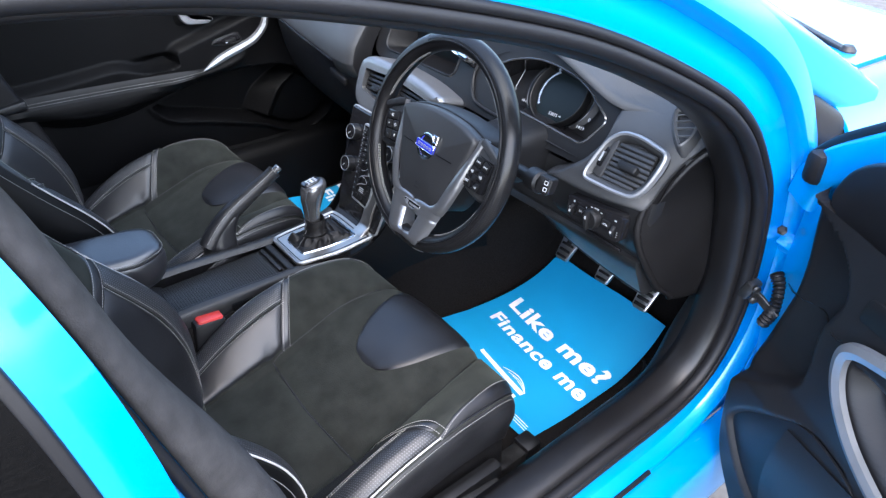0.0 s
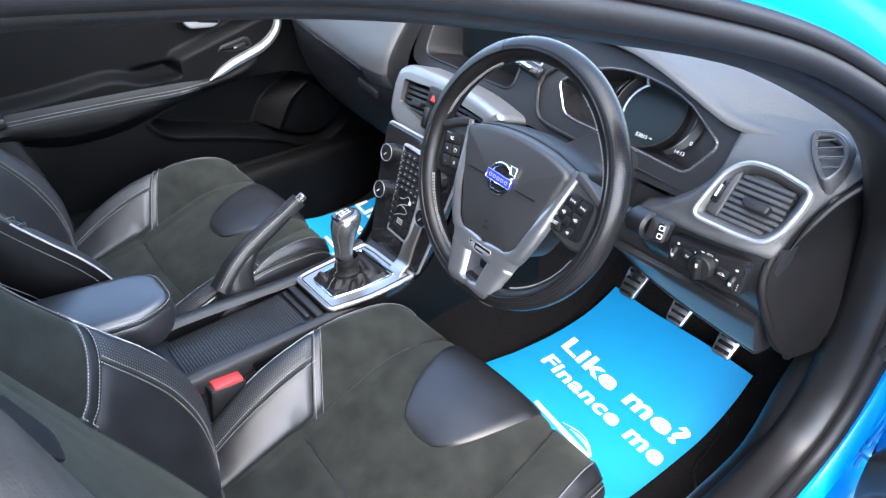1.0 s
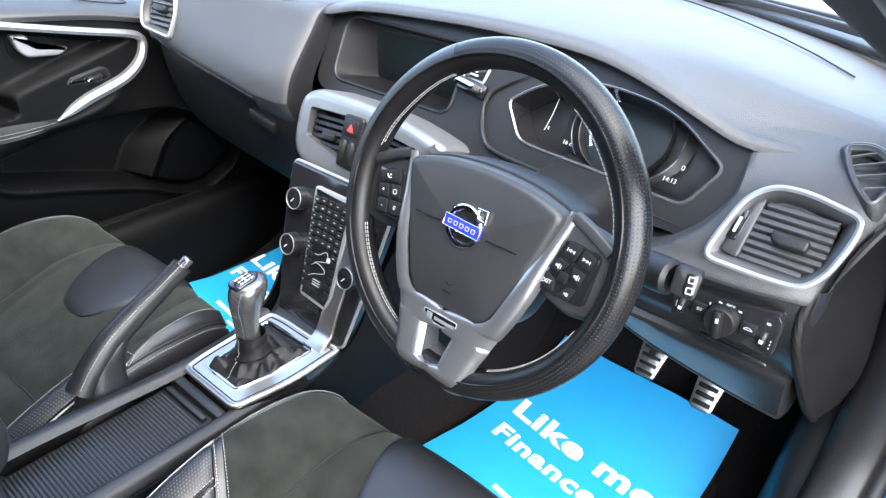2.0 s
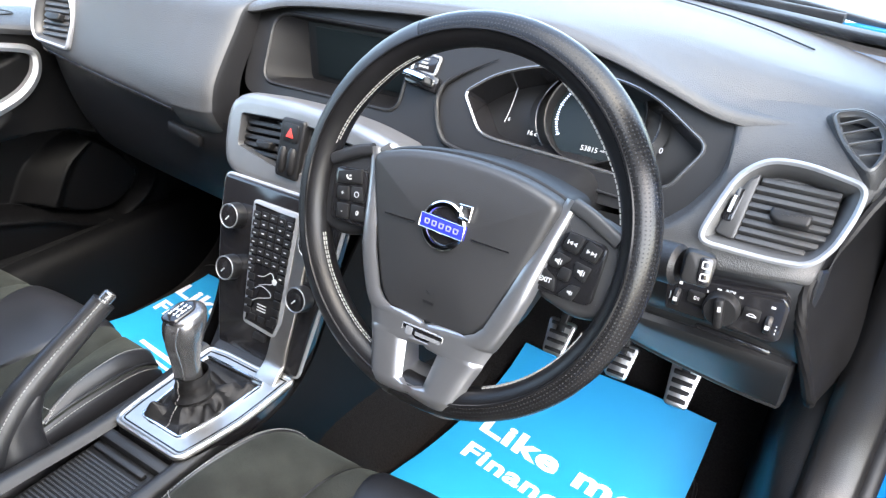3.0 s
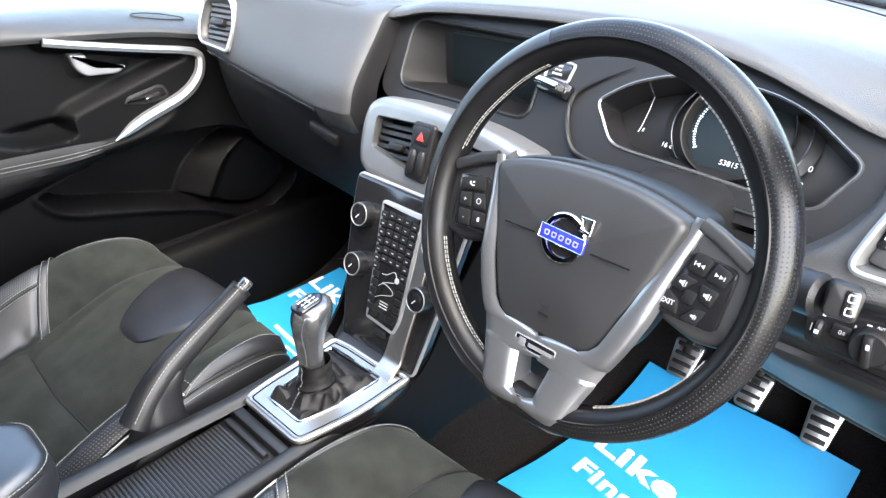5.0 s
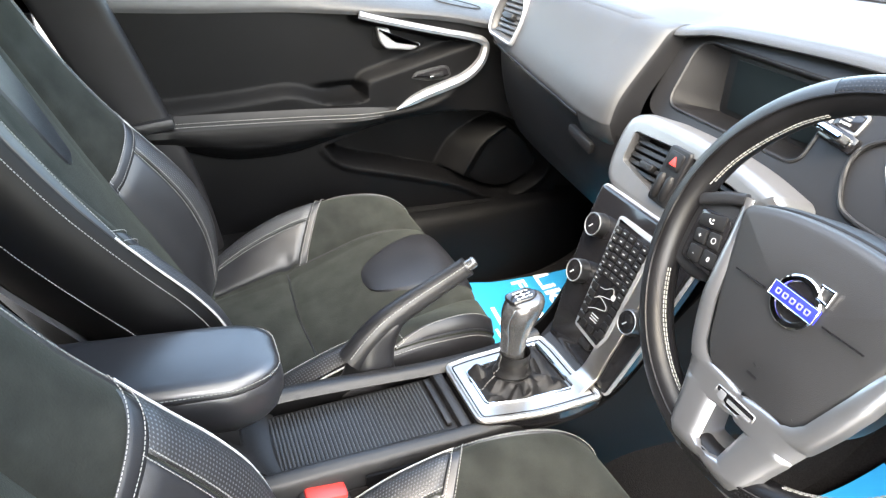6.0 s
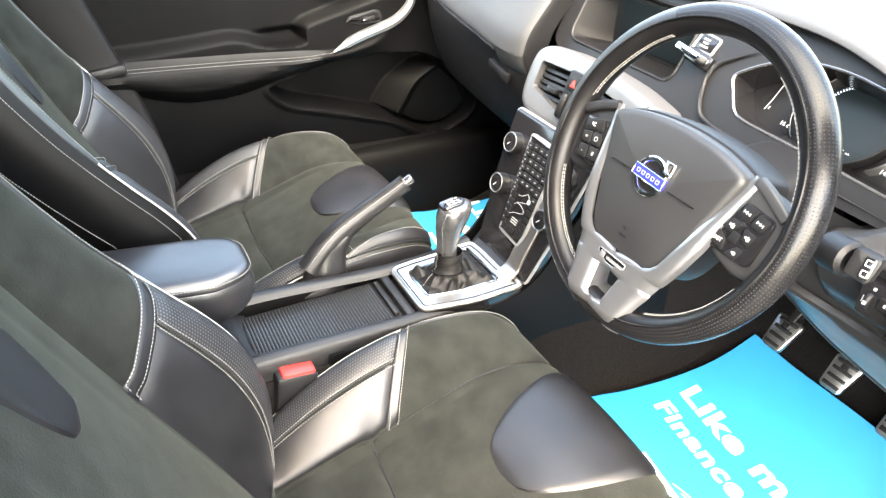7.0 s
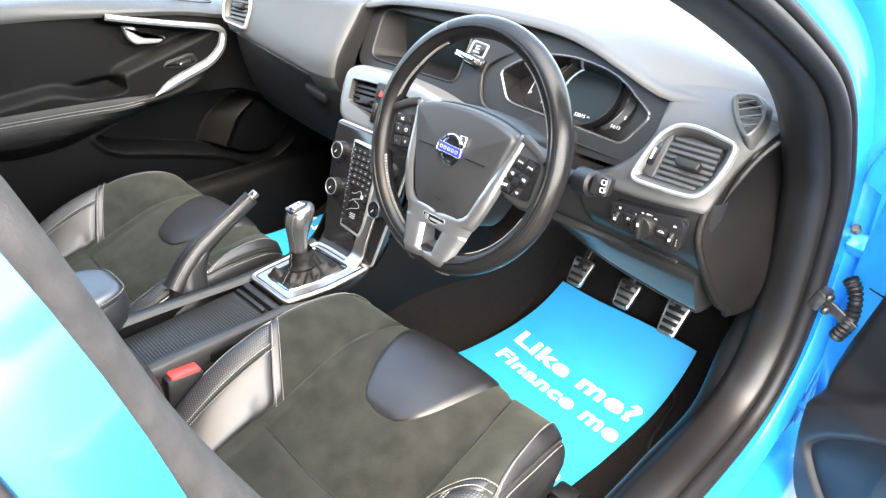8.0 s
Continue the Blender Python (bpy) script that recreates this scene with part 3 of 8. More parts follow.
wip = part("wiper_arm", sweep([(0.64, 0.74, 0.985), (0.5, 0.79, 1.0), (0.2, 0.88, 1.004)], rect(0.018, 0.010, 0.003)), PLASTIC, car, "black windscreen wiper arm")
part("wiper_pivot", lathe([(0.016, 0), (0.016, 0.012), (0.009, 0.02)], 14, pose(0.64, 0.745, 0.975)), PLASTIC, wip)
part("wiper_blade", sweep([(0.56, 0.74, 0.993), (0.3, 0.80, 1.005), (-0.05, 0.83, 1.01)], rect(0.012, 0.014, 0.003)), RUBBER, wip)

# hinge post face, check strap, hinges, wiring boot
part("hinge_post", thick(strip([[(0.755, 0.35, z), (0.757, 0.40, z), (0.752, 0.455, z), (0.735, 0.47, z)] for z in (0.36, 0.55, 0.75, 0.92, 0.99)], 4), 0.006), PAINT, car)
part("wing_return", thick(strip([[(0.735, 0.468, z), (0.78, 0.476, z), (0.82, 0.480, z), (0.846, 0.478, z)] for z in (0.28, 0.5, 0.7, 0.85, 0.93)], 3), 0.005), PAINT, car)
strap = part("check_strap", sweep(cr([(0.766, 0.340, 0.703), (0.783, 0.336, 0.699), (0.800, 0.335, 0.691), (0.822, 0.334, 0.678)], 4), rect(0.006, 0.016, 0.002)), GREASE, car, "greasy steel door check strap")
part("strap_bracket", box(0.020, 0.030, 0.034, 0.006, pose(0.768, 0.338, 0.704, 0, 20, 0)), GREASE, strap)
for dz in (-0.011, 0.011):
    part("bolt", lathe([(0.007, 0), (0.007, 0.005), (0.004, 0.007)], 8, pose(0.780, 0.330, 0.704 + dz, 0, 90, -40)), GREASE, strap)
boot_path = [V(q) for q in ((0.792, 0.360, 0.738), (0.806, 0.350, 0.727), (0.814, 0.342, 0.703), (0.812, 0.338, 0.678), (0.804, 0.338, 0.652))]
part("wiring_boot", sweep(cr(boot_path, 12), circle(0.0100, 10), scale=lambda t: 1 + 0.2 * math.sin(t * 15 * 2 * math.pi)), RUBBER, car, "corrugated black rubber wiring boot")
for hx, hz, hw in ((0.795, 0.787, 0.058), (0.792, 0.482, 0.036)):
    h = part("hinge", plate(rounded([(-hw / 2, -0.014), (hw / 2, -0.014), (hw / 2, 0.014), (-hw / 2, 0.014)], 0.005, 3), 0.024, 0.003, basis(V((hx, 0.385, hz)), (1, -0.1, -0.15), (-0.1, -0.6, 0.8))), PAINT, car, "blue painted door hinge")
    part("hinge_pin", lathe([(0.006, -0.03), (0.006, 0.025), (0.004, 0.028)], 10, pose(hx + 0.012, 0.382, hz + 0.012)), GREASE, h)
    part("hinge_bolt", lathe([(0.008, 0), (0.008, 0.005), (0.005, 0.007)], 6, pose(hx - hw / 3, 0.37, hz + 0.022, 50)), GREASE, h)
part("hinge_tie", sweep(cr([V((0.803, 0.39, 0.60)), V((0.797, 0.392, 0.555)), V((0.790, 0.394, 0.50)), V((0.786, 0.394, 0.43))], 4), rect(0.016, 0.008, 0.003)), PAINT, car)

# rear door, closed, with its dark window
rear_door = thing("rear_door", "closed blue rear door with dark privacy glass", "car door", at=(0.8, -1.0, 0.3))
part("door_frame", thick(strip([
    [(0.790, -0.574, 0.46), (0.808, -0.574, 0.75), (0.797, -0.578, 0.95), (0.776, -0.597, 1.10), (0.740, -0.632, 1.225), (0.69, -0.665, 1.32)],
    [(0.805, -0.592, 0.46), (0.823, -0.594, 0.75), (0.808, -0.598, 0.95), (0.786, -0.617, 1.10), (0.748, -0.652, 1.225), (0.70, -0.685, 1.325)],
    [(0.81, -0.623, 0.46), (0.833, -0.626, 0.75), (0.813, -0.618, 0.95), (0.791, -0.638, 1.10), (0.752, -0.676, 1.225), (0.70, -0.712, 1.325)]], 5), 0.006), PAINT, rear_door, sharp=70)
part("door_skin", thick(strip([[(0.835, y, 0.32), (0.855, y, 0.5), (0.85, y, 0.75), (0.83, y, 0.93), (0.805, y, 0.965)] for y in (-0.59, -1.0, -1.4)], 4), 0.006), PAINT, rear_door)
part("window_glass", thick(strip([[(0.792, y0, 0.955), (0.77, y1, 1.10), (0.725, y2, 1.24)] for y0, y1, y2 in ((-0.624, -0.644, -0.674), (-1.0, -1.0, -1.0), (-1.4, -1.4, -1.4))], 4), 0.004), DARKGLASS, rear_door, "dark privacy glass")
part("window_trim", sweep(cr([(0.810, -0.619, 0.955), (0.790, -0.639, 1.10), (0.748, -0.671, 1.235)], 6), rect(0.010, 0.012, 0.003), up=(1, 0, 0)), RUBBER, rear_door)
part("belt_trim", sweep([(0.812, -0.615, 0.955), (0.812, -1.0, 0.955), (0.805, -1.4, 0.955)], rect(0.012, 0.024, 0.004)), RUBBER, rear_door)
part("belt_trim_end", box(0.024, 0.03, 0.03, 0.006, pose(0.814, -0.617, 0.955)), RUBBER, rear_door)

# carpeted floor, tunnel and footwell fronts
part_floor = part("floor", thick(strip([[(x, y, z + 0.0 * x) for x in (-0.66, -0.4, -0.15, 0.15, 0.4, 0.66)] for y, z in ((-1.0, 0.27), (-0.5, 0.262), (0.0, 0.265), (0.25, 0.266), (0.40, 0.286), (0.52, 0.352), (0.64, 0.52), (0.70, 0.75), (0.71, 0.9))], 4), 0.01), CARPET)
tagged(part_floor, "black carpeted car floor rising into the footwells", "floor", kind="structure")
part("tunnel_carpet", thick(strip([[(-w - 0.03, y, 0.26), (-w, y, 0.36), (-w + 0.025, y, zt - 0.02), (-0.05, y, zt), (0.05, y, zt), (w - 0.025, y, zt - 0.02), (w, y, 0.36), (w + 0.03, y, 0.26)] for y, w, zt in ((-0.9, 0.095, 0.45), (-0.2, 0.095, 0.46), (0.1, 0.095, 0.49), (0.3, 0.11, 0.51), (0.45, 0.145, 0.52), (0.7, 0.19, 0.6))], 4), 0.006), CARPET, car)
# plain dark closing walls behind the seats
back_bm = box(1.5, 0.04, 1.0, 0.0, pose(0, -1.35, 0.75))
tagged(part("wall_rear", back_bm, CARPET), "plain dark cloth behind the seats", "wall", kind="structure")

# ---- dashboard ----
dash = thing("dashboard", "dark grey soft-touch dashboard with a hooded instrument binnacle", "dashboard", at=(0, 0.3, 0.65))
brow_z = curve1([(-0.72, 0.93), (-0.66, 0.965), (-0.58, 0.99), (-0.45, 1.003), (-0.25, 1.005), (-0.16, 1.0), (-0.10, 1.012), (0.0, 1.02), (0.15, 1.027), (0.30, 1.025), (0.38, 1.013), (0.45, 0.993), (0.51, 0.974), (0.58, 0.969), (0.66, 0.968), (0.70, 0.972)])
brow_y = curve1([(-0.72, 0.27), (-0.6, 0.24), (-0.25, 0.235), (-0.16, 0.25), (-0.10, 0.264), (0.05, 0.27), (0.30, 0.268), (0.45, 0.25), (0.51, 0.25), (0.56, 0.264), (0.62, 0.270), (0.66, 0.274), (0.70, 0.284)])
mid_z = curve1([(-0.72, 0.95), (-0.5, 1.005), (-0.2, 1.02), (0.2, 1.03), (0.4, 1.02), (0.55, 0.998), (0.66, 0.985), (0.70, 0.98)])
base_z = curve1([(-0.72, 0.96), (-0.5, 0.985), (0, 0.99), (0.5, 0.985), (0.72, 0.96)])


def top_profile(x):
    by, bz = brow_y(x), brow_z(x)
    cy = cowl_y(x) - 0.01
    return [V((x, cy, base_z(x))), V((x, cy * 0.6 + 0.4 * by, mid_z(x) * 0.6 + base_z(x) * 0.4)), V((x, cy * 0.25 + 0.75 * by, mid_z(x))), V((x, by + 0.03, bz + 0.004)), V((x, by + 0.008, bz)), V((x, by, bz - 0.006)), V((x, by + 0.004, bz - 0.012)), V((x, by + 0.05, bz - 0.014)), V((x, by + 0.14, bz - 0.02))]


part("top_pad", grid([cr(top_profile(-0.72 + 1.42 * i / 80), 4) for i in range(81)]), DASH, dash, "grained soft top pad, bright with sky light")
part("pad_seam", tube([(x, cowl_y(x) - 0.115 - 0.05 * x, base_z(x) * 0.6 + mid_z(x) * 0.4 + 0.004) for x in [0.55 - 0.06 * i for i in range(19)]], 0.0012, 6), FASCIA, dash)

part("dash_carcass", box(1.36, 0.16, 0.26, 0.01, pose(-0.01, 0.42, 0.82)), PLASTIC, dash)
part("stack_bridge", box(0.26, 0.14, 0.13, 0.02, pose(0.0, 0.285, 0.80)), PLASTIC, dash)

# passenger side: broad smooth face down to a crease, glovebox below
crease_z = curve1([(-0.72, 0.878), (-0.64, 0.879), (-0.50, 0.874), (-0.33, 0.865), (-0.20, 0.857), (-0.10, 0.85)])
crease_y = curve1([(-0.72, 0.235), (-0.64, 0.202), (-0.50, 0.179), (-0.33, 0.161), (-0.20, 0.152), (-0.10, 0.17)])


def left_profile(x):
    by, bz, cy, cz = brow_y(x), brow_z(x), crease_y(x), crease_z(x)
    return [V((x, by + 0.02, bz + 0.001)), V((x, by - 0.004, bz - 0.008)), V((x, by - 0.026, bz - 0.035)), V((x, cy + 0.012, cz + 0.05)), V((x, cy - 0.001, cz + 0.012)), V((x, cy, cz)), V((x, cy + 0.008, cz - 0.006)), V((x, cy + 0.03, cz - 0.008))]


part("passenger_face", grid([cr(left_profile(-0.70 + 0.465 * i / 30), 4) for i in range(31)]), DASH, dash, "smooth dark passenger dash face")
part("crease_trim", sweep([(x, crease_y(x) - 0.001, crease_z(x) - 0.002) for x in [-0.66 + 0.025 * i for i in range(18)]], rect(0.003, 0.005, 0.001)), GLOSS, dash)
part("glovebox", grid([cr([V((x, crease_y(x) + 0.018, crease_z(x) - 0.008)), V((x, crease_y(x) + 0.02, crease_z(x) - 0.05)), V((x, crease_y(x) + 0.035, 0.76)), V((x, crease_y(x) + 0.06, 0.70)), V((x, crease_y(x) + 0.10, 0.665)), V((x, 0.45, 0.66))], 4) for x in [-0.70 + 0.025 * i for i in range(25)]]), PLASTIC, dash, "dark plastic glovebox lid")
part("glovebox_handle", box(0.07, 0.012, 0.02, 0.005, pose(-0.235, 0.166, 0.815, 0, 10)), PLASTIC, dash)
part("side_of_glovebox", box(0.012, 0.22, 0.20, 0.004, pose(-0.105, 0.30, 0.76)), PLASTIC, dash)

# driver's outer face with the side vent, wrapped to the end panel
rim_x = curve1([(0.745, 0.455), (0.79, 0.44), (0.83, 0.43), (0.85, 0.466), (0.868, 0.49), (0.886, 0.508), (0.92, 0.526), (0.955, 0.522), (0.975, 0.508), (1.0, 0.48)])
face_y = curve1([(0.745, 0.196), (0.775, 0.182), (0.81, 0.176), (0.832, 0.174), (0.845, 0.176), (0.868, 0.182), (0.90, 0.200), (0.935, 0.222), (0.962, 0.247), (0.99, 0.262)])


edge_x = curve1([(0.653, 0.666), (0.69, 0.660), (0.735, 0.650), (0.79, 0.633), (0.825, 0.626), (0.86, 0.630), (0.89, 0.638), (0.92, 0.651), (0.945, 0.668), (0.972, 0.691)])
edge_y = curve1([(0.653, 0.268), (0.69, 0.232), (0.735, 0.204), (0.79, 0.188), (0.825, 0.194), (0.86, 0.213), (0.89, 0.226), (0.92, 0.242), (0.945, 0.258), (0.972, 0.278)])


def driver_row(v):
    row = []
    for i in range(-2, 30):
        u = min(max(i, 0) / 26, 1)
        top = 0.972 + 0.005 * (1 - u) ** 2
        z = 0.748 + (top - 0.748) * v
        x = rim_x(z) + (edge_x(z) - rim_x(z)) * u
        y = face_y(z) + (edge_y(z) - face_y(z)) * u ** 3
        y += 0.012 * smooth((0.8400 - z) / 0.004) * (1 - u ** 8) - 0.004 * math.exp(-((z - 0.846) / 0.007) ** 2)
        w = max(i - 26, 0)
        x += (0, 0.002, 0.003, -0.002)[w]
        y += (0, 0.003, 0.009, 0.020)[w]
        if z > 0.935:
            # rolls over the brow into the top pad
            k = (z - 0.935) / (top - 0.935)
            ya = face_y(0.935) + (edge_y(0.935) - face_y(0.935)) * u ** 3
            over = smooth((x - 0.47) / 0.05)
            y += ((1 - k) ** 2 * ya + 2 * k * (1 - k) * (ya + 0.024) + k * k * (brow_y(x) + 0.055) - y) * over
            z += ((1 - k) ** 2 * 0.935 + 2 * k * (1 - k) * 0.968 + k * k * (brow_z(x) + 0.0125) - z) * over
        row.append(V((x - (0.0, 0.004, 0.010)[max(-i, 0)], y + (0.0, 0.006, 0.05)[max(-i, 0)], z)))
    return row


FACE_ROWS = sorted([j / 44 for j in range(45)] + [(q - 0.748) / 0.226 for q in (0.8355, 0.837, 0.838, 0.8395, 0.841, 0.8425, 0.844)])
LIP = (0.8372 - 0.748) / 0.226
part("driver_face", grid([driver_row(v) for v in FACE_ROWS if v >= LIP - 0.002]), DASH, dash, "grained dash face beside the binnacle", sharp=50)
part("switch_surround", grid([driver_row(v) for v in FACE_ROWS if v <= LIP + 0.002]), KNEE, dash, "smooth black panel round the light switches", sharp=50)
part("face_underside", grid([[p + V((0, d, -e)) for p in driver_row(0)[2:-3]] for d, e in ((0, 0), (0.006, 0.004), (0.05, 0.006))]), KNEE, dash)
end_rows = []
for k in range(17):
    z = 0.972 - (0.972 - 0.653) * k / 16
    ex, ey = edge_x(z) - 0.002, edge_y(z) + 0.004
    end_rows.append([(ex, ey, z), (ex + 0.006, ey + 0.006, z), (ex * 0.6 + 0.4 * 0.702 + 0.006, ey * 0.6 + 0.4 * 0.42, z), (0.704, 0.36 + 0.05 * (z - 0.8), z), (0.716, 0.47, z)])
end_rows.append([(0.668, 0.290, 0.645), (0.672, 0.30, 0.642), (0.682, 0.34, 0.64), (0.70, 0.40, 0.638), (0.71, 0.47, 0.635)])
end_rows.append([(0.660, 0.330, 0.64), (0.662, 0.34, 0.635), (0.67, 0.37, 0.63), (0.69, 0.42, 0.625), (0.70, 0.48, 0.62)])
part("end_panel", thick(strip(end_rows, 2), 0.004), ENDTRIM, dash, "curved dark end panel of the dash", sharp=60)
part("end_panel_edge", tube([V((edge_x(z) - 0.001, edge_y(z) + 0.005, z)) for z in [0.842 - 0.0082 * i for i in range(24)]], 0.0065, 10), ENDTRIM, dash)
part("end_panel_lip", tube([V((edge_x(z) + 0.010, edge_y(z) + 0.016, z)) for z in [0.962 - 0.0088 * i for i in range(14)]], 0.0050, 8, scale=lambda t: 1 - 0.9 * smooth((t - 0.6) / 0.4)), TRIM, dash, "rolled edge of the end panel")

# binnacle: recessed fascia under the long brow
fascia_y = lambda z: 0.215 + 0.55 * (z - 0.88)


def fascia_m(x, z, off=0.0):
    """A frame on the sloping fascia: x to the car's right, y up the slope, z towards the seats."""
    n = V((0, -1, 0.55)).normalized()
    return basis(V((x, fascia_y(z), z)) + n * off, (1, 0, 0), n)


def fp(pts, cx, cz):
    """Elevation points (x, z) in the fascia frame at (cx, cz)."""
    k = math.sqrt(1 + 0.55 ** 2)
    return [(x - cx, (z - cz) * k) for x, z in pts]


def hole_panel(outer, holes, m, depth=0.01, step=0.012):
    """A slab with openings cut through it."""
    bm = bmesh.new()
    for loop in [outer] + holes:
        vs = [bm.verts.new((x, y, 0)) for x, y in loop]
        for i in range(len(vs)):
            bm.edges.new((vs[i - 1], vs[i]))
    bmesh.ops.triangle_fill(bm, edges=bm.edges[:], use_beauty=True)
    ext = bmesh.ops.extrude_face_region(bm, geom=bm.faces[:])
    bmesh.ops.translate(bm, verts=[v for v in ext["geom"] if isinstance(v, bmesh.types.BMVert)], vec=(0, 0, -depth))
    bm.transform(m)
    return bm


FC = (0.18, 0.93)
FM = fascia_m(*FC)
DISPLAY = rounded(fp([(-0.121, 0.902), (0.118, 0.902), (0.118, 0.990), (-0.128, 0.990)], *FC), [0.024, 0.02, 0.02, 0.03], 6)
CLUSTER = rounded([(0.0245, 0.011), (0.060, -0.034), (0.085, -0.0375), (0.168, -0.0400), (0.292, -0.0470), (0.321, 0.0069), (0.2600, 0.0450), (0.2247, 0.0570), (0.165, 0.0640), (0.112, 0.0600), (0.060, 0.0400)], [0.012, 0.012, 0.02, 0.03, 0.014, 0.014, 0.02, 0.03, 0.04, 0.03, 0.02], 5)
FACE = rounded(fp([(-0.156, 0.890), (-0.07, 0.868), (0.19, 0.866), (0.30, 0.862), (0.50, 0.862), (0.522, 0.90), (0.530, 0.945), (0.515, 0.968), (0.44, 1.0), (0.25, 1.016), (-0.05, 1.010), (-0.165, 0.992)], *FC), 0.02, 4)
part("fascia", hole_panel(FACE, [DISPLAY, CLUSTER], FM, 0.012), FASCIA, dash, "matt dark fascia round the screen and dials", sharp=30)
FX = -0.235
flank = cr(left_profile(FX)[:6] + [V((FX, crease_y(FX) + 0.010, crease_z(FX) - 0.022)), V((FX, crease_y(FX) + 0.030, crease_z(FX) - 0.045))], 4)
part("hood_flank", strip([[p + V((dx, dy, -0.02 * dx)) for p in flank] for dx, dy in ((0.0, 0.0), (0.03, 0.0004), (0.056, 0.003), (0.068, 0.007), (0.0745, 0.012))], 4), DASH, dash, "soft flank of the binnacle hood")
part("hood_side", strip([[p + V((dx, dy, -0.02 * dx)) for p in flank] for dx, dy in ((0.0745, 0.012), (0.0765, 0.024), (0.0775, 0.060))], 4), FASCIA, dash)
# screen recess
screen_unit = part("display_surround", frame_ring(inset(DISPLAY, -0.003), 0.005, 0.02, FM @ pose(0, 0, 0.003), 0.002), FASCIA, dash, "dark edge of the display recess")
BACK = rect(0.188, 0.086, 0.006, 3)
tub_n = 64


def along(loop, n):
    """n points evenly spaced along a closed loop of (x, y), from its lower left corner."""
    k0 = min(range(len(loop)), key=lambda i: loop[i][0] + loop[i][1])
    q = [V((*loop[(k0 + i) % len(loop)], 0)) for i in range(len(loop) + 1)]
    d = [0.0]
    for i in range(len(loop)):
        d.append(d[-1] + (q[i + 1] - q[i]).length)
    out, j = [], 0
    for i in range(n):
        w = d[-1] * i / n
        while d[j + 1] < w:
            j += 1
        out.append(q[j].lerp(q[j + 1], (w - d[j]) / max(1e-9, d[j + 1] - d[j])))
    return out


front_loop = [FM @ q for q in along(inset(DISPLAY, 0.002), tub_n)]
back_loop = [V((0.012 + q.x, 0.291, 0.940 + q.y)) for q in along(BACK, tub_n)]
part("display_tub", grid([[a.lerp(b, k) for a, b in zip(front_loop, back_loop)] for k in (0, 0.1, 0.5, 0.9, 1.0)], closed_v=True), ENDTRIM, screen_unit)
SCM = basis(V((0.012, 0.290, 0.940)), (1, 0, 0), (0, -1, 0))
part("display_bezel", plate(rect(0.19, 0.088, 0.006, 3), 0.004, 0.001, SCM), FASCIA, screen_unit)
part("display_screen", plate(rect(0.158, 0.070, 0.002, 2, 0.0, 0.0), 0.004, 0.0005, SCM @ pose(0, 0, 0.002)), SCREEN, screen_unit, "dark switched-off display screen")

# start button and key slot
btn = part("start_button_bezel", frame_ring(rounded([(-0.021, -0.013), (0.019, -0.015), (0.023, 0.012), (-0.016, 0.016)], 0.006, 4), 0.004, 0.008, fascia_m(0.142, 0.961, 0.004), 0.0015), SILVER, dash)
part("start_button", plate(rounded([(-0.016, -0.009), (0.015, -0.0105), (0.018, 0.008), (-0.012, 0.011)], 0.004, 4), 0.006, 0.001, fascia_m(0.142, 0.961, 0.003)), GLOSS, btn)
for k, (w, txt) in enumerate(((0.0042, "START"), (0.0042, "STOP"), (0.0042, "ENGINE"))):
    lettering("start_text", txt, w, fascia_m(0.142, 0.961, 0.0036) @ pose(0, 0.0052 - 0.005 * k, 0, 0, 0, -3), ICON, btn)
key = part("key_slot", box(0.05, 0.012, 0.02, 0.004, fascia_m(0.146, 0.942, 0.002) @ pose(0, 0, 0, 90, 0, -8)), GLOSS, dash, "black key slot with the key in it")
part("key_fob", plate(rect(0.046, 0.010, 0.003, 3), 0.03, 0.002, fascia_m(0.143, 0.9425, 0.032) @ pose(0, 0, 0, 0, 0, -8)), CHROME, key, "chrome-edged key fob")

# instrument cluster
clus = thing("instrument_cluster", "hexagonal instrument cluster with one large dark dial", "instrument cluster", at=(0.36, 0.28, 0.9))
part("cluster_bezel", frame_ring(inset(CLUSTER, -0.0015), 0.0045, 0.03, FM @ pose(0, 0, 0.002), 0.0018), SATIN, clus, "satin silver hexagonal bezel")
part("cluster_tub", grid([[FM @ V((x, y, z)) for x, y in inset(CLUSTER, d)] for d, z in ((0.003, 0.0), (0.006, -0.02), (0.010, -0.045))], closed_v=True), GLOSS, clus)
part("cluster_face", plate(inset(CLUSTER, 0.008), 0.004, 0.0005, FM @ pose(0, 0, -0.045)), FASCIA, clus)
lower = [(0.060, 0.056), (0.022, 0.034), (-0.002, 0.014), (-0.005, -0.012), (0.011, -0.045), (0.034, -0.058), (0.096, -0.063), (0.196, -0.064), (0.300, -0.068)]
part("cluster_lip", tube(cr([FM @ V((x, y, 0.003)) for x, y in lower], 6), 0.0034, 8, scale=lambda t: 0.15 + 0.85 * smooth(t / 0.25) * smooth((1 - t) / 0.2)), FASCIA, clus, "soft lip round the cluster")
DIALM = fascia_m(0.366, 0.944, -0.038) @ pose(0, 0, 0, -10, 0, 0)
dial = part("speedo_ring", lathe([(0.056, -0.004), (0.059, 0.012), (0.0595, 0.018), (0.0588, 0.019), (0.0575, 0.018), (0.054, 0.004), (0.054, -0.004)], 48, DIALM), FASCIA, clus, "dark ring round the large dial")
part("speedo_face", lathe([(0.0545, -0.006), (0.0545, 0.004), (0.052, 0.0045), (0.0, 0.0045)], 40, DIALM), SCREEN, dial)
marks = bmesh.new()
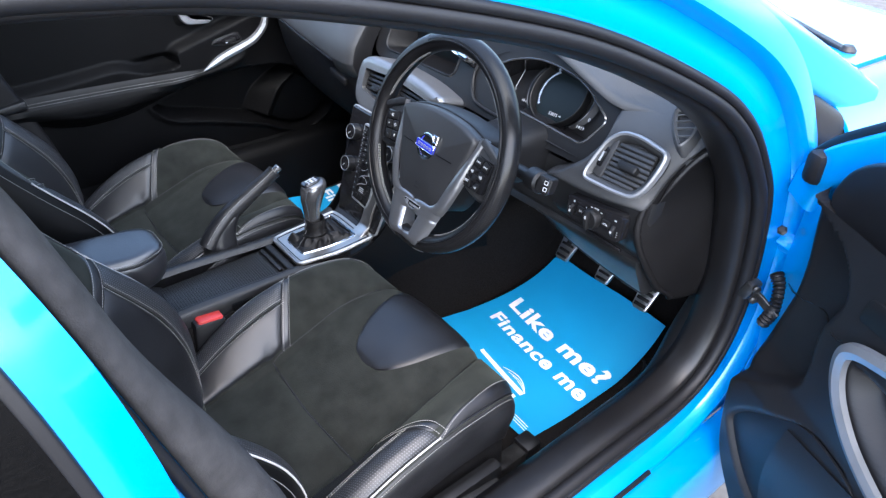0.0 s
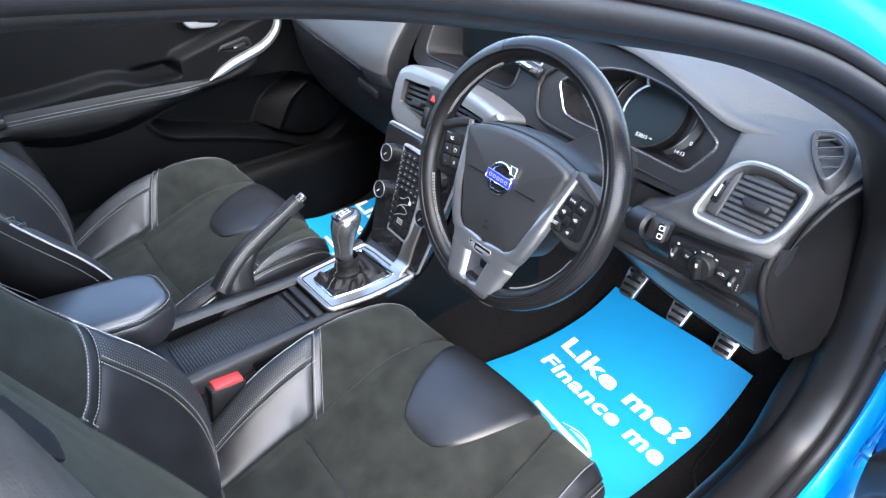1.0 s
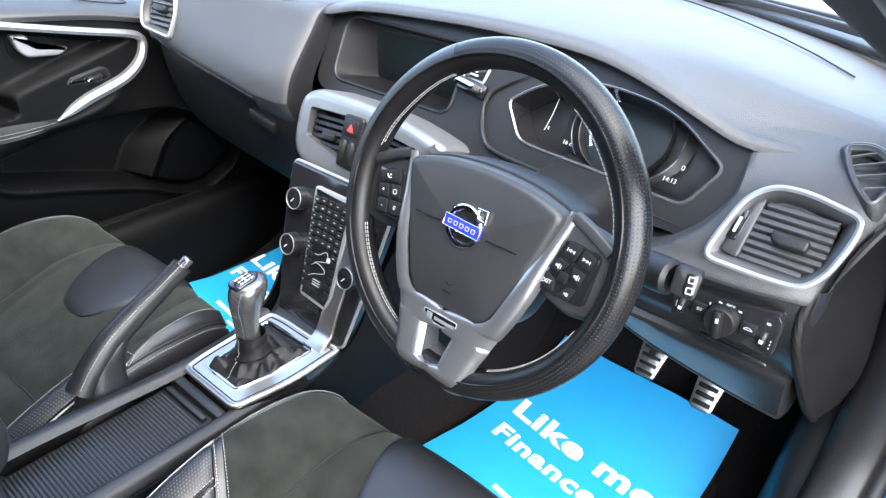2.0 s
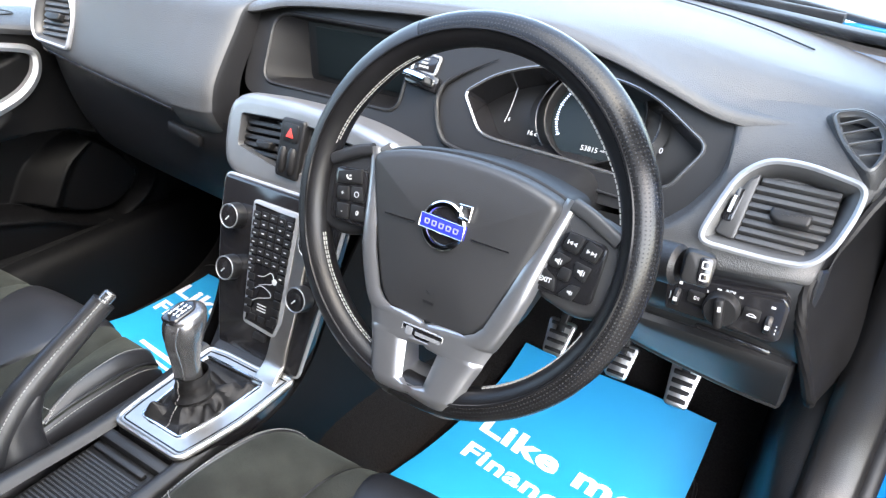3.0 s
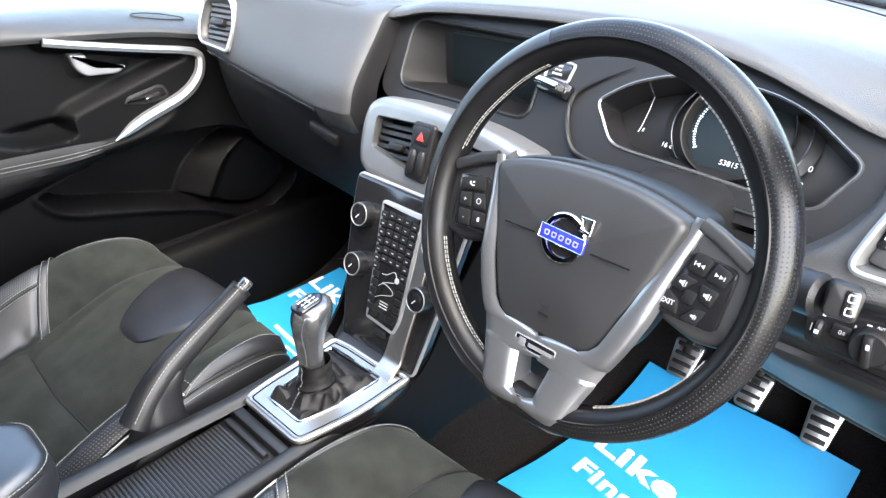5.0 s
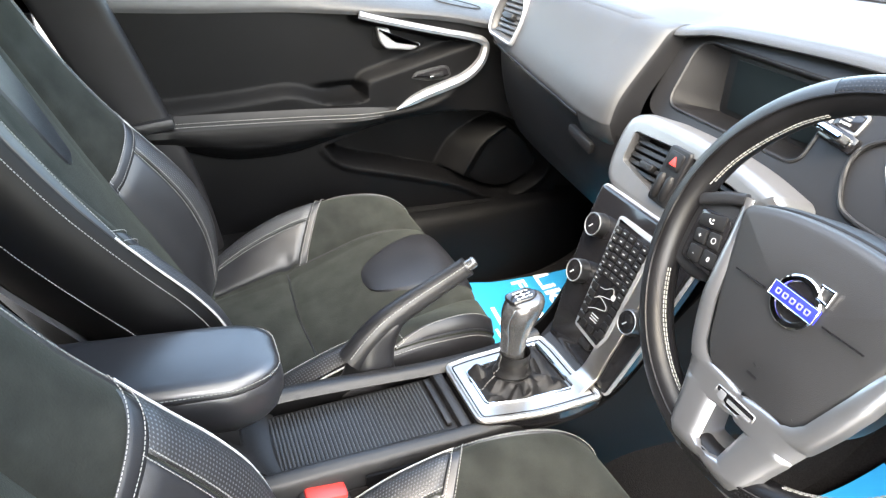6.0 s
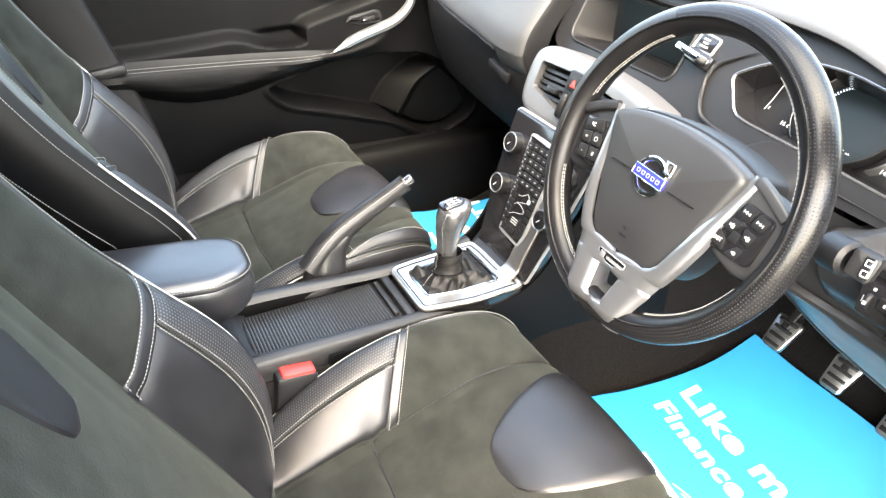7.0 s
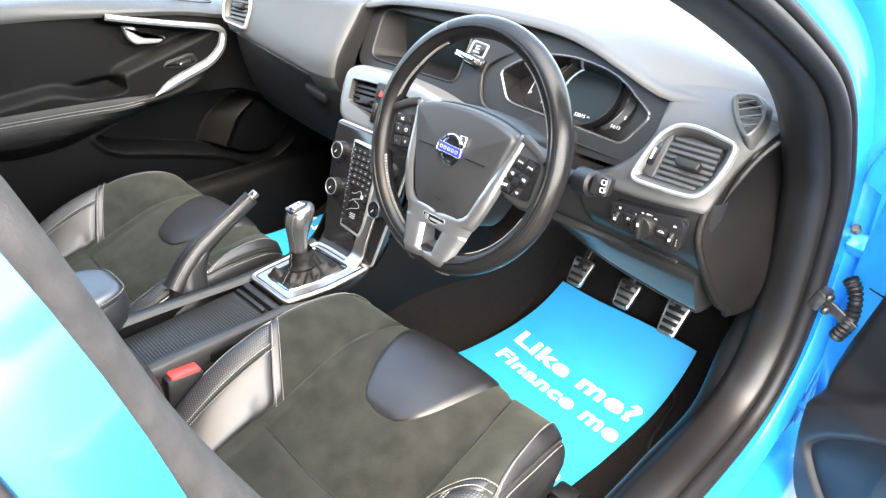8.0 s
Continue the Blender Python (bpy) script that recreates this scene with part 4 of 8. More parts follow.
for k in range(67):
    a = radians(215 - 250 * k / 66)
    if not 120 < math.degrees(a) < 222:
        continue
    L = 0.0042 if k % 6 == 0 else 0.0026
    b = box(L, 0.0013, 0.0006, 0, DIALM @ pose(0.0475 * math.cos(a), 0.0475 * math.sin(a), 0.0052, 0, 0, math.degrees(a)))
    me = bpy.data.meshes.new("piece")
    b.to_mesh(me)
    b.free()
    marks.from_mesh(me)
    bpy.data.meshes.remove(me)
part("dial_scale", marks, GLOW, dial)
lettering("odometer_text", "53815", 0.0085, DIALM @ pose(0.004, -0.037, 0.006), ICON, dial)
lettering("odometer_unit_text", "mls", 0.004, DIALM @ pose(0.020, -0.036, 0.006), ICON, dial)
for sx, nm in ((-1, "left_gauge"), (1, "right_gauge")):
    g = part(nm, grid([[DIALM @ V((sx * (0.072 + 0.012 * j / 3) * math.cos(a), 0.085 * math.sin(a) * 0.75, 0.008 - 0.006 * j / 3)) for j in range(4)] for a in [radians(-48 + 96 * i / 16) for i in range(17)]]), FASCIA, clus)
    part("gauge_edge", tube([DIALM @ V((sx * 0.073 * math.cos(a), 0.085 * math.sin(a) * 0.75, 0.0085)) for a in [radians(-46 + 92 * i / 16) for i in range(17)]], 0.001, 6), KNOB, g)
fuel = part("fuel_bar", tube([DIALM @ V((-0.112 + 0.002 * math.cos(a), 0.026 * math.sin(a), 0.002)) for a in [radians(-80 + 160 * i / 10) for i in range(11)]], 0.0006, 5), ICON, clus)
part("gear_bar", tube([DIALM @ V((0.122, -0.028, 0.002)), DIALM @ V((0.128, -0.02, 0.002)), DIALM @ V((0.128, 0.02, 0.002)), DIALM @ V((0.122, 0.026, 0.002))], 0.0006, 5), ICON, clus)
lettering("fuel_text", "E", 0.006, DIALM @ pose(-0.106, -0.022, 0.003), ICON, fuel)
lettering("temperature_text", "16 c", 0.008, DIALM @ pose(-0.068, -0.035, 0.010), ICON, clus)
lettering("clock_text", "14:13", 0.008, DIALM @ pose(0.074, -0.040, 0.010), ICON, clus)
lettering("speed_text", "0", 0.009, DIALM @ pose(0.083, -0.022, 0.010), ICON, clus)


# vents
def slats(n, w, h, m, tilt=25, name="slat", parent=None, material=PLASTIC, taper=0.0, skew=0.0):
    for k in range(n):
        z = -h / 2 + h * (k + 0.5) / n
        ww = w * (1 - taper * abs(z) / h * 2)
        part(name, plate(rect(ww, h / n * 0.82, 0.0012, 2), 0.008, 0.0012, m @ pose(skew * z, z, -0.006, -tilt, 0, 0)), material, parent)


def side_vent(m, o, slit, wheel_at, n, pitch, low):
    """Slatted side vent: outline o; slit, a function of height giving the slats' two ends."""
    v = thing("side_vent", "slatted side air vent in a pale silver surround", "air vent", group="air vents", at=m.translation)
    part("surround", frame_ring(o, 0.0058, 0.014, m @ pose(0, 0, 0.006), 0.0024), PALE, v, "pale silver surround")
    part("vent_cowl", grid([[m @ V((x, y, z)) for x, y in inset(o, d)] for d, z in ((0.0045, 0.004), (0.009, 0.002), (0.013, -0.003), (0.0165, -0.010), (0.0175, -0.03))], closed_v=True), TUBGREY, v)
    part("vent_back", plate(inset(o, 0.010), 0.004, 0.0005, m @ pose(0, 0, -0.028)), GLOSS, v)
    for k in range(n):
        z = low + pitch * k
        a, b = slit(z)
        part("slat", plate(rect(b - a, pitch * 0.76, 0.0015, 2, (a + b) / 2, 0), 0.010, 0.0016, m @ pose(0, z, -0.002, -28, 0, 0)), TUBGREY, v)
    a, b = slit(0.0)
    part("vent_tab", plate(rounded([(-0.018, -0.003), (-0.010, -0.0075), (0.017, -0.0065), (0.0185, 0.006), (-0.0175, 0.007)], 0.004, 3), 0.014, 0.003, m @ pose((a + b) / 2 + 0.002, 0.0, 0.009, -12), 3), FASCIA, v)
    if wheel_at:
        x, y = wheel_at
        cheek = [(x - 0.010, -0.030), (a - 0.002, -0.034), (slit(0.03)[0] - 0.002, 0.034), (x + 0.006, 0.030)]
        part("cowl_cheek", plate(rounded(cheek, 0.005, 3), 0.014, 0.003, m @ pose(0, 0, 0.0)), TUBGREY, v)
        part("wheel_slot", plate(rect(0.011, 0.034, 0.004, 3), 0.004, 0.0005, m @ pose(x, y, 0.0012, 0, 0, -8)), GLOSS, v)
        w = part("vent_wheel", lathe([(0.012, -0.0032), (0.013, 0), (0.012, 0.0032)], 20, m @ pose(x, y, -0.008, 0, 90, -8)), FASCIA, v)
        part("wheel_mark", box(0.003, 0.017, 0.001, 0, m @ pose(x, y, 0.0055, 0, 0, -8)), ICON, w)
    return v


SV = basis(V((0.590, 0.192, 0.906)), (1, 0.03, 0), (0.0, -1, 0.5))
side_vent(SV, rounded([(-0.0735, -0.0455), (-0.064, -0.006), (-0.052, 0.030), (-0.030, 0.0500), (0.003, 0.0525), (0.0580, 0.0425), (0.0572, 0.016), (0.047, -0.022), (0.031, -0.0430), (-0.0034, -0.0462)][::-1], [0.019, 0.05, 0.03, 0.03, 0.05, 0.016, 0.04, 0.04, 0.022, 0.05][::-1], 5), lambda z: (-0.0368 + 0.08 * (z + 0.02) + 1.2 * max(0, z - 0.026), 0.0385 - 0.5 * max(0, -z - 0.012) - 1.4 * max(0, -z - 0.024)), (-0.0475, 0.0), 8, 0.0082, -0.0285)
side_vent(basis(V((-0.556, 0.196, 0.942)), (1, 0.1, 0), (0.1, -1, 0.4)), rounded([(-0.058, -0.044), (0.030, -0.053), (0.042, 0.004), (0.018, 0.050), (-0.060, 0.040), (-0.068, -0.012)], [0.020, 0.010, 0.030, 0.024, 0.018, 0.03], 6), lambda z: (-0.042, 0.022 - 0.10 * abs(z)), None, 7, 0.0098, -0.0285)

# demister vent on the driver's corner
dv = thing("demister_vent", "small shield-shaped demister vent with thin slats", "air vent", group="air vents", at=(0.63, 0.27, 0.96))
DM = basis(V((0.628, 0.262, 0.963)), (1, 0.08, 0.05), (-0.04, -0.68, 0.80))
DO = rounded([(-0.0225, 0.0270), (-0.003, 0.0315), (0.0125, 0.0205), (0.0185, 0.0070), (0.0195, -0.0110), (0.0120, -0.0270), (-0.001, -0.0135), (-0.0125, 0.0030)][::-1], [0.004, 0.010, 0.012, 0.012, 0.010, 0.004, 0.02, 0.02][::-1], 4)
# Rim and slats carry their brightness from the sky in the colour.
part("surround", frame_ring(inset(DO, -0.0050), 0.0056, 0.014, DM @ pose(0, 0, 0.006), 0.0026, 0.002), TRAYLIP, dv)
part("vent_back", plate(inset(DO, -0.002), 0.004, 0.0005, DM @ pose(0, 0, -0.010)), GLOSS, dv)
for x0, y0, x1, y1 in ((-0.0205, 0.0180, 0.0020, 0.0275), (-0.0155, 0.0085, 0.0125, 0.0190), (-0.0085, -0.0020, 0.0182, 0.0068), (0.0015, -0.0135, 0.0190, -0.0085)):
    part("slat", sweep([DM @ V((x0, y0, 0.001)), DM @ V((x1, y1, 0.001))], rect(0.0013, 0.0042, 0.0005, 2), up=DM.to_3x3().col[2]), TRAYLIP, dv)
part("vent_shroud", thick(grid([[DM @ V((x * k, y * k, z)) for x, y in inset(DO, -0.005)] for k, z in ((1.0, 0.0045), (1.08, 0.002), (1.30, -0.016), (1.45, -0.035))], closed_v=True), 0.002), DASH, dv)

# light switch panel and knee panel
lp = thing("light_switch_panel", "black light switch panel with a rotary knob", "switch panel", at=(0.563, 0.17, 0.8))
LM = basis(V((0.563, 0.168, 0.806)), (1, 0.0, 0), (0, -1, 0.12))
part("panel", plate(rounded([(-0.0565, -0.0185), (0.046, -0.0200), (0.0545, -0.0150), (0.0545, 0.0210), (0.048, 0.0290), (-0.0615, 0.0195)], [0.004, 0.004, 0.006, 0.006, 0.004, 0.004], 4), 0.02, 0.002, LM @ pose(0, 0, 0.004)), GLOSS, lp)
knob = part("rotary_knob", lathe([(0.0175, -0.002), (0.017, 0.010), (0.015, 0.013), (0, 0.013)], 28, LM @ pose(-0.003, 0.0017, 0.004)), FASCIA, lp)
part("knob_grip", box(0.009, 0.031, 0.010, 0.003, LM @ pose(-0.003, 0.0017, 0.020, 0, 0, 8)), FASCIA, knob)
part("knob_mark", box(0.003, 0.005, 0.0006, 0, LM @ pose(-0.003, 0.008, 0.0256, 0, 0, 8)), ICON, knob)
for x in (-0.0286, 0.0243):
    b = part("push_button", plate(rect(0.016, 0.013, 0.002, 2), 0.006, 0.001, LM @ pose(x, 0.0039, 0.007)), FASCIA, lp)
    if x < 0:
        part("button_icon", frame_ring(rounded([(-0.0018, -0.002), (0.0006, -0.002), (0.0006, 0.002), (-0.0018, 0.002)], 0.0009, 3), 0.0006, 0.0004, LM @ pose(x, 0.0039, 0.0075), 0.0001), ICON, b)
        for k in range(3):
            part("button_icon", box(0.0020, 0.0005, 0.0004, 0, LM @ pose(x + 0.0025, 0.0026 + 0.0013 * k, 0.0073)), ICON, b)
    else:
        part("button_icon", tube(cr([LM @ V((x + u, 0.0039 + w, 0.0073)) for u, w in ((-0.0042, -0.0010), (-0.0022, 0.0010), (0.0016, 0.0012), (0.0042, -0.0006), (0.0040, -0.0012), (-0.0042, -0.0012))], 3), 0.0004, 5), ICON, b)
for x in (-0.047, 0.0406):
    w = part("thumb_wheel", lathe([(0.010, -0.003), (0.011, 0), (0.010, 0.003)], 16, LM @ pose(x, -0.002, 0.0, 0, 90, 0)), FASCIA, lp)
    part("wheel_mark", box(0.004, 0.004, 0.0005, 0, LM @ pose(x, -0.002, 0.0113)), ICON, w)
lettering("auto_text", "AUTO", 0.0034, LM @ pose(0.001, 0.0200, 0.0044), ICON, lp)
for x, y, w, h in ((-0.0459, 0.0140, 0.0032, 0.0032), (-0.0535, -0.002, 0.0010, 0.008), (-0.0195, 0.0135, 0.0014, 0.0026), (-0.0095, 0.0190, 0.0040, 0.0014), (0.0115, 0.0175, 0.0036, 0.0018), (0.0411, 0.0169, 0.0040, 0.0024), (0.0482, -0.001, 0.0010, 0.0018), (0.0482, -0.005, 0.0010, 0.0018), (0.0482, -0.009, 0.0010, 0.0018)):
    part("printed_icon", box(w, h, 0.0004, 0, LM @ pose(x, y, 0.0042)), ICON, lp)
knee_bot = curve1([(0.12, 0.76), (0.25, 0.735), (0.36, 0.715), (0.455, 0.685), (0.56, 0.668), (0.64, 0.662)])
part("knee_panel", grid([cr([V((x, y + d, z)) for y, z in ((0.215, 0.85), (0.21, 0.83), (0.205, 0.78), (0.204, 0.752), (0.208, 0.745), (0.200, 0.735), (0.215 + 0.1 * max(0, 0.735 - knee_bot(x)), knee_bot(x) + 0.02), (0.235, knee_bot(x)), (0.26, knee_bot(x) - 0.002), (0.5, knee_bot(x) + 0.03))], 3) for x, d in [(0.12 + 0.0214 * i, 0.0) for i in range(25)] + [(0.637, 0.006), (0.640, 0.022), (0.641, 0.05)]]), KNEE, dash, "dark knee panel under the steering column")
part("fuse_slot", box(0.076, 0.007, 0.006, 0.003, LM @ pose(0.012, -0.0395, -0.0185, 0, 0, -3)), GLOSS, dash)
part("column_shroud", grid([[V((0.345 + a * k, y, z0 + b * k)) for a, b in rect(0.10, 0.085, 0.03, 5)] for y, z0, k in ((0.05, 0.868, 0.75), (0.09, 0.862, 1.0), (0.16, 0.845, 1.15), (0.26, 0.84, 1.25))], closed_v=True, cap=True), PLASTIC, dash, "plastic steering column shroud")

# stalks
st = thing("column_stalk", "black column stalk with printed switches", "stalk", at=(0.45, 0.08, 0.88))
part("stem", sweep(cr([(0.39, 0.10, 0.872), (0.46, 0.085, 0.882), (0.50, 0.075, 0.888)], 4), circle(0.011, 12)), PLASTIC, st)
part("collar", lathe([(0.015, -0.018), (0.018, -0.014), (0.018, 0.012), (0.014, 0.016)], 18, basis(V((0.516, 0.071, 0.892)), (0, 0, 1), (1, -0.25, 0.15))), PLASTIC, st)
SM = basis(V((0.549, 0.052, 0.904)), (1, 0.2, 0), (0.25, -1, 0.35)) @ Matrix.Diagonal((0.72, 0.72, 0.72, 1))
sw = part("switch_head", plate(rounded([(-0.02, -0.017), (0.012, -0.020), (0.016, 0.016), (-0.018, 0.02)], 0.007, 4), 0.028, 0.003, SM), FASCIA, st)
part("rocker", plate(rect(0.014, 0.030, 0.004, 3, 0.004, 0), 0.004, 0.001, SM @ pose(0, 0, 0.0035)), GLOSS, sw)
for y in (-0.007, 0.007):
    part("printed_icon", frame_ring(rect(0.009, 0.009, 0.002, 2, 0.004, y), 0.0015, 0.0004, SM @ pose(0, 0, 0.0042), 0.0001), ICON, sw)
st2 = thing("column_stalk", "black column stalk with pale printed symbols behind the wheel", "stalk", at=(0.2, 0.1, 0.88))
part("stem", sweep(cr([(0.28, 0.10, 0.872), (0.20, 0.09, 0.882), (0.165, 0.085, 0.885)], 4), circle(0.010, 12)), PLASTIC, st2)
part("switch_head", plate(rounded([(-0.02, -0.010), (0.025, -0.011), (0.025, 0.011), (-0.02, 0.010)], 0.005, 3), 0.018, 0.003, basis(V((0.155, 0.07, 0.888)), (1, 0, 0), (0, -1, 0.4))), PLASTIC, st2, "stalk end with pale printed symbols")

# centre vents
cv = thing("centre_vent_pod", "satin silver centre air vent pod with hazard switch", "air vent", group="air vents", at=(0, 0.17, 0.8))
CM = basis(V((0.008, 0.148, 0.852)), (1, 0, 0), (0, -1, 0.35))
CO = rounded([(-0.112, 0.048), (-0.120, 0.022), (-0.119, -0.020), (-0.112, -0.044), (-0.093, -0.057), (-0.045, -0.061), (0.060, -0.058), (0.106, -0.030), (0.150, 0.016), (0.170, 0.034), (0.160, 0.043), (0.096, 0.056), (0.002, 0.0625), (-0.085, 0.060)], [0.016, 0.03, 0.02, 0.014, 0.02, 0.03, 0.03, 0.03, 0.02, 0.006, 0.01, 0.05, 0.05, 0.016], 5)
LV = rounded([(-0.088, 0.031), (-0.0885, -0.0135), (-0.006, -0.030), (-0.004, 0.036)], 0.007, 4)
RV = rounded([(0.026, 0.036), (0.026, -0.030), (0.098, -0.018), (0.134, 0.024)], 0.007, 4)
HZ = rounded([(-0.011, 0.040), (-0.012, -0.036), (0.027, -0.038), (0.029, 0.040)], 0.006, 3)
part("pod", hole_panel(inset(CO, 0.015), [LV[::-1], RV[::-1]], CM @ pose(0, 0, 0.012), 0.02), PODSILVER, cv, "satin silver pod face", sharp=25)
part("pod_rim", grid([[CM @ V((x, y, z)) for x, y in inset(CO, d)] for d, z in ((0.0, -0.06), (0.0, -0.004), (0.0015, 0.003), (0.0045, 0.0085), (0.0095, 0.0117), (0.0152, 0.0120))], closed_v=True), PODSILVER, cv, "rounded satin edge of the pod", sharp=60)
for q, x0, sw in ((LV, -0.047, 0.080), (RV, 0.078, 0.094)):
    part("vent_lining", grid([[CM @ V((x, y, z)) for x, y in inset(q, d)] for d, z in ((-0.0005, 0.0122), (0.002, 0.008), (0.003, -0.018))], closed_v=True), TUBGREY, cv)
    part("vent_back", plate(inset(q, -0.003), 0.004, 0.0005, CM @ pose(0, 0, -0.02)), GLOSS, cv)
    for k in range(6):
        z = -0.024 + 0.0098 * k
        part("slat", plate(rect(sw, 0.0066, 0.0012, 2, x0 + 0.1 * z, 0), 0.012, 0.0012, CM @ pose(0, z, 0.003, -22, 0, 3 if x0 < 0 else -3)), FASCIA, cv)
    part("vent_tab", plate(rounded([(-0.014, -0.002), (-0.007, -0.006), (0.012, -0.005), (0.014, 0.005), (-0.013, 0.005)], 0.003, 3), 0.012, 0.0025, CM @ pose(x0 + 0.004, -0.003, 0.012, -10), 3), FASCIA, cv)
hz = part("switch_column", plate(HZ, 0.012, 0.003, CM @ pose(0, 0, 0.017), 3), FASCIA, cv, "black switch column between the vents")
hb = part("hazard_button", plate(rect(0.026, 0.024, 0.005, 3, 0.0085, 0.022), 0.006, 0.0018, CM @ pose(0, 0, 0.0195)), FASCIA, hz, "dark hazard warning button with a red triangle")
part("hazard_triangle", plate(rounded([(0.0020, 0.0160), (0.0155, 0.0160), (0.0088, 0.0280)], 0.0012, 2), 0.001, 0.0002, CM @ pose(0, 0, 0.0203)), RED, hb)
for x in (-0.0005, 0.0155):
    part("rocker", lathe([(0.004, -0.017), (0.0066, -0.011), (0.0066, 0.011), (0.004, 0.017)], 14, CM @ pose(x, -0.014, 0.016, 90, 0, 0)), FASCIA, hz)

# floating centre stack
cs = thing("centre_stack", "thin floating centre stack with keypad and four knobs", "control panel", at=(0, 0.03, 0.58))
KM = basis(V((0.008, 0.0755, 0.705)), (1, 0, 0), (0, -1, 0.36))
KO = rounded([(-0.097, 0.108), (-0.0965, 0.066), (-0.090, 0.0), (-0.066, -0.13), (0.080, -0.13), (0.102, 0.0), (0.116, 0.108)], [0.01, 0.03, 0.03, 0.008, 0.008, 0.03, 0.01], 5)
part("stack_face", plate(KO, 0.022, 0.003, KM), GLOSS, cs, "gloss black face of the stack")
part("face_rim", sweep([KM @ V((x, y, -0.006)) for x, y in inset(KO, -0.001)], circle(0.0028, 8), up=KM.to_3x3().col[2], closed=True), PALE, cs)
part("side_strip", sweep(cr([KM @ V((0.0590, 0.100, 0.002)), KM @ V((0.0570, 0.03, 0.002)), KM @ V((0.0535, -0.04, 0.002)), KM @ V((0.0490, -0.085, 0.003)), V((0.053, 0.034, 0.5935)), V((0.054, 0.016, 0.5810)), V((0.055, 0.000, 0.5690))], 6), rect(0.028, 0.005, 0.002), up=(0, -1, 0.36), scale=lambda t: 0.8 + 0.6 * t), BRUSHED, cs, "brushed silver strip down the stack")
PO = rounded([(-0.0325, 0.088), (-0.0215, -0.068), (-0.0205, -0.082), (0.041, -0.087), (0.048, -0.064), (0.0500, 0.088)], 0.006, 3)
pad = part("keypad_plate", plate(PO, 0.006, 0.002, KM @ pose(0, 0, 0.006)), PALE, cs, "silver keypad surround")
part("keypad_face", plate(inset(PO, 0.006), 0.004, 0.001, KM @ pose(0, 0, 0.0072)), GLOSS, pad)
key_me = plate(rect(0.0118, 0.0088, 0.001, 2), 0.003, 0.0006)
key_mesh = bpy.data.meshes.new("pad_key")
key_me.to_mesh(key_mesh)
key_me.free()
icon_bm = box(0.004, 0.0013, 0.0004, 0)
icon_mesh = bpy.data.meshes.new("pad_icon")
icon_bm.to_mesh(icon_mesh)
icon_bm.free()
for r in range(7):
    for c in range(5):
        if c in (0, 4) or r < 6:
            k = part("pad_key", key_mesh, FASCIA, pad)
            x = 0.0095 + (c - 2) * 0.0148 * (1 - 0.012 * r)
            y = 0.072 - 0.0122 * r - (0 if c in (1, 2, 3) else 0.002)
            k.matrix_world = KM @ pose(x, y, 0.0088)
            i = part("key_icon", icon_mesh, ICON, k)
            i.matrix_world = KM @ pose(x, y, 0.0090)
for r in range(5):
    for c in (0, 4):
        y = -0.014 - 0.012 * r
        k = part("pad_key", key_mesh, FASCIA, pad)
        k.matrix_world = KM @ pose(0.0115 + (c - 2) * 0.0136 * (0.95 - 0.012 * r), y, 0.0088)
for x in (-0.013, 0.004, 0.021):
    k = part("pad_key", key_mesh, FASCIA, pad)
    k.matrix_world = KM @ pose(x + 0.010, -0.068, 0.0088)
# seated figure outline of the airflow selector, drawn as plain curved strokes
for pts in (((-0.014, -0.008), (-0.004, -0.006), (0.008, 0.002), (0.014, -0.004), (0.012, -0.012), (0.0, -0.016), (-0.010, -0.020)), ((-0.016, -0.026), (-0.006, -0.020), (0.010, -0.024), (0.013, -0.030), (0.004, -0.034), (-0.008, -0.038), (-0.018, -0.044))):
    part("airflow_stroke", tube(cr([KM @ V((x + 0.0115, y - 0.002, 0.0082)) for x, y in pts], 4), 0.00042, 6), ICON, pad)
part("airflow_dot", lathe([(0.0042, 0), (0.0042, 0.0006)], 14, KM @ pose(0.0275, -0.010, 0.0078)), ICON, pad)
for k in range(3):
    part("airflow_bar", box(0.016, 0.0012, 0.0004, 0, KM @ pose(0.0115, -0.048 - 0.004 * k, 0.0078)), ICON, pad)
for x, y in ((-0.062, 0.057), (-0.057, -0.015), (0.0795, 0.057), (0.0735, -0.018)):
    d = part("knob_ring", lathe([(0.0175, -0.002), (0.0175, 0.008), (0.0165, 0.016), (0.0155, 0.017), (0.014, 0.014)], 28, KM @ pose(x, y, 0.0)), KNOB, cs, "silver ringed rotary knob")
    part("knob_edge", frame_ring(circle(0.0168, 28), 0.0016, 0.001, KM @ pose(x, y, 0.0172), 0.0004), SILVER, d)
    part("knob_cap", lathe([(0.0155, 0.004), (0.0150, 0.016), (0.013, 0.0165), (0, 0.0165)], 24, KM @ pose(x, y, 0.0)), GLOSS, d)
    part("knob_mark", box(0.0014, 0.008, 0.0006, 0, KM @ pose(x - 0.002, y - 0.003, 0.017, 0, 0, -40)), ICON, d)
part("lock_button", box(0.022, 0.010, 0.006, 0.002, KM @ pose(0.012, -0.094, 0.003)), FASCIA, cs)
part("stack_back", thick(strip([[(x, 0.155, 0.80), (x * 0.95, 0.11, 0.70), (x * 0.9, 0.06, 0.60), (x * 0.9, 0.03, 0.56)] for x in (-0.09, 0.0, 0.10)], 4), 0.006), PLASTIC, cs)

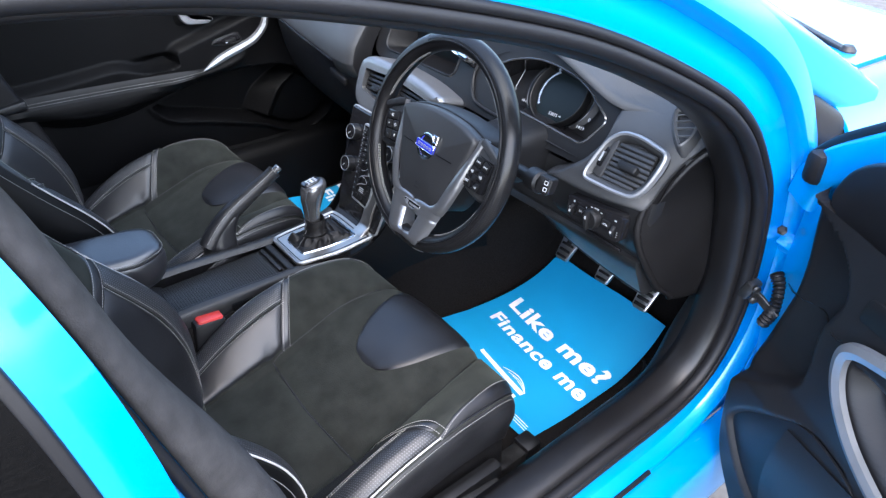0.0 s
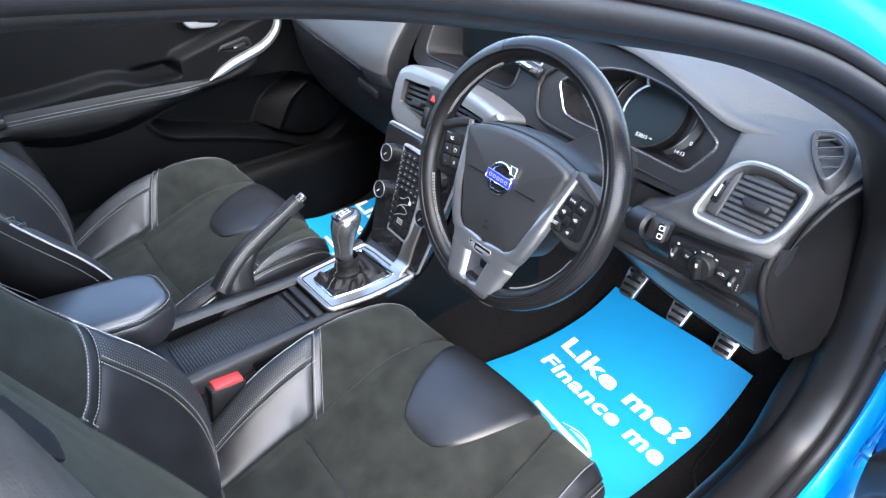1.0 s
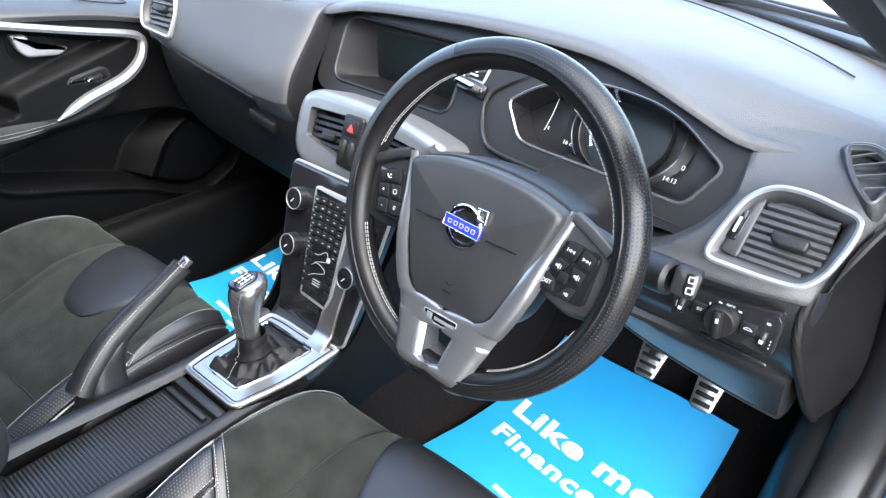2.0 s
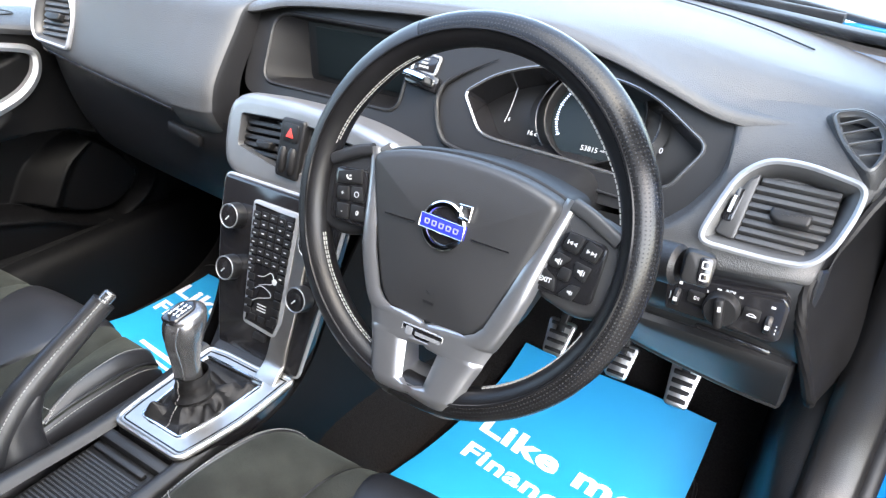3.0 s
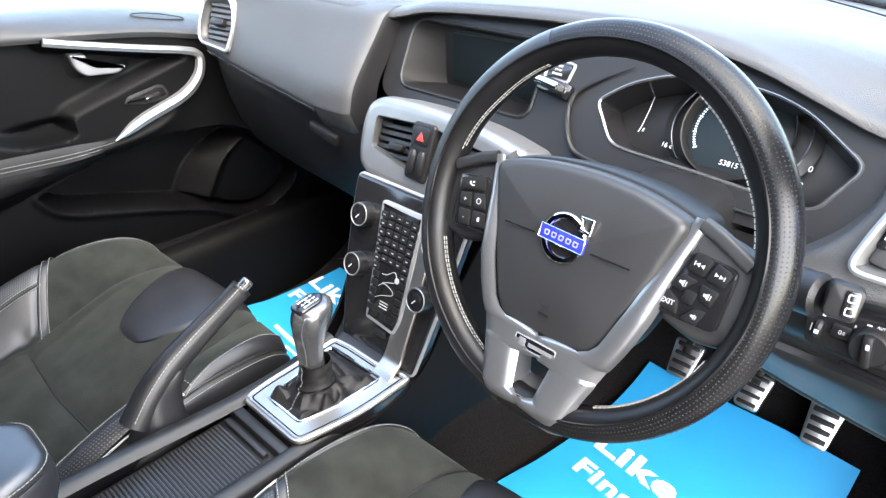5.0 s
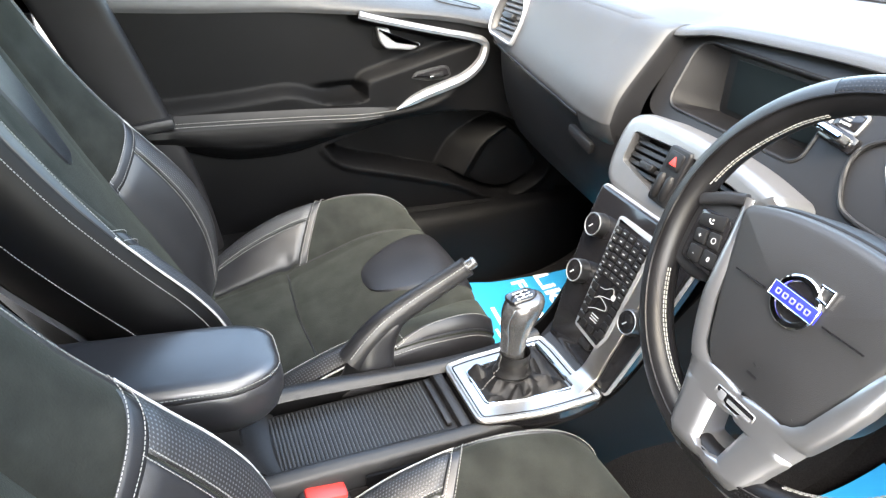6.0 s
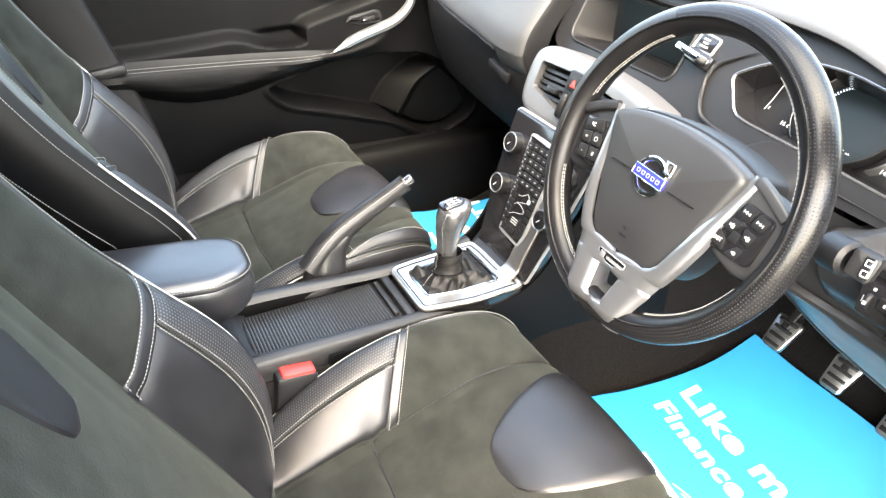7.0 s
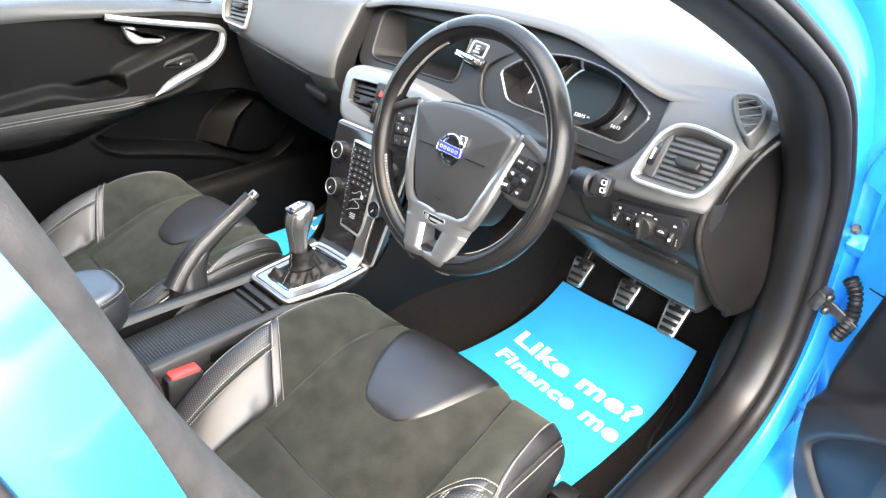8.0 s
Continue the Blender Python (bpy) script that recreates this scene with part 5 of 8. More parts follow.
# ---- steering wheel ----
WHEEL_AT = V((0.345, 0.007, 0.908))
wheel = thing("steering_wheel", "black leather three-spoke steering wheel with satin silver trim", "steering wheel", at=WHEEL_AT)
WM = basis(WHEEL_AT, (1, 0, 0), (-0.026, -math.cos(radians(21)), math.sin(radians(21))))
RIM, RIM_A, RIM_B = 0.1648, 0.0160, 0.0178


def rim_point(a, b, grow=0.0):
    """A place on the rim: a round the wheel, b round its section (0 outwards, 90 towards the driver)."""
    swell = 1 + 0.13 * (math.exp(-(((a + 180) % 360 - 180 - 40) / 13) ** 2) + math.exp(-((a % 360 - 140) / 13) ** 2))
    a, b = radians(a), radians(b)
    inner = math.cos(b) < 0
    rr = RIM + (RIM_A + grow) * math.cos(b) * (swell if inner else 1.0)
    return WM @ V((rr * math.cos(a), rr * math.sin(a), (RIM_B + grow) * math.sin(b)))


def rim_arc(a0, a1, b0, b1, name, material, grow=0.0, uv=True):
    n = max(4, int((a1 - a0) / 2.4))
    return part(name, grid([[rim_point(a0 + (a1 - a0) * i / n, b0 + (b1 - b0) * k / 12, grow) for k in range(13)] for i in range(n + 1)], uv=uv), material, wheel)


rim_arc(262, 475, -120, 98, "rim_leather", GRIP)
rim_arc(114.5, 262.5, -120, 98, "smooth_grip", LEATHER, 0.0002)
rim_arc(0, 360, 96, 242, "rim_inner_leather", RIMSKIN, -0.0009)
part("rim_ridge", tube([rim_point(a, 97, 0.0002) for a in range(0, 360, 3)], 0.0013, 6, closed=True), RIMSKIN, wheel, "raised seam round the rim")
for a0, a1 in ((118, 164), (200, 246), (296, 338), (14, 60)):
    for b in (158, 166):
        part("rim_stitching", stitches([rim_point(a0 + (a1 - a0) * i / 30, b, 0.0) for i in range(31)], 0.0046, 0.0034, 0.0006), STITCH, wheel)
AIRBAG = rounded([(-0.098, 0.040), (-0.087, 0.0), (-0.073, -0.045), (-0.059, -0.082), (-0.044, -0.099), (0.044, -0.099), (0.059, -0.082), (0.073, -0.045), (0.087, 0.0), (0.098, 0.040), (0.058, 0.052), (0.0, 0.057), (-0.058, 0.052)], [0.012, 0.03, 0.03, 0.022, 0.022, 0.022, 0.022, 0.03, 0.03, 0.012, 0.03, 0.04, 0.03], 5)
hub = part("airbag_cover", plate(AIRBAG, 0.045, 0.009, WM @ pose(0, 0, 0.0125), 5, 0.0065), HUBSKIN, wheel, "matt black airbag cover", sharp=60)
part("hub_back", plate(inset(AIRBAG, -0.004), 0.05, 0.006, WM @ pose(0, 0, -0.008)), FASCIA, wheel)
for s in (1, -1):
    part("cover_seam", box(0.036, 0.0013, 0.0010, 0, WM @ pose(s * 0.047, -0.0095, 0.0188, 0, s * 4.5, -s * 1.5)), GLOSS, hub)
# lower spoke with its slot, silver
SLOT = rounded([(-0.021, -0.1165), (0.021, -0.1165), (0.0145, -0.157), (-0.0145, -0.157)], 0.004, 4)
LEG_OUT = [(-0.176, 0.0400), (-0.158, 0.0450), (-0.132, 0.0530), (-0.100, 0.0655), (-0.068, 0.0790), (-0.045, 0.0865), (-0.02, 0.0915), (0.006, 0.0965), (0.028, 0.1015), (0.044, 0.1055)]
LEG_IN = [(-0.176, 0.0), (-0.1592, 0.0), (-0.1570, 0.0145), (-0.1165, 0.0212), (-0.1150, 0.0), (-0.0985, 0.0), (-0.0970, 0.036), (-0.090, 0.050), (-0.082, 0.0575), (-0.045, 0.0715), (0.0, 0.0855), (0.044, 0.0985)]


def spoke_z(y):
    return 0.0105 + 0.006 * smooth((-y - 0.10) / 0.07) - 0.014 * smooth((-y - 0.158) / 0.020) - 0.013 * smooth((y + 0.06) / 0.11)


def spoke_half(sg):
    """One half of the lower spoke, crowned across, with rolled edges."""
    ys = [-0.176 + 0.220 * i / 130 for i in range(131)]
    rows = []
    for y in ys:
        xo = float(np.interp(y, *zip(*LEG_OUT)))
        xi = float(np.interp(y, *zip(*LEG_IN)))
        row = []
        for j in range(13):
            u = j / 12
            roll = 0.007 * max(0.0, (u - 0.76) / 0.24) ** 2 + (0.004 * max(0.0, (0.18 - u) / 0.18) ** 2 if 0.001 < xi < 0.03 else 0.0)
            row.append(WM @ V((sg * (xi + (xo - xi) * u), y, spoke_z(y) + 0.0015 * math.sin(math.pi * u) - roll)))
        rows.append(row)
    return grid(rows)


spoke = part("lower_spoke", thick(join([spoke_half(1), spoke_half(-1)]), -0.004), SATINSPOKE, wheel, "satin silver lower spoke with a slot", sharp=50)
deep = [(x * 0.9, -0.118 + (y + 0.1165) * 0.62) for x, y in SLOT]
part("slot_lining", grid([[WM @ V((x, y, spoke_z(y) - 0.001)) for x, y in SLOT], [WM @ V((x, y, -0.012)) for x, y in deep]], closed_v=True), SATINSPOKE, spoke)
badge = part("spoke_badge", plate(rect(0.044, 0.0115, 0.002, 2), 0.004, 0.001, WM @ pose(0, -0.1080, 0.0158, 4)), GLOSS, spoke, "small dark badge with a silver edge")
part("badge_edge", frame_ring(rect(0.045, 0.0125, 0.002, 2), 0.0011, 0.003, WM @ pose(0, -0.1080, 0.0162, 4), 0.0003), PALE, badge)
part("badge_bar", box(0.027, 0.0034, 0.0004, 0, WM @ pose(0.0065, -0.1082, 0.0161, 4)), PALE, badge)
part("badge_block", plate(rounded([(-0.004, -0.004), (0.004, -0.004), (0.0045, 0.004), (-0.003, 0.004)], 0.001, 2), 0.001, 0.0002, WM @ pose(-0.0145, -0.1080, 0.0163, 4)), PALE, badge)
# spokes to both sides, dark, with button pods
for s in (1, -1):
    arm = [(s * 0.094, 0.038), (s * 0.088, -0.040), (s * 0.124, -0.050), (s * 0.154, -0.044), (s * 0.156, 0.026), (s * 0.124, 0.036)]
    # Right spoke and tip are greyer than the left: their light is coloured in.
    part("side_spoke", plate(rounded(arm if s < 0 else arm[::-1], 0.010, 5), 0.022, 0.008, WM @ pose(0, 0, 0.001), 4), TUBGREY if s > 0 else LEATHER, wheel)
    pod = [(s * 0.1035, 0.0205), (s * 0.0890, -0.0345), (s * 0.1385, -0.0345), (s * 0.1415, 0.0165)]
    pp = rounded(pod if s < 0 else pod[::-1], 0.007, 3)
    pd = part("button_pod", plate(pp, 0.008, 0.0015, WM @ pose(0, 0, 0.0055)), GLOSS, wheel)
    part("pod_tip", sweep(cr([WM @ V((s * 0.104, 0.041, 0.000)), WM @ V((s * 0.122, 0.035, 0.002)), WM @ V((s * 0.148, 0.022, 0.002))], 4), rect(0.012, 0.010, 0.004), up=WM.to_3x3().col[2]), TUBGREY if s > 0 else LEATHER, wheel)
    if s > 0:
        keys = (((0.107, 0.020), (0.1055, 0.004), (0.122, 0.001), (0.124, 0.018)), ((0.126, 0.0178), (0.1235, 0.0008), (0.1405, -0.002), (0.1425, 0.013)), ((0.1045, 0.001), (0.098, -0.013), (0.111, -0.015), (0.120, -0.002)), ((0.122, -0.0025), (0.126, -0.016), (0.1385, -0.020), (0.140, -0.005)), ((0.097, -0.015), (0.0945, -0.032), (0.117, -0.0355), (0.112, -0.022)), ((0.127, -0.023), (0.1185, -0.0365), (0.135, -0.0385), (0.138, -0.023)), ((0.1125, -0.0105), (0.1125, -0.0225), (0.1245, -0.0235), (0.1245, -0.0115)))
        keys = tuple(tuple((0.91 * (x - 0.1146) + 0.1130 + 0.16 * (y - 0.0108), 0.95 * (y - 0.0108) + 0.0118) for x, y in q) for q in keys)
    else:
        keys = (((-0.107, 0.020), (-0.141, 0.011), (-0.140, -0.002), (-0.105, 0.004)), ((-0.105, 0.002), (-0.121, -0.0005), (-0.119, -0.016), (-0.101, -0.0145)), ((-0.123, -0.0008), (-0.1395, -0.004), (-0.1385, -0.018), (-0.121, -0.0165)), ((-0.1005, -0.0165), (-0.119, -0.018), (-0.118, -0.035), (-0.096, -0.0325)), ((-0.121, -0.0185), (-0.1383, -0.020), (-0.137, -0.037), (-0.120, -0.0355)))
        keys = tuple(tuple((0.92 * (x + 0.123) - 0.1205 - 0.10 * (y - 0.008), y * 0.95 + 0.0022) for x, y in q) for q in keys)
    for q in keys:
        c = [sum(p[i] for p in q) / len(q) for i in (0, 1)]
        qq = [(c[0] + (p[0] - c[0]) * 0.93, c[1] + (p[1] - c[1]) * 0.93) for p in q]
        k = part("wheel_button", plate(rounded(qq, 0.002, 2), 0.004, 0.001, WM @ pose(0, 0, 0.0075)), FASCIA, pd)
        if q is keys[-1] and s > 0:
            continue
        KC = WM @ pose(c[0], c[1], 0.0077, 0, 0, -8 * s)
        if s > 0 and q in keys[:2]:
            d = 1 if q is keys[1] else -1
            for o in (-0.0022, 0.0016):
                part("button_icon", plate([(d * (o - 0.0014), -0.0017), (d * (o + 0.0018), 0.0), (d * (o - 0.0014), 0.0017)][::d], 0.0005, 0.0001, KC @ pose(0, 0, 0.0004)), ICON, k)
            part("button_icon", box(0.0008, 0.0034, 0.0005, 0, KC @ pose(d * 0.0041, 0, 0.0002)), ICON, k)
        elif s > 0 and q in (keys[2], keys[3], keys[5]):
            g = 0.75 if q is keys[5] else 1.0
            part("button_icon", plate([(-0.0026 * g, -0.0011 * g), (-0.0008 * g, -0.0011 * g), (0.0016 * g, -0.0028 * g), (0.0016 * g, 0.0028 * g), (-0.0008 * g, 0.0011 * g), (-0.0026 * g, 0.0011 * g)], 0.0005, 0.0001, KC @ pose(0, 0, 0.0004)), ICON, k)
            part("button_icon", box(0.0007, 0.004 * g, 0.0005, 0, KC @ pose(0.003 * g, 0, 0.0002)), ICON, k)
        elif s > 0 and q is keys[4]:
            lettering("button_text", "EXIT", 0.0056, WM @ pose(c[0] - 0.001, c[1], 0.0077), ICON, k, bold=0.0001)
        elif s < 0 and q is keys[1]:
            part("button_icon", frame_ring(circle(0.0030, 14), 0.0008, 0.0004, WM @ pose(c[0], c[1], 0.0078), 0.0001), ICON, k)
        elif s < 0 and q is keys[3]:
            lettering("button_text", "0", 0.0068, WM @ pose(c[0], c[1], 0.0077), ICON, k)
        elif s < 0 and q is keys[2]:
            lettering("button_text", "+", 0.0068, WM @ pose(c[0], c[1], 0.0077), ICON, k)
        elif s < 0 and q is keys[4]:
            lettering("button_text", "-", 0.0068, WM @ pose(c[0], c[1], 0.0077), ICON, k)
        else:
            part("button_icon", tube(cr([KC @ V((x, y, 0.0004)) for x, y in ((-0.0026, 0.0018), (-0.0022, -0.0006), (0.0004, -0.0022), (0.0026, -0.0018))], 4), 0.0007, 6), ICON, k)
            part("button_icon", box(0.0024, 0.0016, 0.0005, 0.0002, KC @ pose(0.0012, 0.0012, 0.0002, 0, 0, 30)), ICON, k)
# round badge: chrome ring with its arrow and blue band
BADGE_AT = WM @ pose(0.000, -0.005, 0.0)
bd = part("badge_ring", lathe([(0.0215, 0.0), (0.0222, 0.0032), (0.0208, 0.0042), (0.0172, 0.0040), (0.0160, 0.002), (0.0160, 0.0)], 44, BADGE_AT @ pose(0, 0, 0.0176)), CHROME, wheel, "chrome ring badge with a blue band")
part("badge_dish", lathe([(0.0162, -0.002), (0.0162, 0.0006), (0.0, 0.0006)], 32, BADGE_AT @ pose(0, 0, 0.0186)), GLOSS, bd)
part("badge_arrow", frame_ring([(0.0125, 0.0125), (0.0240, 0.0105), (0.0245, 0.0245), (0.0110, 0.0245)], 0.0024, 0.003, BADGE_AT @ pose(0.001, -0.001, 0.0222), 0.0006), CHROME, bd)
part("badge_band", plate(rect(0.0455, 0.0125, 0.0008, 2), 0.004, 0.0006, BADGE_AT @ pose(0, 0, 0.0236, 0, 0, -3)), BADGE, bd)
part("band_edge", frame_ring(rect(0.0462, 0.0132, 0.001, 2), 0.0009, 0.002, BADGE_AT @ pose(0, 0, 0.0239, 0, 0, -3), 0.0003), CHROME, bd)
for k in range(5):
    part("band_mark", frame_ring(rounded([(-0.0024, -0.0025), (0.0024, -0.0025), (0.0028, 0.0025), (-0.0028, 0.0025)], 0.0012, 3), 0.0012, 0.0004, BADGE_AT @ pose(-0.0150 + 0.0075 * k, 0.0008 - 0.0004 * k, 0.0241, 0, 0, -3), 0.0001), PALE, bd)
part("airbag_mark", box(0.011, 0.0024, 0.0003, 0, WM @ pose(0.000, -0.076, 0.0172, 2)), PLASTIC, hub)
part("airbag_mark", tube([WM @ V((-0.004, -0.066, 0.0178)), WM @ V((0.0, -0.0685, 0.0178)), WM @ V((0.004, -0.066, 0.0178))], 0.0005, 5), PLASTIC, hub)
part("column_collar", lathe([(0.05, -0.09), (0.055, -0.04), (0.05, -0.01)], 24, WM), PLASTIC, wheel)

# ---- centre console, gear lever, handbrake, armrest ----
con = thing("centre_console", "black plastic centre console with a ribbed sliding tray cover", "console", at=(0, -0.25, 0.3))


def console_row(y, zt, w, zb=0.40):
    return [(-w - 0.004, y, zb), (-w, y, zt - 0.045), (-w + 0.004, y, zt - 0.008), (-w + 0.012, y, zt), (-w + 0.022, y, zt + 0.001), (-w + 0.03, y, zt - 0.006)]


def console_side(sx):
    rows = []
    for y, zt, w in ((-0.72, 0.585, 0.085), (-0.5, 0.58, 0.088), (-0.36, 0.578, 0.088), (-0.25, 0.572, 0.086), (-0.15, 0.566, 0.084), (-0.05, 0.568, 0.084), (0.02, 0.578, 0.090)):
        rows.append([(sx * a, b, c) for a, b, c in console_row(y, zt, w)])
    return strip(rows, 5)


part("console_side", thick(console_side(-1), 0.003), CONSOLE, con)
part("console_side", thick(console_side(1), -0.003), CONSOLE, con)
# lower flank running forward under the stack
for sx in (1, -1):
    part("console_flank", thick(strip([[(sx * (w + 0.0), y, zt), (sx * (w + 0.006), y, (zt + zb) / 2), (sx * (w + 0.01), y, zb)] for y, zt, zb, w in ((-0.3, 0.56, 0.36, 0.092), (-0.12, 0.553, 0.38, 0.089), (0.0, 0.56, 0.44, 0.093), (0.06, 0.60, 0.47, 0.097), (0.12, 0.70, 0.48, 0.104), (0.2, 0.78, 0.48, 0.115), (0.32, 0.78, 0.46, 0.13))], 5), 0.004 * sx), DOORTRIM, con, "dark console flank")
tray = part("tray_well", box(0.118, 0.34, 0.02, 0.004, pose(-0.004, -0.32, 0.540)), CONSOLE, con)
part("tray_cover", box(0.106, 0.24, 0.006, 0.002, pose(-0.004, -0.29, 0.5505)), FASCIA, con, "ribbed sliding tray cover")
rib_bm = sweep([(-0.049, 0, 0), (0.049, 0, 0)], [(-0.0016, 0), (-0.0009, 0.0014), (0.0009, 0.0014), (0.0016, 0)])
rib_mesh = bpy.data.meshes.new("tray_rib")
rib_bm.to_mesh(rib_mesh)
rib_bm.free()
for k in range(42):
    r = part("tray_rib", rib_mesh, TRAY, tray)
    r.matrix_world = pose(-0.004, -0.182 - 0.0051 * k, 0.5535)
part("tray_end", thick(strip([[(-0.062, -0.385, 0.552), (-0.03, -0.392, 0.552), (0.02, -0.392, 0.552), (0.054, -0.385, 0.552)], [(-0.064, -0.405, 0.565), (-0.03, -0.415, 0.565), (0.02, -0.415, 0.565), (0.056, -0.405, 0.565)], [(-0.066, -0.43, 0.598), (-0.03, -0.445, 0.600), (0.02, -0.445, 0.600), (0.058, -0.43, 0.598)]], 4), 0.004), CONSOLE, con)
part("tray_handle", box(0.092, 0.008, 0.008, 0.002, pose(-0.004, -0.171, 0.556)), CONSOLE, con)
part("cross_bar", box(0.13, 0.016, 0.02, 0.004, pose(0.0, -0.152, 0.552)), CONSOLE, con)
part("side_pocket", thick(strip([[(0.092, -0.5, 0.55), (0.1, -0.5, 0.50), (0.105, -0.5, 0.40)], [(0.093, -0.3, 0.545), (0.10, -0.3, 0.50), (0.105, -0.3, 0.40)], [(0.092, -0.12, 0.53), (0.1, -0.12, 0.49), (0.105, -0.12, 0.40)]], 4), 0.004), CARPET, con)

gear = thing("gear_lever", "six-speed gear lever in a polished aluminium surround", "gear lever", at=(0.008, -0.07, 0.56))
GP = [(-0.056, -0.139), (0.062, -0.139), (0.070, -0.10), (0.079, -0.04), (0.083, 0.03), (0.05, 0.03), (0.03, 0.022), (-0.03, 0.022), (-0.062, 0.018), (-0.064, -0.03), (-0.062, -0.10)]
gsl = lambda y: 0.563 + 0.10 * max(0, y + 0.06) ** 1.0 * 0.9


def on_plate(pts, dz):
    return [V((x + 0.004, y, gsl(y) + dz)) for x, y in pts]


go = rounded(GP, [0.012, 0.012, 0.04, 0.03, 0.006, 0.006, 0.006, 0.006, 0.008, 0.03, 0.04], 5)
gi = rounded([(-0.036, -0.117), (0.036, -0.117), (0.047, -0.06), (0.054, 0.006), (-0.052, 0.004), (-0.043, -0.06)], [0.008, 0.008, 0.03, 0.008, 0.008, 0.03], 5)
bm = hole_panel(go, [gi[::-1]], Matrix(), 0.010)
for v in bm.verts:
    v.co = V((v.co.x + 0.004, v.co.y, v.co.z + gsl(v.co.y) + 0.010))
part("aluminium_surround", bm, BRUSHED, gear, "polished aluminium gear surround", sharp=25)
part("surround_edge", tube(on_plate(go, 0.008), 0.004, 8, closed=True), BRUSHED, gear)
part("inner_edge", tube(on_plate(gi, 0.010), 0.0022, 6, closed=True), CHROME, gear)
part("base_skirt", grid([on_plate(inset(go, -0.003), 0.004), on_plate(inset(go, -0.005), -0.03)], closed_v=True), GLOSS, gear)
# gaiter: slack leather sheet gathered into a sleeve round the lever
rows = []
gi_n = len(gi)
for i in range(45):
    t = i / 44
    ring = []
    for j in range(96):
        k = j * gi_n / 96
        q = V(gi[int(k) % gi_n]).lerp(V(gi[(int(k) + 1) % gi_n]), k - int(k))
        base = V((q.x - 0.006, q.y + 0.062, 0))
        a = math.atan2(base.y, base.x)
        aim = V((0.0235 * math.cos(a), 0.0235 * math.sin(a), 0))
        u = min(1.0, t / 0.62)
        p = aim + (base - aim) * (1 - u) ** 0.85
        sag = abs(noise.noise(V((p.x * 38, p.y * 38, 2.0)))) * 0.016 + noise.noise(V((p.x * 80, p.y * 80, 7.0))) * 0.005
        pleat = 0.0045 * math.sin(6 * a + 1.0 + 3 * u) + 0.003 * math.sin(10 * a - 5 * u)
        z = gsl(-0.068 + p.y) + 0.0085 + 0.020 * u ** 2.2 + (sag + pleat) * math.sin(math.pi * u) ** 0.8
        if t > 0.62:
            w = (t - 0.62) / 0.38
            tuck = 1 + 0.16 * math.exp(-((w - 0.14) / 0.10) ** 2) - 0.14 * w + 0.05 * math.sin(3 * a + 5 * w) * (1 - w) + 0.03 * math.sin(2 * a - 14 * w)
            p = aim * tuck + V((0.004 * w, 0.0, 0))
            z = gsl(-0.068) + 0.027 + 0.040 * w + 0.003 * math.sin(a + 1.0) * (1 - w)
        ring.append(V((0.010 + p.x, -0.066 + p.y, z)))
    rows.append(ring)
boot = part("gaiter", grid(rows, closed_v=True), GAITER, gear, "creased black leather gaiter")
c0 = sum(rows[0], V()) / len(rows[0])
for turn in (-84, -76):
    j0 = min(range(96), key=lambda j: abs(((math.degrees(math.atan2(rows[0][j].y - c0.y, rows[0][j].x - c0.x)) - turn + 180) % 360) - 180))
    part("gaiter_seam", stitches([r[j0] for r in rows[1:44]], 0.005, 0.0036, 0.0007, (0.0003, -0.0010, 0.0008)), STITCH, boot)
part("surround_groove", tube(on_plate(inset(go, 0.0065), 0.0098), 0.0013, 6, closed=True), GLOSS, gear)
kn = [((0.014, -0.068, 0.620), 0.0145, 0.0145), ((0.014, -0.068, 0.636), 0.0145, 0.0145), ((0.013, -0.067, 0.650), 0.0155, 0.0160), ((0.012, -0.064, 0.668), 0.0185, 0.0205), ((0.011, -0.061, 0.684), 0.0220, 0.0260), ((0.010, -0.058, 0.697), 0.0235, 0.0285), ((0.010, -0.057, 0.707), 0.0215, 0.0265), ((0.010, -0.057, 0.7125), 0.0155, 0.0195), ((0.010, -0.057, 0.7145), 0.005, 0.006)]
kpts = cr([V((c[0], a, b)) for c, a, b in kn], 4)
kc = cr([V(c) for c, a, b in kn], 4)
gk = part("gear_knob", grid([[c + V((q.y * math.cos(2 * math.pi * j / 28), q.z * math.sin(2 * math.pi * j / 28), 0.16 * q.z * math.sin(2 * math.pi * j / 28))) for j in range(28)] for c, q in zip(kc, kpts)], closed_v=True, cap=True), SHIFTKNOB, gear, "satin silver gear knob with a gloss black front")
blade = [c + V((q.y * math.cos(radians(g)) * 1.03, q.z * math.sin(radians(g)) * 1.03, 0.16 * q.z * math.sin(radians(g)))) for (c, q), g in zip(list(zip(kc, kpts))[3:27], [268 + 1.2 * k for k in range(24)])]
part("knob_blade", sweep(cr(blade, 1), rect(0.015, 0.003, 0.001), up=(0.25, -1, 0.1)), SATIN, gk, "bright metal blade down the knob")
part("front_cover", thick(strip([[(-0.056, 0.016, 0.578), (-0.057, 0.035, 0.588), (-0.058, 0.05, 0.61)], [(0.0, 0.016, 0.578), (0.0, 0.035, 0.588), (0.0, 0.05, 0.61)], [(0.06, 0.016, 0.578), (0.062, 0.035, 0.588), (0.064, 0.05, 0.61)]], 4), 0.004), PLASTIC, gear)
part("knob_inlay", plate(rounded([(-0.015, -0.022), (0.011, -0.022), (0.014, 0.010), (0.0, 0.022), (-0.016, 0.010)], 0.008, 4), 0.006, 0.003, basis(V((0.008, -0.059, 0.7158)), (1, 0, 0), (-0.06, -0.16, 1)), 3), GLOSS, gk)
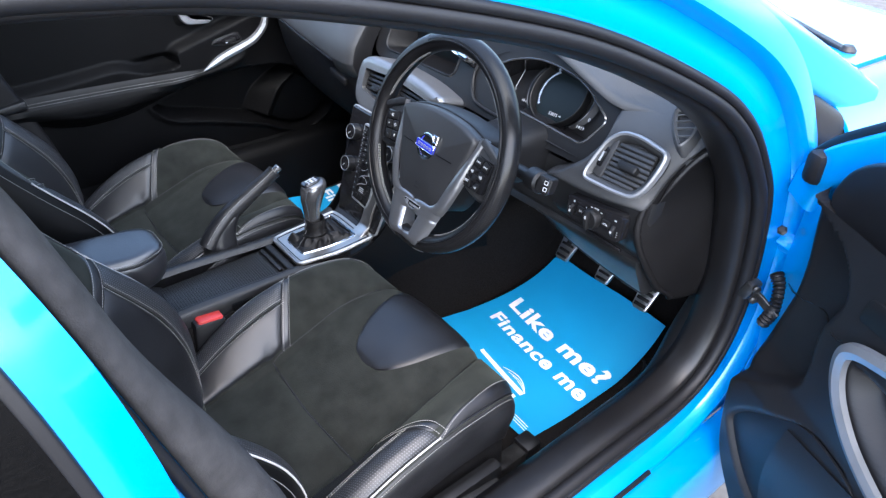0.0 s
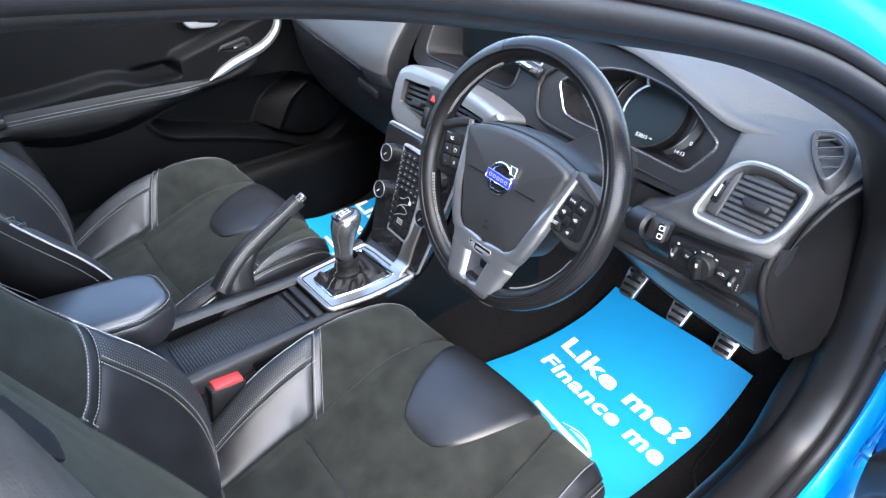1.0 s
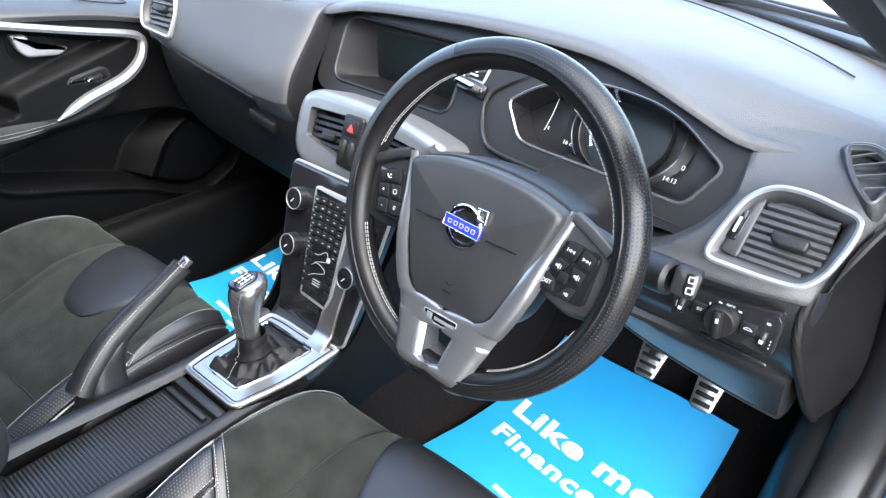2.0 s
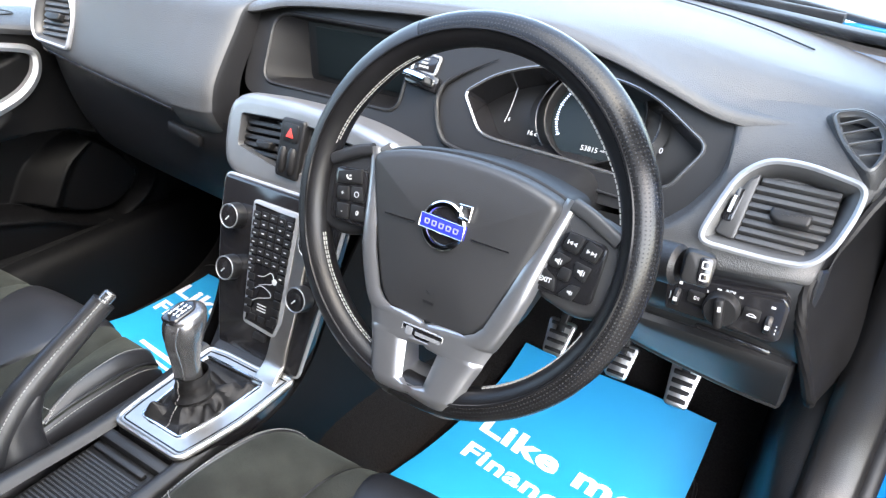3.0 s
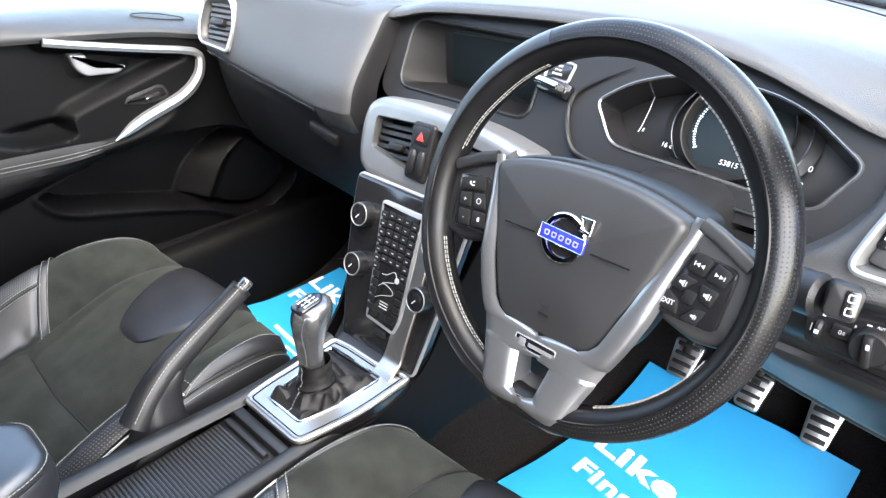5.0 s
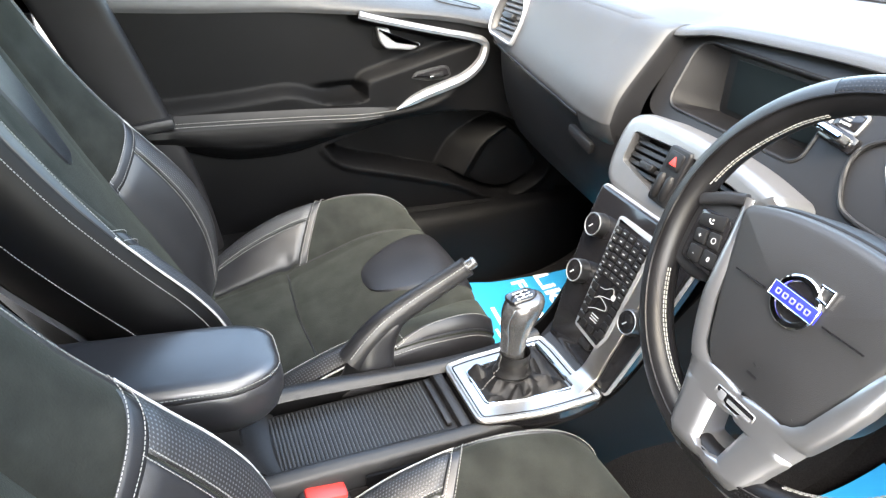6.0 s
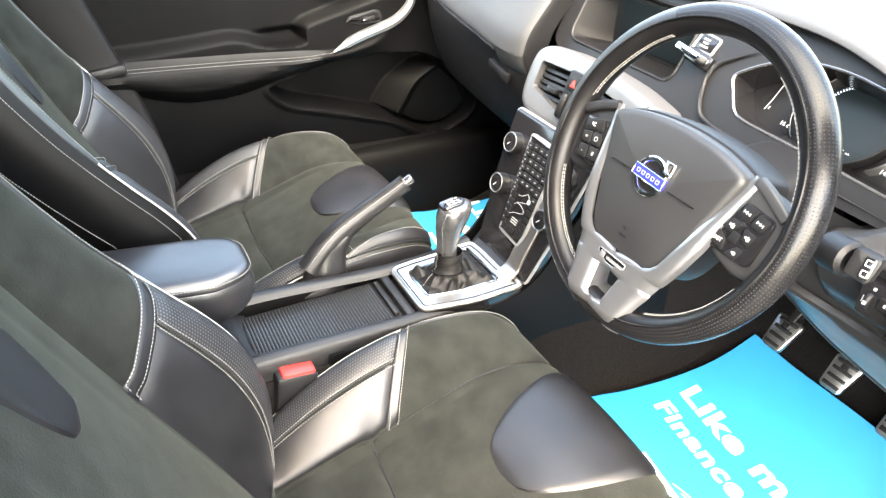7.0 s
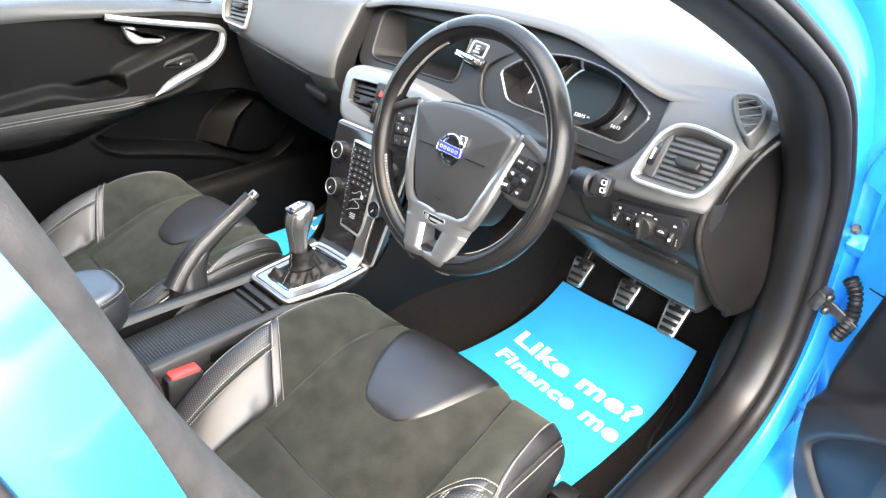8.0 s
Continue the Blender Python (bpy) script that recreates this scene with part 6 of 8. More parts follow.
part("knob_front", thick(grid([[c + V((q.y * math.cos(radians(g)) * 1.02, q.z * math.sin(radians(g)) * 1.02, 0.16 * q.z * math.sin(radians(g)))) for g in range(180, 262, 6)] for c, q in list(zip(kc, kpts))[9:27]]), 0.001), GLOSS, gk, "gloss black front of the knob")
IM = basis(V((0.008, -0.059, 0.7162)), (1, 0, 0), (-0.06, -0.16, 1))
for i, txt in enumerate(("1", "3", "5", "2", "4", "6")):
    lettering("gear_number_text", txt, 0.0065, IM @ pose(-0.007 + 0.007 * (i % 3), 0.007 - 0.017 * (i // 3), 0.0), WHITE, gk)
for x in (-0.007, 0.0, 0.007):
    part("gate_line", box(0.0010, 0.009, 0.0004, 0, IM @ pose(x, -0.0015, 0.0)), WHITE, gk)
part("gate_line", box(0.015, 0.0010, 0.0004, 0, IM @ pose(0, -0.0015, 0.0002)), WHITE, gk)

hand = thing("handbrake", "leather-wrapped handbrake lever with pale stitching", "handbrake", at=(-0.1, -0.25, 0.5))
hp = cr([V((-0.110, -0.262, 0.572)), V((-0.113, -0.236, 0.600)), V((-0.115, -0.205, 0.626)), V((-0.113, -0.165, 0.652)), V((-0.107, -0.125, 0.678)), V((-0.099, -0.092, 0.703))], 6)
part("grip", sweep(hp, circle(0.0175, 16, 0.0205), up=(0, -0.5, 1), scale=lambda t: 1.12 - 0.36 * t + 0.04 * math.sin(6 * t)), LEATHER, hand, "black leather grip")
for o in (-0.0032, 0.0032):
    part("grip_stitching", stitches([p + V((0.0125 + o - 0.004 * i / len(hp), -0.005, 0.0165 - 0.006 * i / len(hp))) for i, p in enumerate(hp)], 0.005, 0.0036, 0.0007), STITCH, hand)
part("grip_tip", sweep([hp[-1] - (hp[-1] - hp[-4]) * 0.12, hp[-1] + (hp[-1] - hp[-4]) * 0.10], circle(0.0135, 16, 0.0155), up=(0, -0.5, 1)), PLASTIC, hand)
part("release_button", lathe([(0.0085, 0), (0.0085, 0.013), (0.0065, 0.0155), (0, 0.0155)], 16, basis(hp[-1] + V((0, 0, 0)), (1, 0, 0), hp[-1] - hp[-4])), SATIN, hand)
boot_rows = []
for z, rx, ry, dx, dy in ((0.505, 0.034, 0.060, 0.0, -0.010), (0.530, 0.030, 0.052, 0.0, -0.008), (0.552, 0.024, 0.040, -0.001, -0.002), (0.575, 0.021, 0.034, -0.003, 0.004), (0.596, 0.0195, 0.030, -0.006, 0.012), (0.616, 0.0185, 0.026, -0.008, 0.026), (0.628, 0.016, 0.018, -0.008, 0.040)):
    boot_rows.append([V((-0.106 + dx + rx * math.cos(a) * (1 + 0.05 * math.sin(5 * a + z * 60)), -0.236 + dy + ry * math.sin(a) * (1 + 0.04 * math.sin(3 * a + z * 90)), z)) for a in [2 * math.pi * j / 32 for j in range(32)]])
part("handbrake_gaiter", grid(cr_rows(boot_rows), closed_v=True), LEATHER, hand, "folded black leather handbrake boot", sharp=80)
part("gaiter_seam", stitches([r[20] for r in cr_rows(boot_rows)], 0.005, 0.0036, 0.0007, (0.0, -0.001, 0.0)), STITCH, hand)

arm = thing("armrest", "padded black leather armrest with contrast stitching", "armrest", at=(0, -0.5, 0.56))
AX = -0.034


def arm_ring(z, k, f):
    """One level of the armrest: k widens it, f lengthens its rounded nose."""
    o = rounded([(-0.060 * k, -0.34), (0.060 * k, -0.34), (0.061 * k, 0.07 + 0.01 * f), (0.040 * k, 0.125 * f), (-0.040 * k, 0.125 * f), (-0.061 * k, 0.07 + 0.01 * f)], [0.02, 0.02, 0.03, 0.025, 0.025, 0.03], 6)
    return [V((AX + x, -0.50 + y, z + 0.11 * max(0, 0.07 - y))) for x, y in o]


al = [(0.612, 0.72, 0.80), (0.616, 0.86, 0.90), (0.628, 0.98, 0.98), (0.645, 1.04, 1.03), (0.662, 1.05, 1.04), (0.673, 1.02, 1.02), (0.676, 0.99, 1.0)]
part("armrest_base", grid([arm_ring(*q) for q in al], closed_v=True, cap=True), ARMPAD, arm, "padded leather underside of the armrest")
ar = [(0.674, 1.00, 1.0), (0.678, 1.035, 1.02), (0.684, 1.02, 1.01), (0.689, 0.97, 0.97), (0.692, 0.88, 0.90), (0.6935, 0.72, 0.80)]
part("armrest_lid", grid([arm_ring(*q) for q in ar], closed_v=True, cap=True), ARMPAD, arm, "padded leather lid")
part("lid_stitching", stitches(arm_ring(0.6835, 1.035, 1.02) + arm_ring(0.6835, 1.035, 1.02)[:1], 0.0046, 0.0032, 0.0006), STITCH, arm)
part("armrest_hinge", box(0.10, 0.10, 0.06, 0.01, pose(-0.02, -0.80, 0.62)), PLASTIC, arm)
part("arm_support", box(0.09, 0.30, 0.06, 0.01, pose(-0.03, -0.58, 0.59)), PLASTIC, arm)

# ---- pedals ----
for px, py, pz, w, h, lab in ((0.297, 0.431, 0.491, 0.050, 0.062, "clutch"), (0.401, 0.453, 0.474, 0.050, 0.060, "brake"), (0.500, 0.478, 0.456, 0.052, 0.082, "accelerator")):
    p = thing("pedal", "steel " + lab + " pedal with black rubber grip bars", "pedal", group="pedals", at=(px, py + 0.05, pz + 0.1))
    PM = basis(V((px, py, pz)), (1, 0, 0), (0, -1, 0.85))
    part("pedal_plate", plate(rounded([(-w * 0.36, -h / 2), (w * 0.36, -h / 2), (w / 2, h / 2), (-w / 2, h / 2)], 0.008, 4), 0.008, 0.003, PM), PEDAL, p)
    n = 4 if h < 0.07 else 5
    for k in range(n):
        y = -h * 0.36 + h * 0.72 * k / (n - 1)
        part("grip_bar", box(w * (0.58 + 0.18 * k / n), h * 0.10, 0.004, 0.0015, PM @ pose(0, y, 0.001, 0, 0, 0)), RUBBER, p)
    part("pedal_arm", sweep([PM @ V((0, 0.01, -0.008)), V((px, py + 0.07, pz + 0.06)), V((px, py + 0.10, pz + 0.22))], rect(0.014, 0.022, 0.003)), PLASTIC, p)

# ---- floor mats and paper mats ----
mz = curve1([(-0.15, 0.282), (0.1, 0.284), (0.28, 0.287), (0.36, 0.295), (0.45, 0.326), (0.55, 0.410), (0.62, 0.50)])


def carpet_mat(x0, x1, label):
    t = thing("carpet_mat", label, "floor mat", group="carpet mats", at=((x0 + x1) / 2, 0.1, 0.27))
    o = rounded([(x0, -0.12), (x1, -0.12), (x1 + 0.005, 0.25), (x1 - 0.04, 0.30), (x1 - 0.05, 0.44), (x0 + 0.02, 0.44)], [0.04, 0.05, 0.03, 0.03, 0.03, 0.03], 6)
    ring = []
    for k in range(len(o)):
        a, b = V((*o[k - 1], 0)), V((*o[k], 0))
        n = max(1, int((b - a).length / 0.02))
        ring += [tuple(a.lerp(b, (i + 1) / n))[:2] for i in range(n)]
    left = curve1([(-0.12, x0 + 0.04), (-0.11, x0 + 0.02), (-0.08, x0), (0.40, x0 + 0.02), (0.43, x0 + 0.025), (0.44, x0 + 0.05)])
    right = curve1([(-0.12, x1 - 0.05), (-0.11, x1 - 0.02), (-0.07, x1), (0.24, x1 + 0.004), (0.30, x1 - 0.04), (0.41, x1 - 0.05), (0.43, x1 - 0.058), (0.44, x1 - 0.08)])
    ys = [-0.12 + 0.56 * i / 56 for i in range(57)]
    pile = grid([[V((left(y) + (right(y) - left(y)) * j / 20, y, mz(y) - 0.004)) for j in range(21)] for y in ys])
    part("carpet_sheet", thick(pile, -0.006), CARPET, t)
    part("mat_binding", tube([V((x, y, mz(y) - 0.0045)) for x, y in ring], 0.0045, 8, closed=True), RUBBER, t)
    return t


carpet_mat(0.17, 0.615, "black carpet mat with a bound edge, driver's side")
carpet_mat(-0.64, -0.17, "black carpet mat with a bound edge, passenger's side")


def paper_mat(corners, label, origin, along, lines=True):
    """A printed paper mat laid over the footwell; corners run near-left, near-right, far-right, far-left."""
    t = thing("paper_mat", label, "paper mat", group="paper mats", at=origin)
    a, b, c, d = [V(q) for q in corners]
    rows = []
    for i in range(41):
        v = i / 40
        row = []
        for j in range(37):
            u = j / 36
            p = (a * (1 - u) + b * u) * (1 - v) + (d * (1 - u) + c * u) * v
            wave = 0.0035 * math.sin(7 * u + 3 * v) + 0.003 * math.sin(11 * v - 4 * u) + 0.004 * (u - 0.5) ** 2
            lift = noise.noise(V((p.x * 9, p.y * 9, 3.1))) * 0.005
            row.append(V((p.x, p.y, mz(p.y) + 0.007 + wave * 0.6 + abs(lift) * 0.6 + p.z / max(v, 0.01) * v ** 4)))
        rows.append(row)
    part("paper_sheet", thick(grid(rows), 0.0006), PAPER, t)
    return t, rows


def letters(bm):
    """Splits a line of flat lettering into one mesh a letter (dots stay with their stems)."""
    bm.verts.ensure_lookup_table()
    seen, islands = set(), []
    for v in bm.verts:
        if v.index in seen:
            continue
        stack, isle = [v], []
        seen.add(v.index)
        while stack:
            q = stack.pop()
            isle.append(q)
            for e in q.link_edges:
                o = e.other_vert(q)
                if o.index not in seen:
                    seen.add(o.index)
                    stack.append(o)
        islands.append(isle)
    islands.sort(key=lambda g: min(q.co.x for q in g))
    groups = []
    for g in islands:
        a, b = min(q.co.x for q in g), max(q.co.x for q in g)
        if groups and (a + b) / 2 < groups[-1][1]:
            groups[-1][0].extend(g)
            groups[-1][1] = max(groups[-1][1], b)
        else:
            groups.append([list(g), b])
    out = []
    for g, _ in groups:
        one = bmesh.new()
        ids = {q.index: one.verts.new(q.co) for q in g}
        for f in {f for q in g for f in q.link_faces}:
            one.faces.new([ids[q.index] for q in f.verts])
        out.append(one)
    bm.free()
    return out


def printed(t, rows, items, shift):
    nu, nv = len(rows[0]) - 1, len(rows) - 1

    def at(u, v):
        u, v = min(max(u, 0), 1) * nu, min(max(v, 0), 1) * nv
        i, j = min(int(v), nv - 1), min(int(u), nu - 1)
        fu, fv = u - j, v - i
        return (rows[i][j] * (1 - fu) + rows[i][j + 1] * fu) * (1 - fv) + (rows[i + 1][j] * (1 - fu) + rows[i + 1][j + 1] * fu) * fv
    c0, c1, c2, c3 = [rows[i][j] for i, j in ((0, 0), (0, -1), (-1, -1), (-1, 0))]

    def place(x, y):
        """The sheet's point over the plan place (x, y)."""
        u = v = 0.5
        for _ in range(8):
            p = (c0 * (1 - u) + c1 * u) * (1 - v) + (c3 * (1 - u) + c2 * u) * v
            du = (c1 - c0) * (1 - v) + (c2 - c3) * v
            dv = (c3 - c0) * (1 - u) + (c2 - c1) * u
            det = du.x * dv.y - du.y * dv.x
            ex, ey = x - p.x, y - p.y
            u, v = u + (ex * dv.y - ey * dv.x) / det, v + (ey * du.x - ex * du.y) / det
        return at(u, v)
    sx, sy, turn = shift
    ct, sn = math.cos(radians(turn)), math.sin(radians(turn))

    def moved(x, y):
        dx, dy = x - 0.202, y - 0.344
        return place(0.202 + sx + dx * ct - dy * sn, 0.344 + sy + dx * sn + dy * ct) + V((0, -0.0003, 0.0016))
    for kind, text, a, b, h, bold in items:
        a, b = V(a), V(b)
        d = (b - a).normalized()
        side = V((-d.y, d.x))
        if kind == "text":
            c = bpy.data.curves.new("print", "FONT")
            c.body, c.size, c.offset, c.resolution_u, c.space_character = text, 0.06, bold, 3, 1.07
            flat = new("print", c)
            bpy.context.view_layer.update()
            me = bpy.data.meshes.new_from_object(flat)
            bpy.data.objects.remove(flat)
            bm = bmesh.new()
            bm.from_mesh(me)
            wide = max(q.co.x for q in bm.verts)
            tall = max(q.co.y for q in bm.verts)
            for q in bm.verts:
                q.co.x, q.co.y = q.co.x / wide, q.co.y / tall * h
            bmesh.ops.triangulate(bm, faces=bm.faces[:])
            bmesh.ops.subdivide_edges(bm, edges=[e for e in bm.edges if abs(e.verts[0].co.x - e.verts[1].co.x) > 0.03], cuts=2)
            bmesh.ops.remove_doubles(bm, verts=bm.verts[:], dist=1e-5)
        else:
            bm = bmesh.new()
            bmesh.ops.create_grid(bm, x_segments=12, y_segments=1, size=0.5)
            for q in bm.verts:
                q.co.x, q.co.y = q.co.x + 0.5, (q.co.y + 0.5) * h + (math.sin((q.co.x + 0.5) * math.pi) * bold if kind == "arc" else 0.0)
        for q in bm.verts:
            p = a.lerp(b, q.co.x) + side * (q.co.y * (1 + 0.22 * q.co.x))
            q.co = moved(p.x, p.y)
        for piece in (letters(bm) if kind == "text" else [bm]):
            part("letter" if kind == "text" else "print_bar", piece, WHITE, t, smooth=False)


SLOGAN = [("text", "Like me?", (0.203, 0.345), (0.536, 0.303), 0.037, 0.0022), ("text", "Finance me", (0.201, 0.283), (0.536, 0.241), 0.033, 0.0020),
          ("bar", "", (0.279, 0.184), (0.439, 0.160), 0.0095, 0), ("bar", "", (0.352, 0.157), (0.434, 0.145), 0.006, 0),
          ("arc", "", (0.352, 0.190), (0.442, 0.170), 0.0018, 0.014), ("arc", "", (0.372, 0.189), (0.442, 0.170), 0.0014, 0.008), ("arc", "", (0.385, 0.188), (0.442, 0.171), 0.0012, 0.003),
          ("bar", "", (0.405, 0.121), (0.515, 0.109), 0.0016, 0), ("bar", "", (0.405, 0.115), (0.517, 0.103), 0.0016, 0), ("bar", "", (0.406, 0.109), (0.517, 0.097), 0.0016, 0)]
t1, r1 = paper_mat([(0.116, 0.10, 0.0), (0.538, 0.082, 0.0), (0.566, 0.470, 0.062), (0.205, 0.517, 0.0)], "bright blue printed paper mat in the driver's footwell", (0.37, 0.3, 0.29), 0)
printed(t1, r1, SLOGAN, (0.0, 0.0, 0.0))
t2, r2 = paper_mat([(-0.642, 0.105, 0.0), (-0.25, 0.095, 0.0), (-0.20, 0.425, 0.0), (-0.578, 0.410, 0.0)], "bright blue printed paper mat in the passenger footwell", (-0.35, 0.25, 0.29), 0)
printed(t2, r2, SLOGAN, (-0.802, -0.018, 3.0))

# ---- seats ----
def seat_surface(cx, kind):
    """Returns S(t, s): t across from -1 to 1, s along the pad; and the outward normal by differences."""
    if kind == "cushion":
        prof = cr([V((0, -0.50, 0.45)), V((0, -0.44, 0.452)), V((0, -0.36, 0.462)), V((0, -0.28, 0.478)), V((0, -0.20, 0.505)), V((0, -0.13, 0.532)), V((0, -0.07, 0.546)), V((0, -0.025, 0.546)), V((0, 0.002, 0.532)), V((0, 0.012, 0.505)), V((0, 0.010, 0.470))], 10)
        hw = curve1([(0, 0.245), (0.3, 0.255), (0.5, 0.254), (0.6, 0.249), (0.72, 0.237), (0.80, 0.222), (0.87, 0.201), (0.94, 0.174), (1, 0.146)])
        rise = curve1([(0, 0.012), (0.08, 0.018), (0.13, 0.034), (0.17, 0.054), (0.21, 0.070), (0.26, 0.083), (0.31, 0.089), (0.36, 0.086), (0.42, 0.077), (0.52, 0.054), (0.62, 0.034), (0.72, 0.014), (0.84, 0.003), (1, 0.0)])
        back = curve1([(0, 0), (0.6, 0.0), (0.75, 0.010), (0.9, 0.036), (1, 0.052)])
        up = lambda s: V((0, 0, 1))
    else:
        prof = cr([V((0, -0.425, 0.44)), V((0, -0.455, 0.50)), V((0, -0.50, 0.60)), V((0, -0.55, 0.71)), V((0, -0.60, 0.83)), V((0, -0.645, 0.94)), V((0, -0.68, 1.02)), V((0, -0.705, 1.06)), V((0, -0.735, 1.075))], 10)
        hw = curve1([(0, 0.215), (0.2, 0.228), (0.45, 0.230), (0.65, 0.228), (0.80, 0.222), (0.95, 0.20), (1, 0.18)])
        rise = curve1([(0, 0.008), (0.08, 0.032), (0.15, 0.063), (0.21, 0.085), (0.28, 0.094), (0.34, 0.088), (0.40, 0.073), (0.45, 0.060), (0.51, 0.047), (0.60, 0.036), (0.70, 0.033), (0.78, 0.035), (0.88, 0.024), (1, 0.0)])
        back = curve1([(0, 0), (1, 0)])
        up = lambda s: V((0, 0.91, 0.41))
    n = len(prof) - 1

    def S(t, s):
        k = min(max(s, 0), 1) * n
        i = min(int(k), n - 1)
        c = prof[i].lerp(prof[i + 1], k - i)
        a = abs(t)
        b = max(0.0, min(1.0, (a - 0.54) / 0.38))
        b = 0.45 * b * b * (3 - 2 * b) + 0.55 * math.sin(b * math.pi / 2)
        edge = max(0.0, (a - 0.90) / 0.10)
        h = rise(s) * b - (0.020 if kind == "cushion" else 0.006) * edge * edge
        # shallow seams: between centre and side pads, and across the pad
        crown = 0.010 * (1 - (a / 0.56) ** 2) if a < 0.56 else 0.0
        if kind == "cushion":
            g = 0.60 - 0.16 * max(0, s - 0.5)
            h -= 0.007 * math.exp(-((a - g) / 0.022) ** 2) * min(1, max(0, (0.97 - s) / 0.1))
            ms = 0.285 + 0.02 * a
            h -= (0.008 * math.exp(-((s - ms) / 0.012) ** 2)) * (1 if a < 0.62 else max(0, 1 - (a - 0.62) / 0.06))
        else:
            g = 0.58
            h -= 0.008 * math.exp(-((a - g) / 0.022) ** 2)
            h -= 0.010 * math.exp(-((a - 0.30 - 0.10 * s) / 0.05) ** 2) * max(0, s - 0.35)
        p = V((cx + t * hw(s), c.y - back(s) * a ** 3, c.z)) + up(s) * (h + crown)
        return p
    return S


def normal_at(S, t, s, sign):
    e = 0.012
    du = S(min(t + e, 1), s) - S(max(t - e, -1), s)
    dv = S(t, min(s + e, 1)) - S(t, max(s - e, 0))
    return (du.cross(dv) * sign).normalized()


def overlay(S, sign, left, right, s0, s1, lift=0.003, n=16, m=28, uv=False, start=None):
    """A leather panel laid on the pad, its edges tucked in. left, right: t as functions of s."""
    rows = []
    for i in range(m + 1):
        s = s0 + ((s1(0) if callable(s1) else s1) - s0) * i / m
        row = []
        a, b = left(s), right(s)
        for j in range(n + 1):
            t = a + (b - a) * j / n
            if callable(s1):
                b0 = start(abs(t)) if start else s0
                s = b0 + (s1(abs(t)) - b0) * i / m
            e = min(i, m - i, j, n - j)
            k = (-0.3, 0.85, 1.0)[min(e, 2)]
            row.append(S(t, s) + normal_at(S, t, s, sign) * (lift * k))
        rows.append(row)
    return grid(rows, uv=uv)


def line_on(S, sign, pts, lift=0.0035, n=10):
    return [S(q.x, q.y) + normal_at(S, q.x, q.y, sign) * lift for q in cr([V((a, b, 0)) for a, b in pts], n)]


def seat(cx, side, label):
    st = thing("seat", label, "car seat", group="front seats", at=(cx, -0.3, 0.27))
    C = seat_surface(cx, "cushion")
    cush = part("cushion", grid([[C(-1 + 2 * j / 110, i / 90) for j in range(111)] for i in range(91)]), SUEDE, st, "charcoal suede seat cushion")
    # leather bolsters with a perforated upper band, behind the cross stitched seam
    for sg in (-1, 1):
        TS = lambda a: 0.325 + 0.085 * (a - 0.60) / 0.385
        if sg < 0:
            part("bolster_leather", overlay(C, 1, lambda s: -0.80, lambda s: -0.61, 0.06, TS), LEATHER, cush, "smooth black leather bolster")
            part("bolster_perforated", overlay(C, 1, lambda s: -0.985, lambda s: -0.80, 0.06, TS, uv=True), PERF, cush, "perforated black leather band")
        else:
            part("bolster_leather", overlay(C, 1, lambda s: 0.61, lambda s: 0.80, 0.06, TS), LEATHER, cush, "smooth black leather bolster")
            part("bolster_perforated", overlay(C, 1, lambda s: 0.80, lambda s: 0.985, 0.06, TS, uv=True), PERF, cush, "perforated black leather band")
        for o in (-0.012, 0.012):
            part("seam_stitching", stitches(line_on(C, 1, [(sg * (0.80 + o), 0.08), (sg * (0.80 + o), 0.25), (sg * (0.80 + o), 0.32), (sg * (0.80 + o), TS(0.8))])), STITCH, cush)
            part("seam_stitching", stitches(line_on(C, 1, [(sg * q, TS(q) + 0.012 + o * 0.7) for q in (0.60, 0.70, 0.84, 0.97)], 0.004)), STITCH, cush)
        part("seam_welt", overlay(C, 1, lambda s, q=sg: min(q * 0.60, q * 0.95), lambda s, q=sg: max(q * 0.60, q * 0.95), 0, lambda a: TS(a) + 0.022, 0.0024, 20, 6, start=lambda a: TS(a) - 0.004), LEATHER, cush)
        part("piping", tube(line_on(C, 1, [(sg * 0.985, 0.05), (sg * 0.985, 0.25), (sg * 0.985, 0.33), (sg * 0.985, 0.41)], 0.003), 0.0015, 6), PIPING, cush, "pale grey piping")
        part("edge_piping", tube(line_on(C, 1, [(sg * 0.99, 0.41), (sg * 0.99, 0.65), (sg * 0.985, 0.88), (sg * 0.97, 0.97)], 0.0015), 0.0016, 6), LEATHER, cush)
        inner = curve1([(0.40, 0.985), (0.44, 0.955), (0.50, 0.925), (0.60, 0.905), (0.80, 0.90), (0.97, 0.895)])
        lo, hi = (lambda s: -0.992, lambda s: -inner(s)) if sg < 0 else (lambda s: inner(s), lambda s: 0.992)
        part("border_band", overlay(C, 1, lo, hi, 0.405, 0.965, 0.0022, 8, 40), LEATHER, cush, "black leather border band")
        part("border_stitching", stitches([C(sg * (inner(q) + 0.012), q) + normal_at(C, sg * (inner(q) + 0.012), q, 1) * 0.0028 for q in [0.41 + 0.0138 * i for i in range(41)]], 0.0044, 0.003, 0.0005), STITCH, cush)
    seam = curve1([(0, 0.285), (0.62, 0.297)])
    part("cross_seam", tube([C(t, seam(abs(t))) + V((0, 0, 0.0005)) for t in [-0.6 + 0.04 * i for i in range(31)]], 0.0016, 6), RUBBER, cush)
    for sg in (-1, 1):
        part("wing_seam", tube([C(sg * (0.60 - 0.16 * max(0, q - 0.5)), q) + V((0, 0, 0.0004)) for q in [0.30 + 0.02 * i for i in range(30)]], 0.0013, 6), RUBBER, cush)
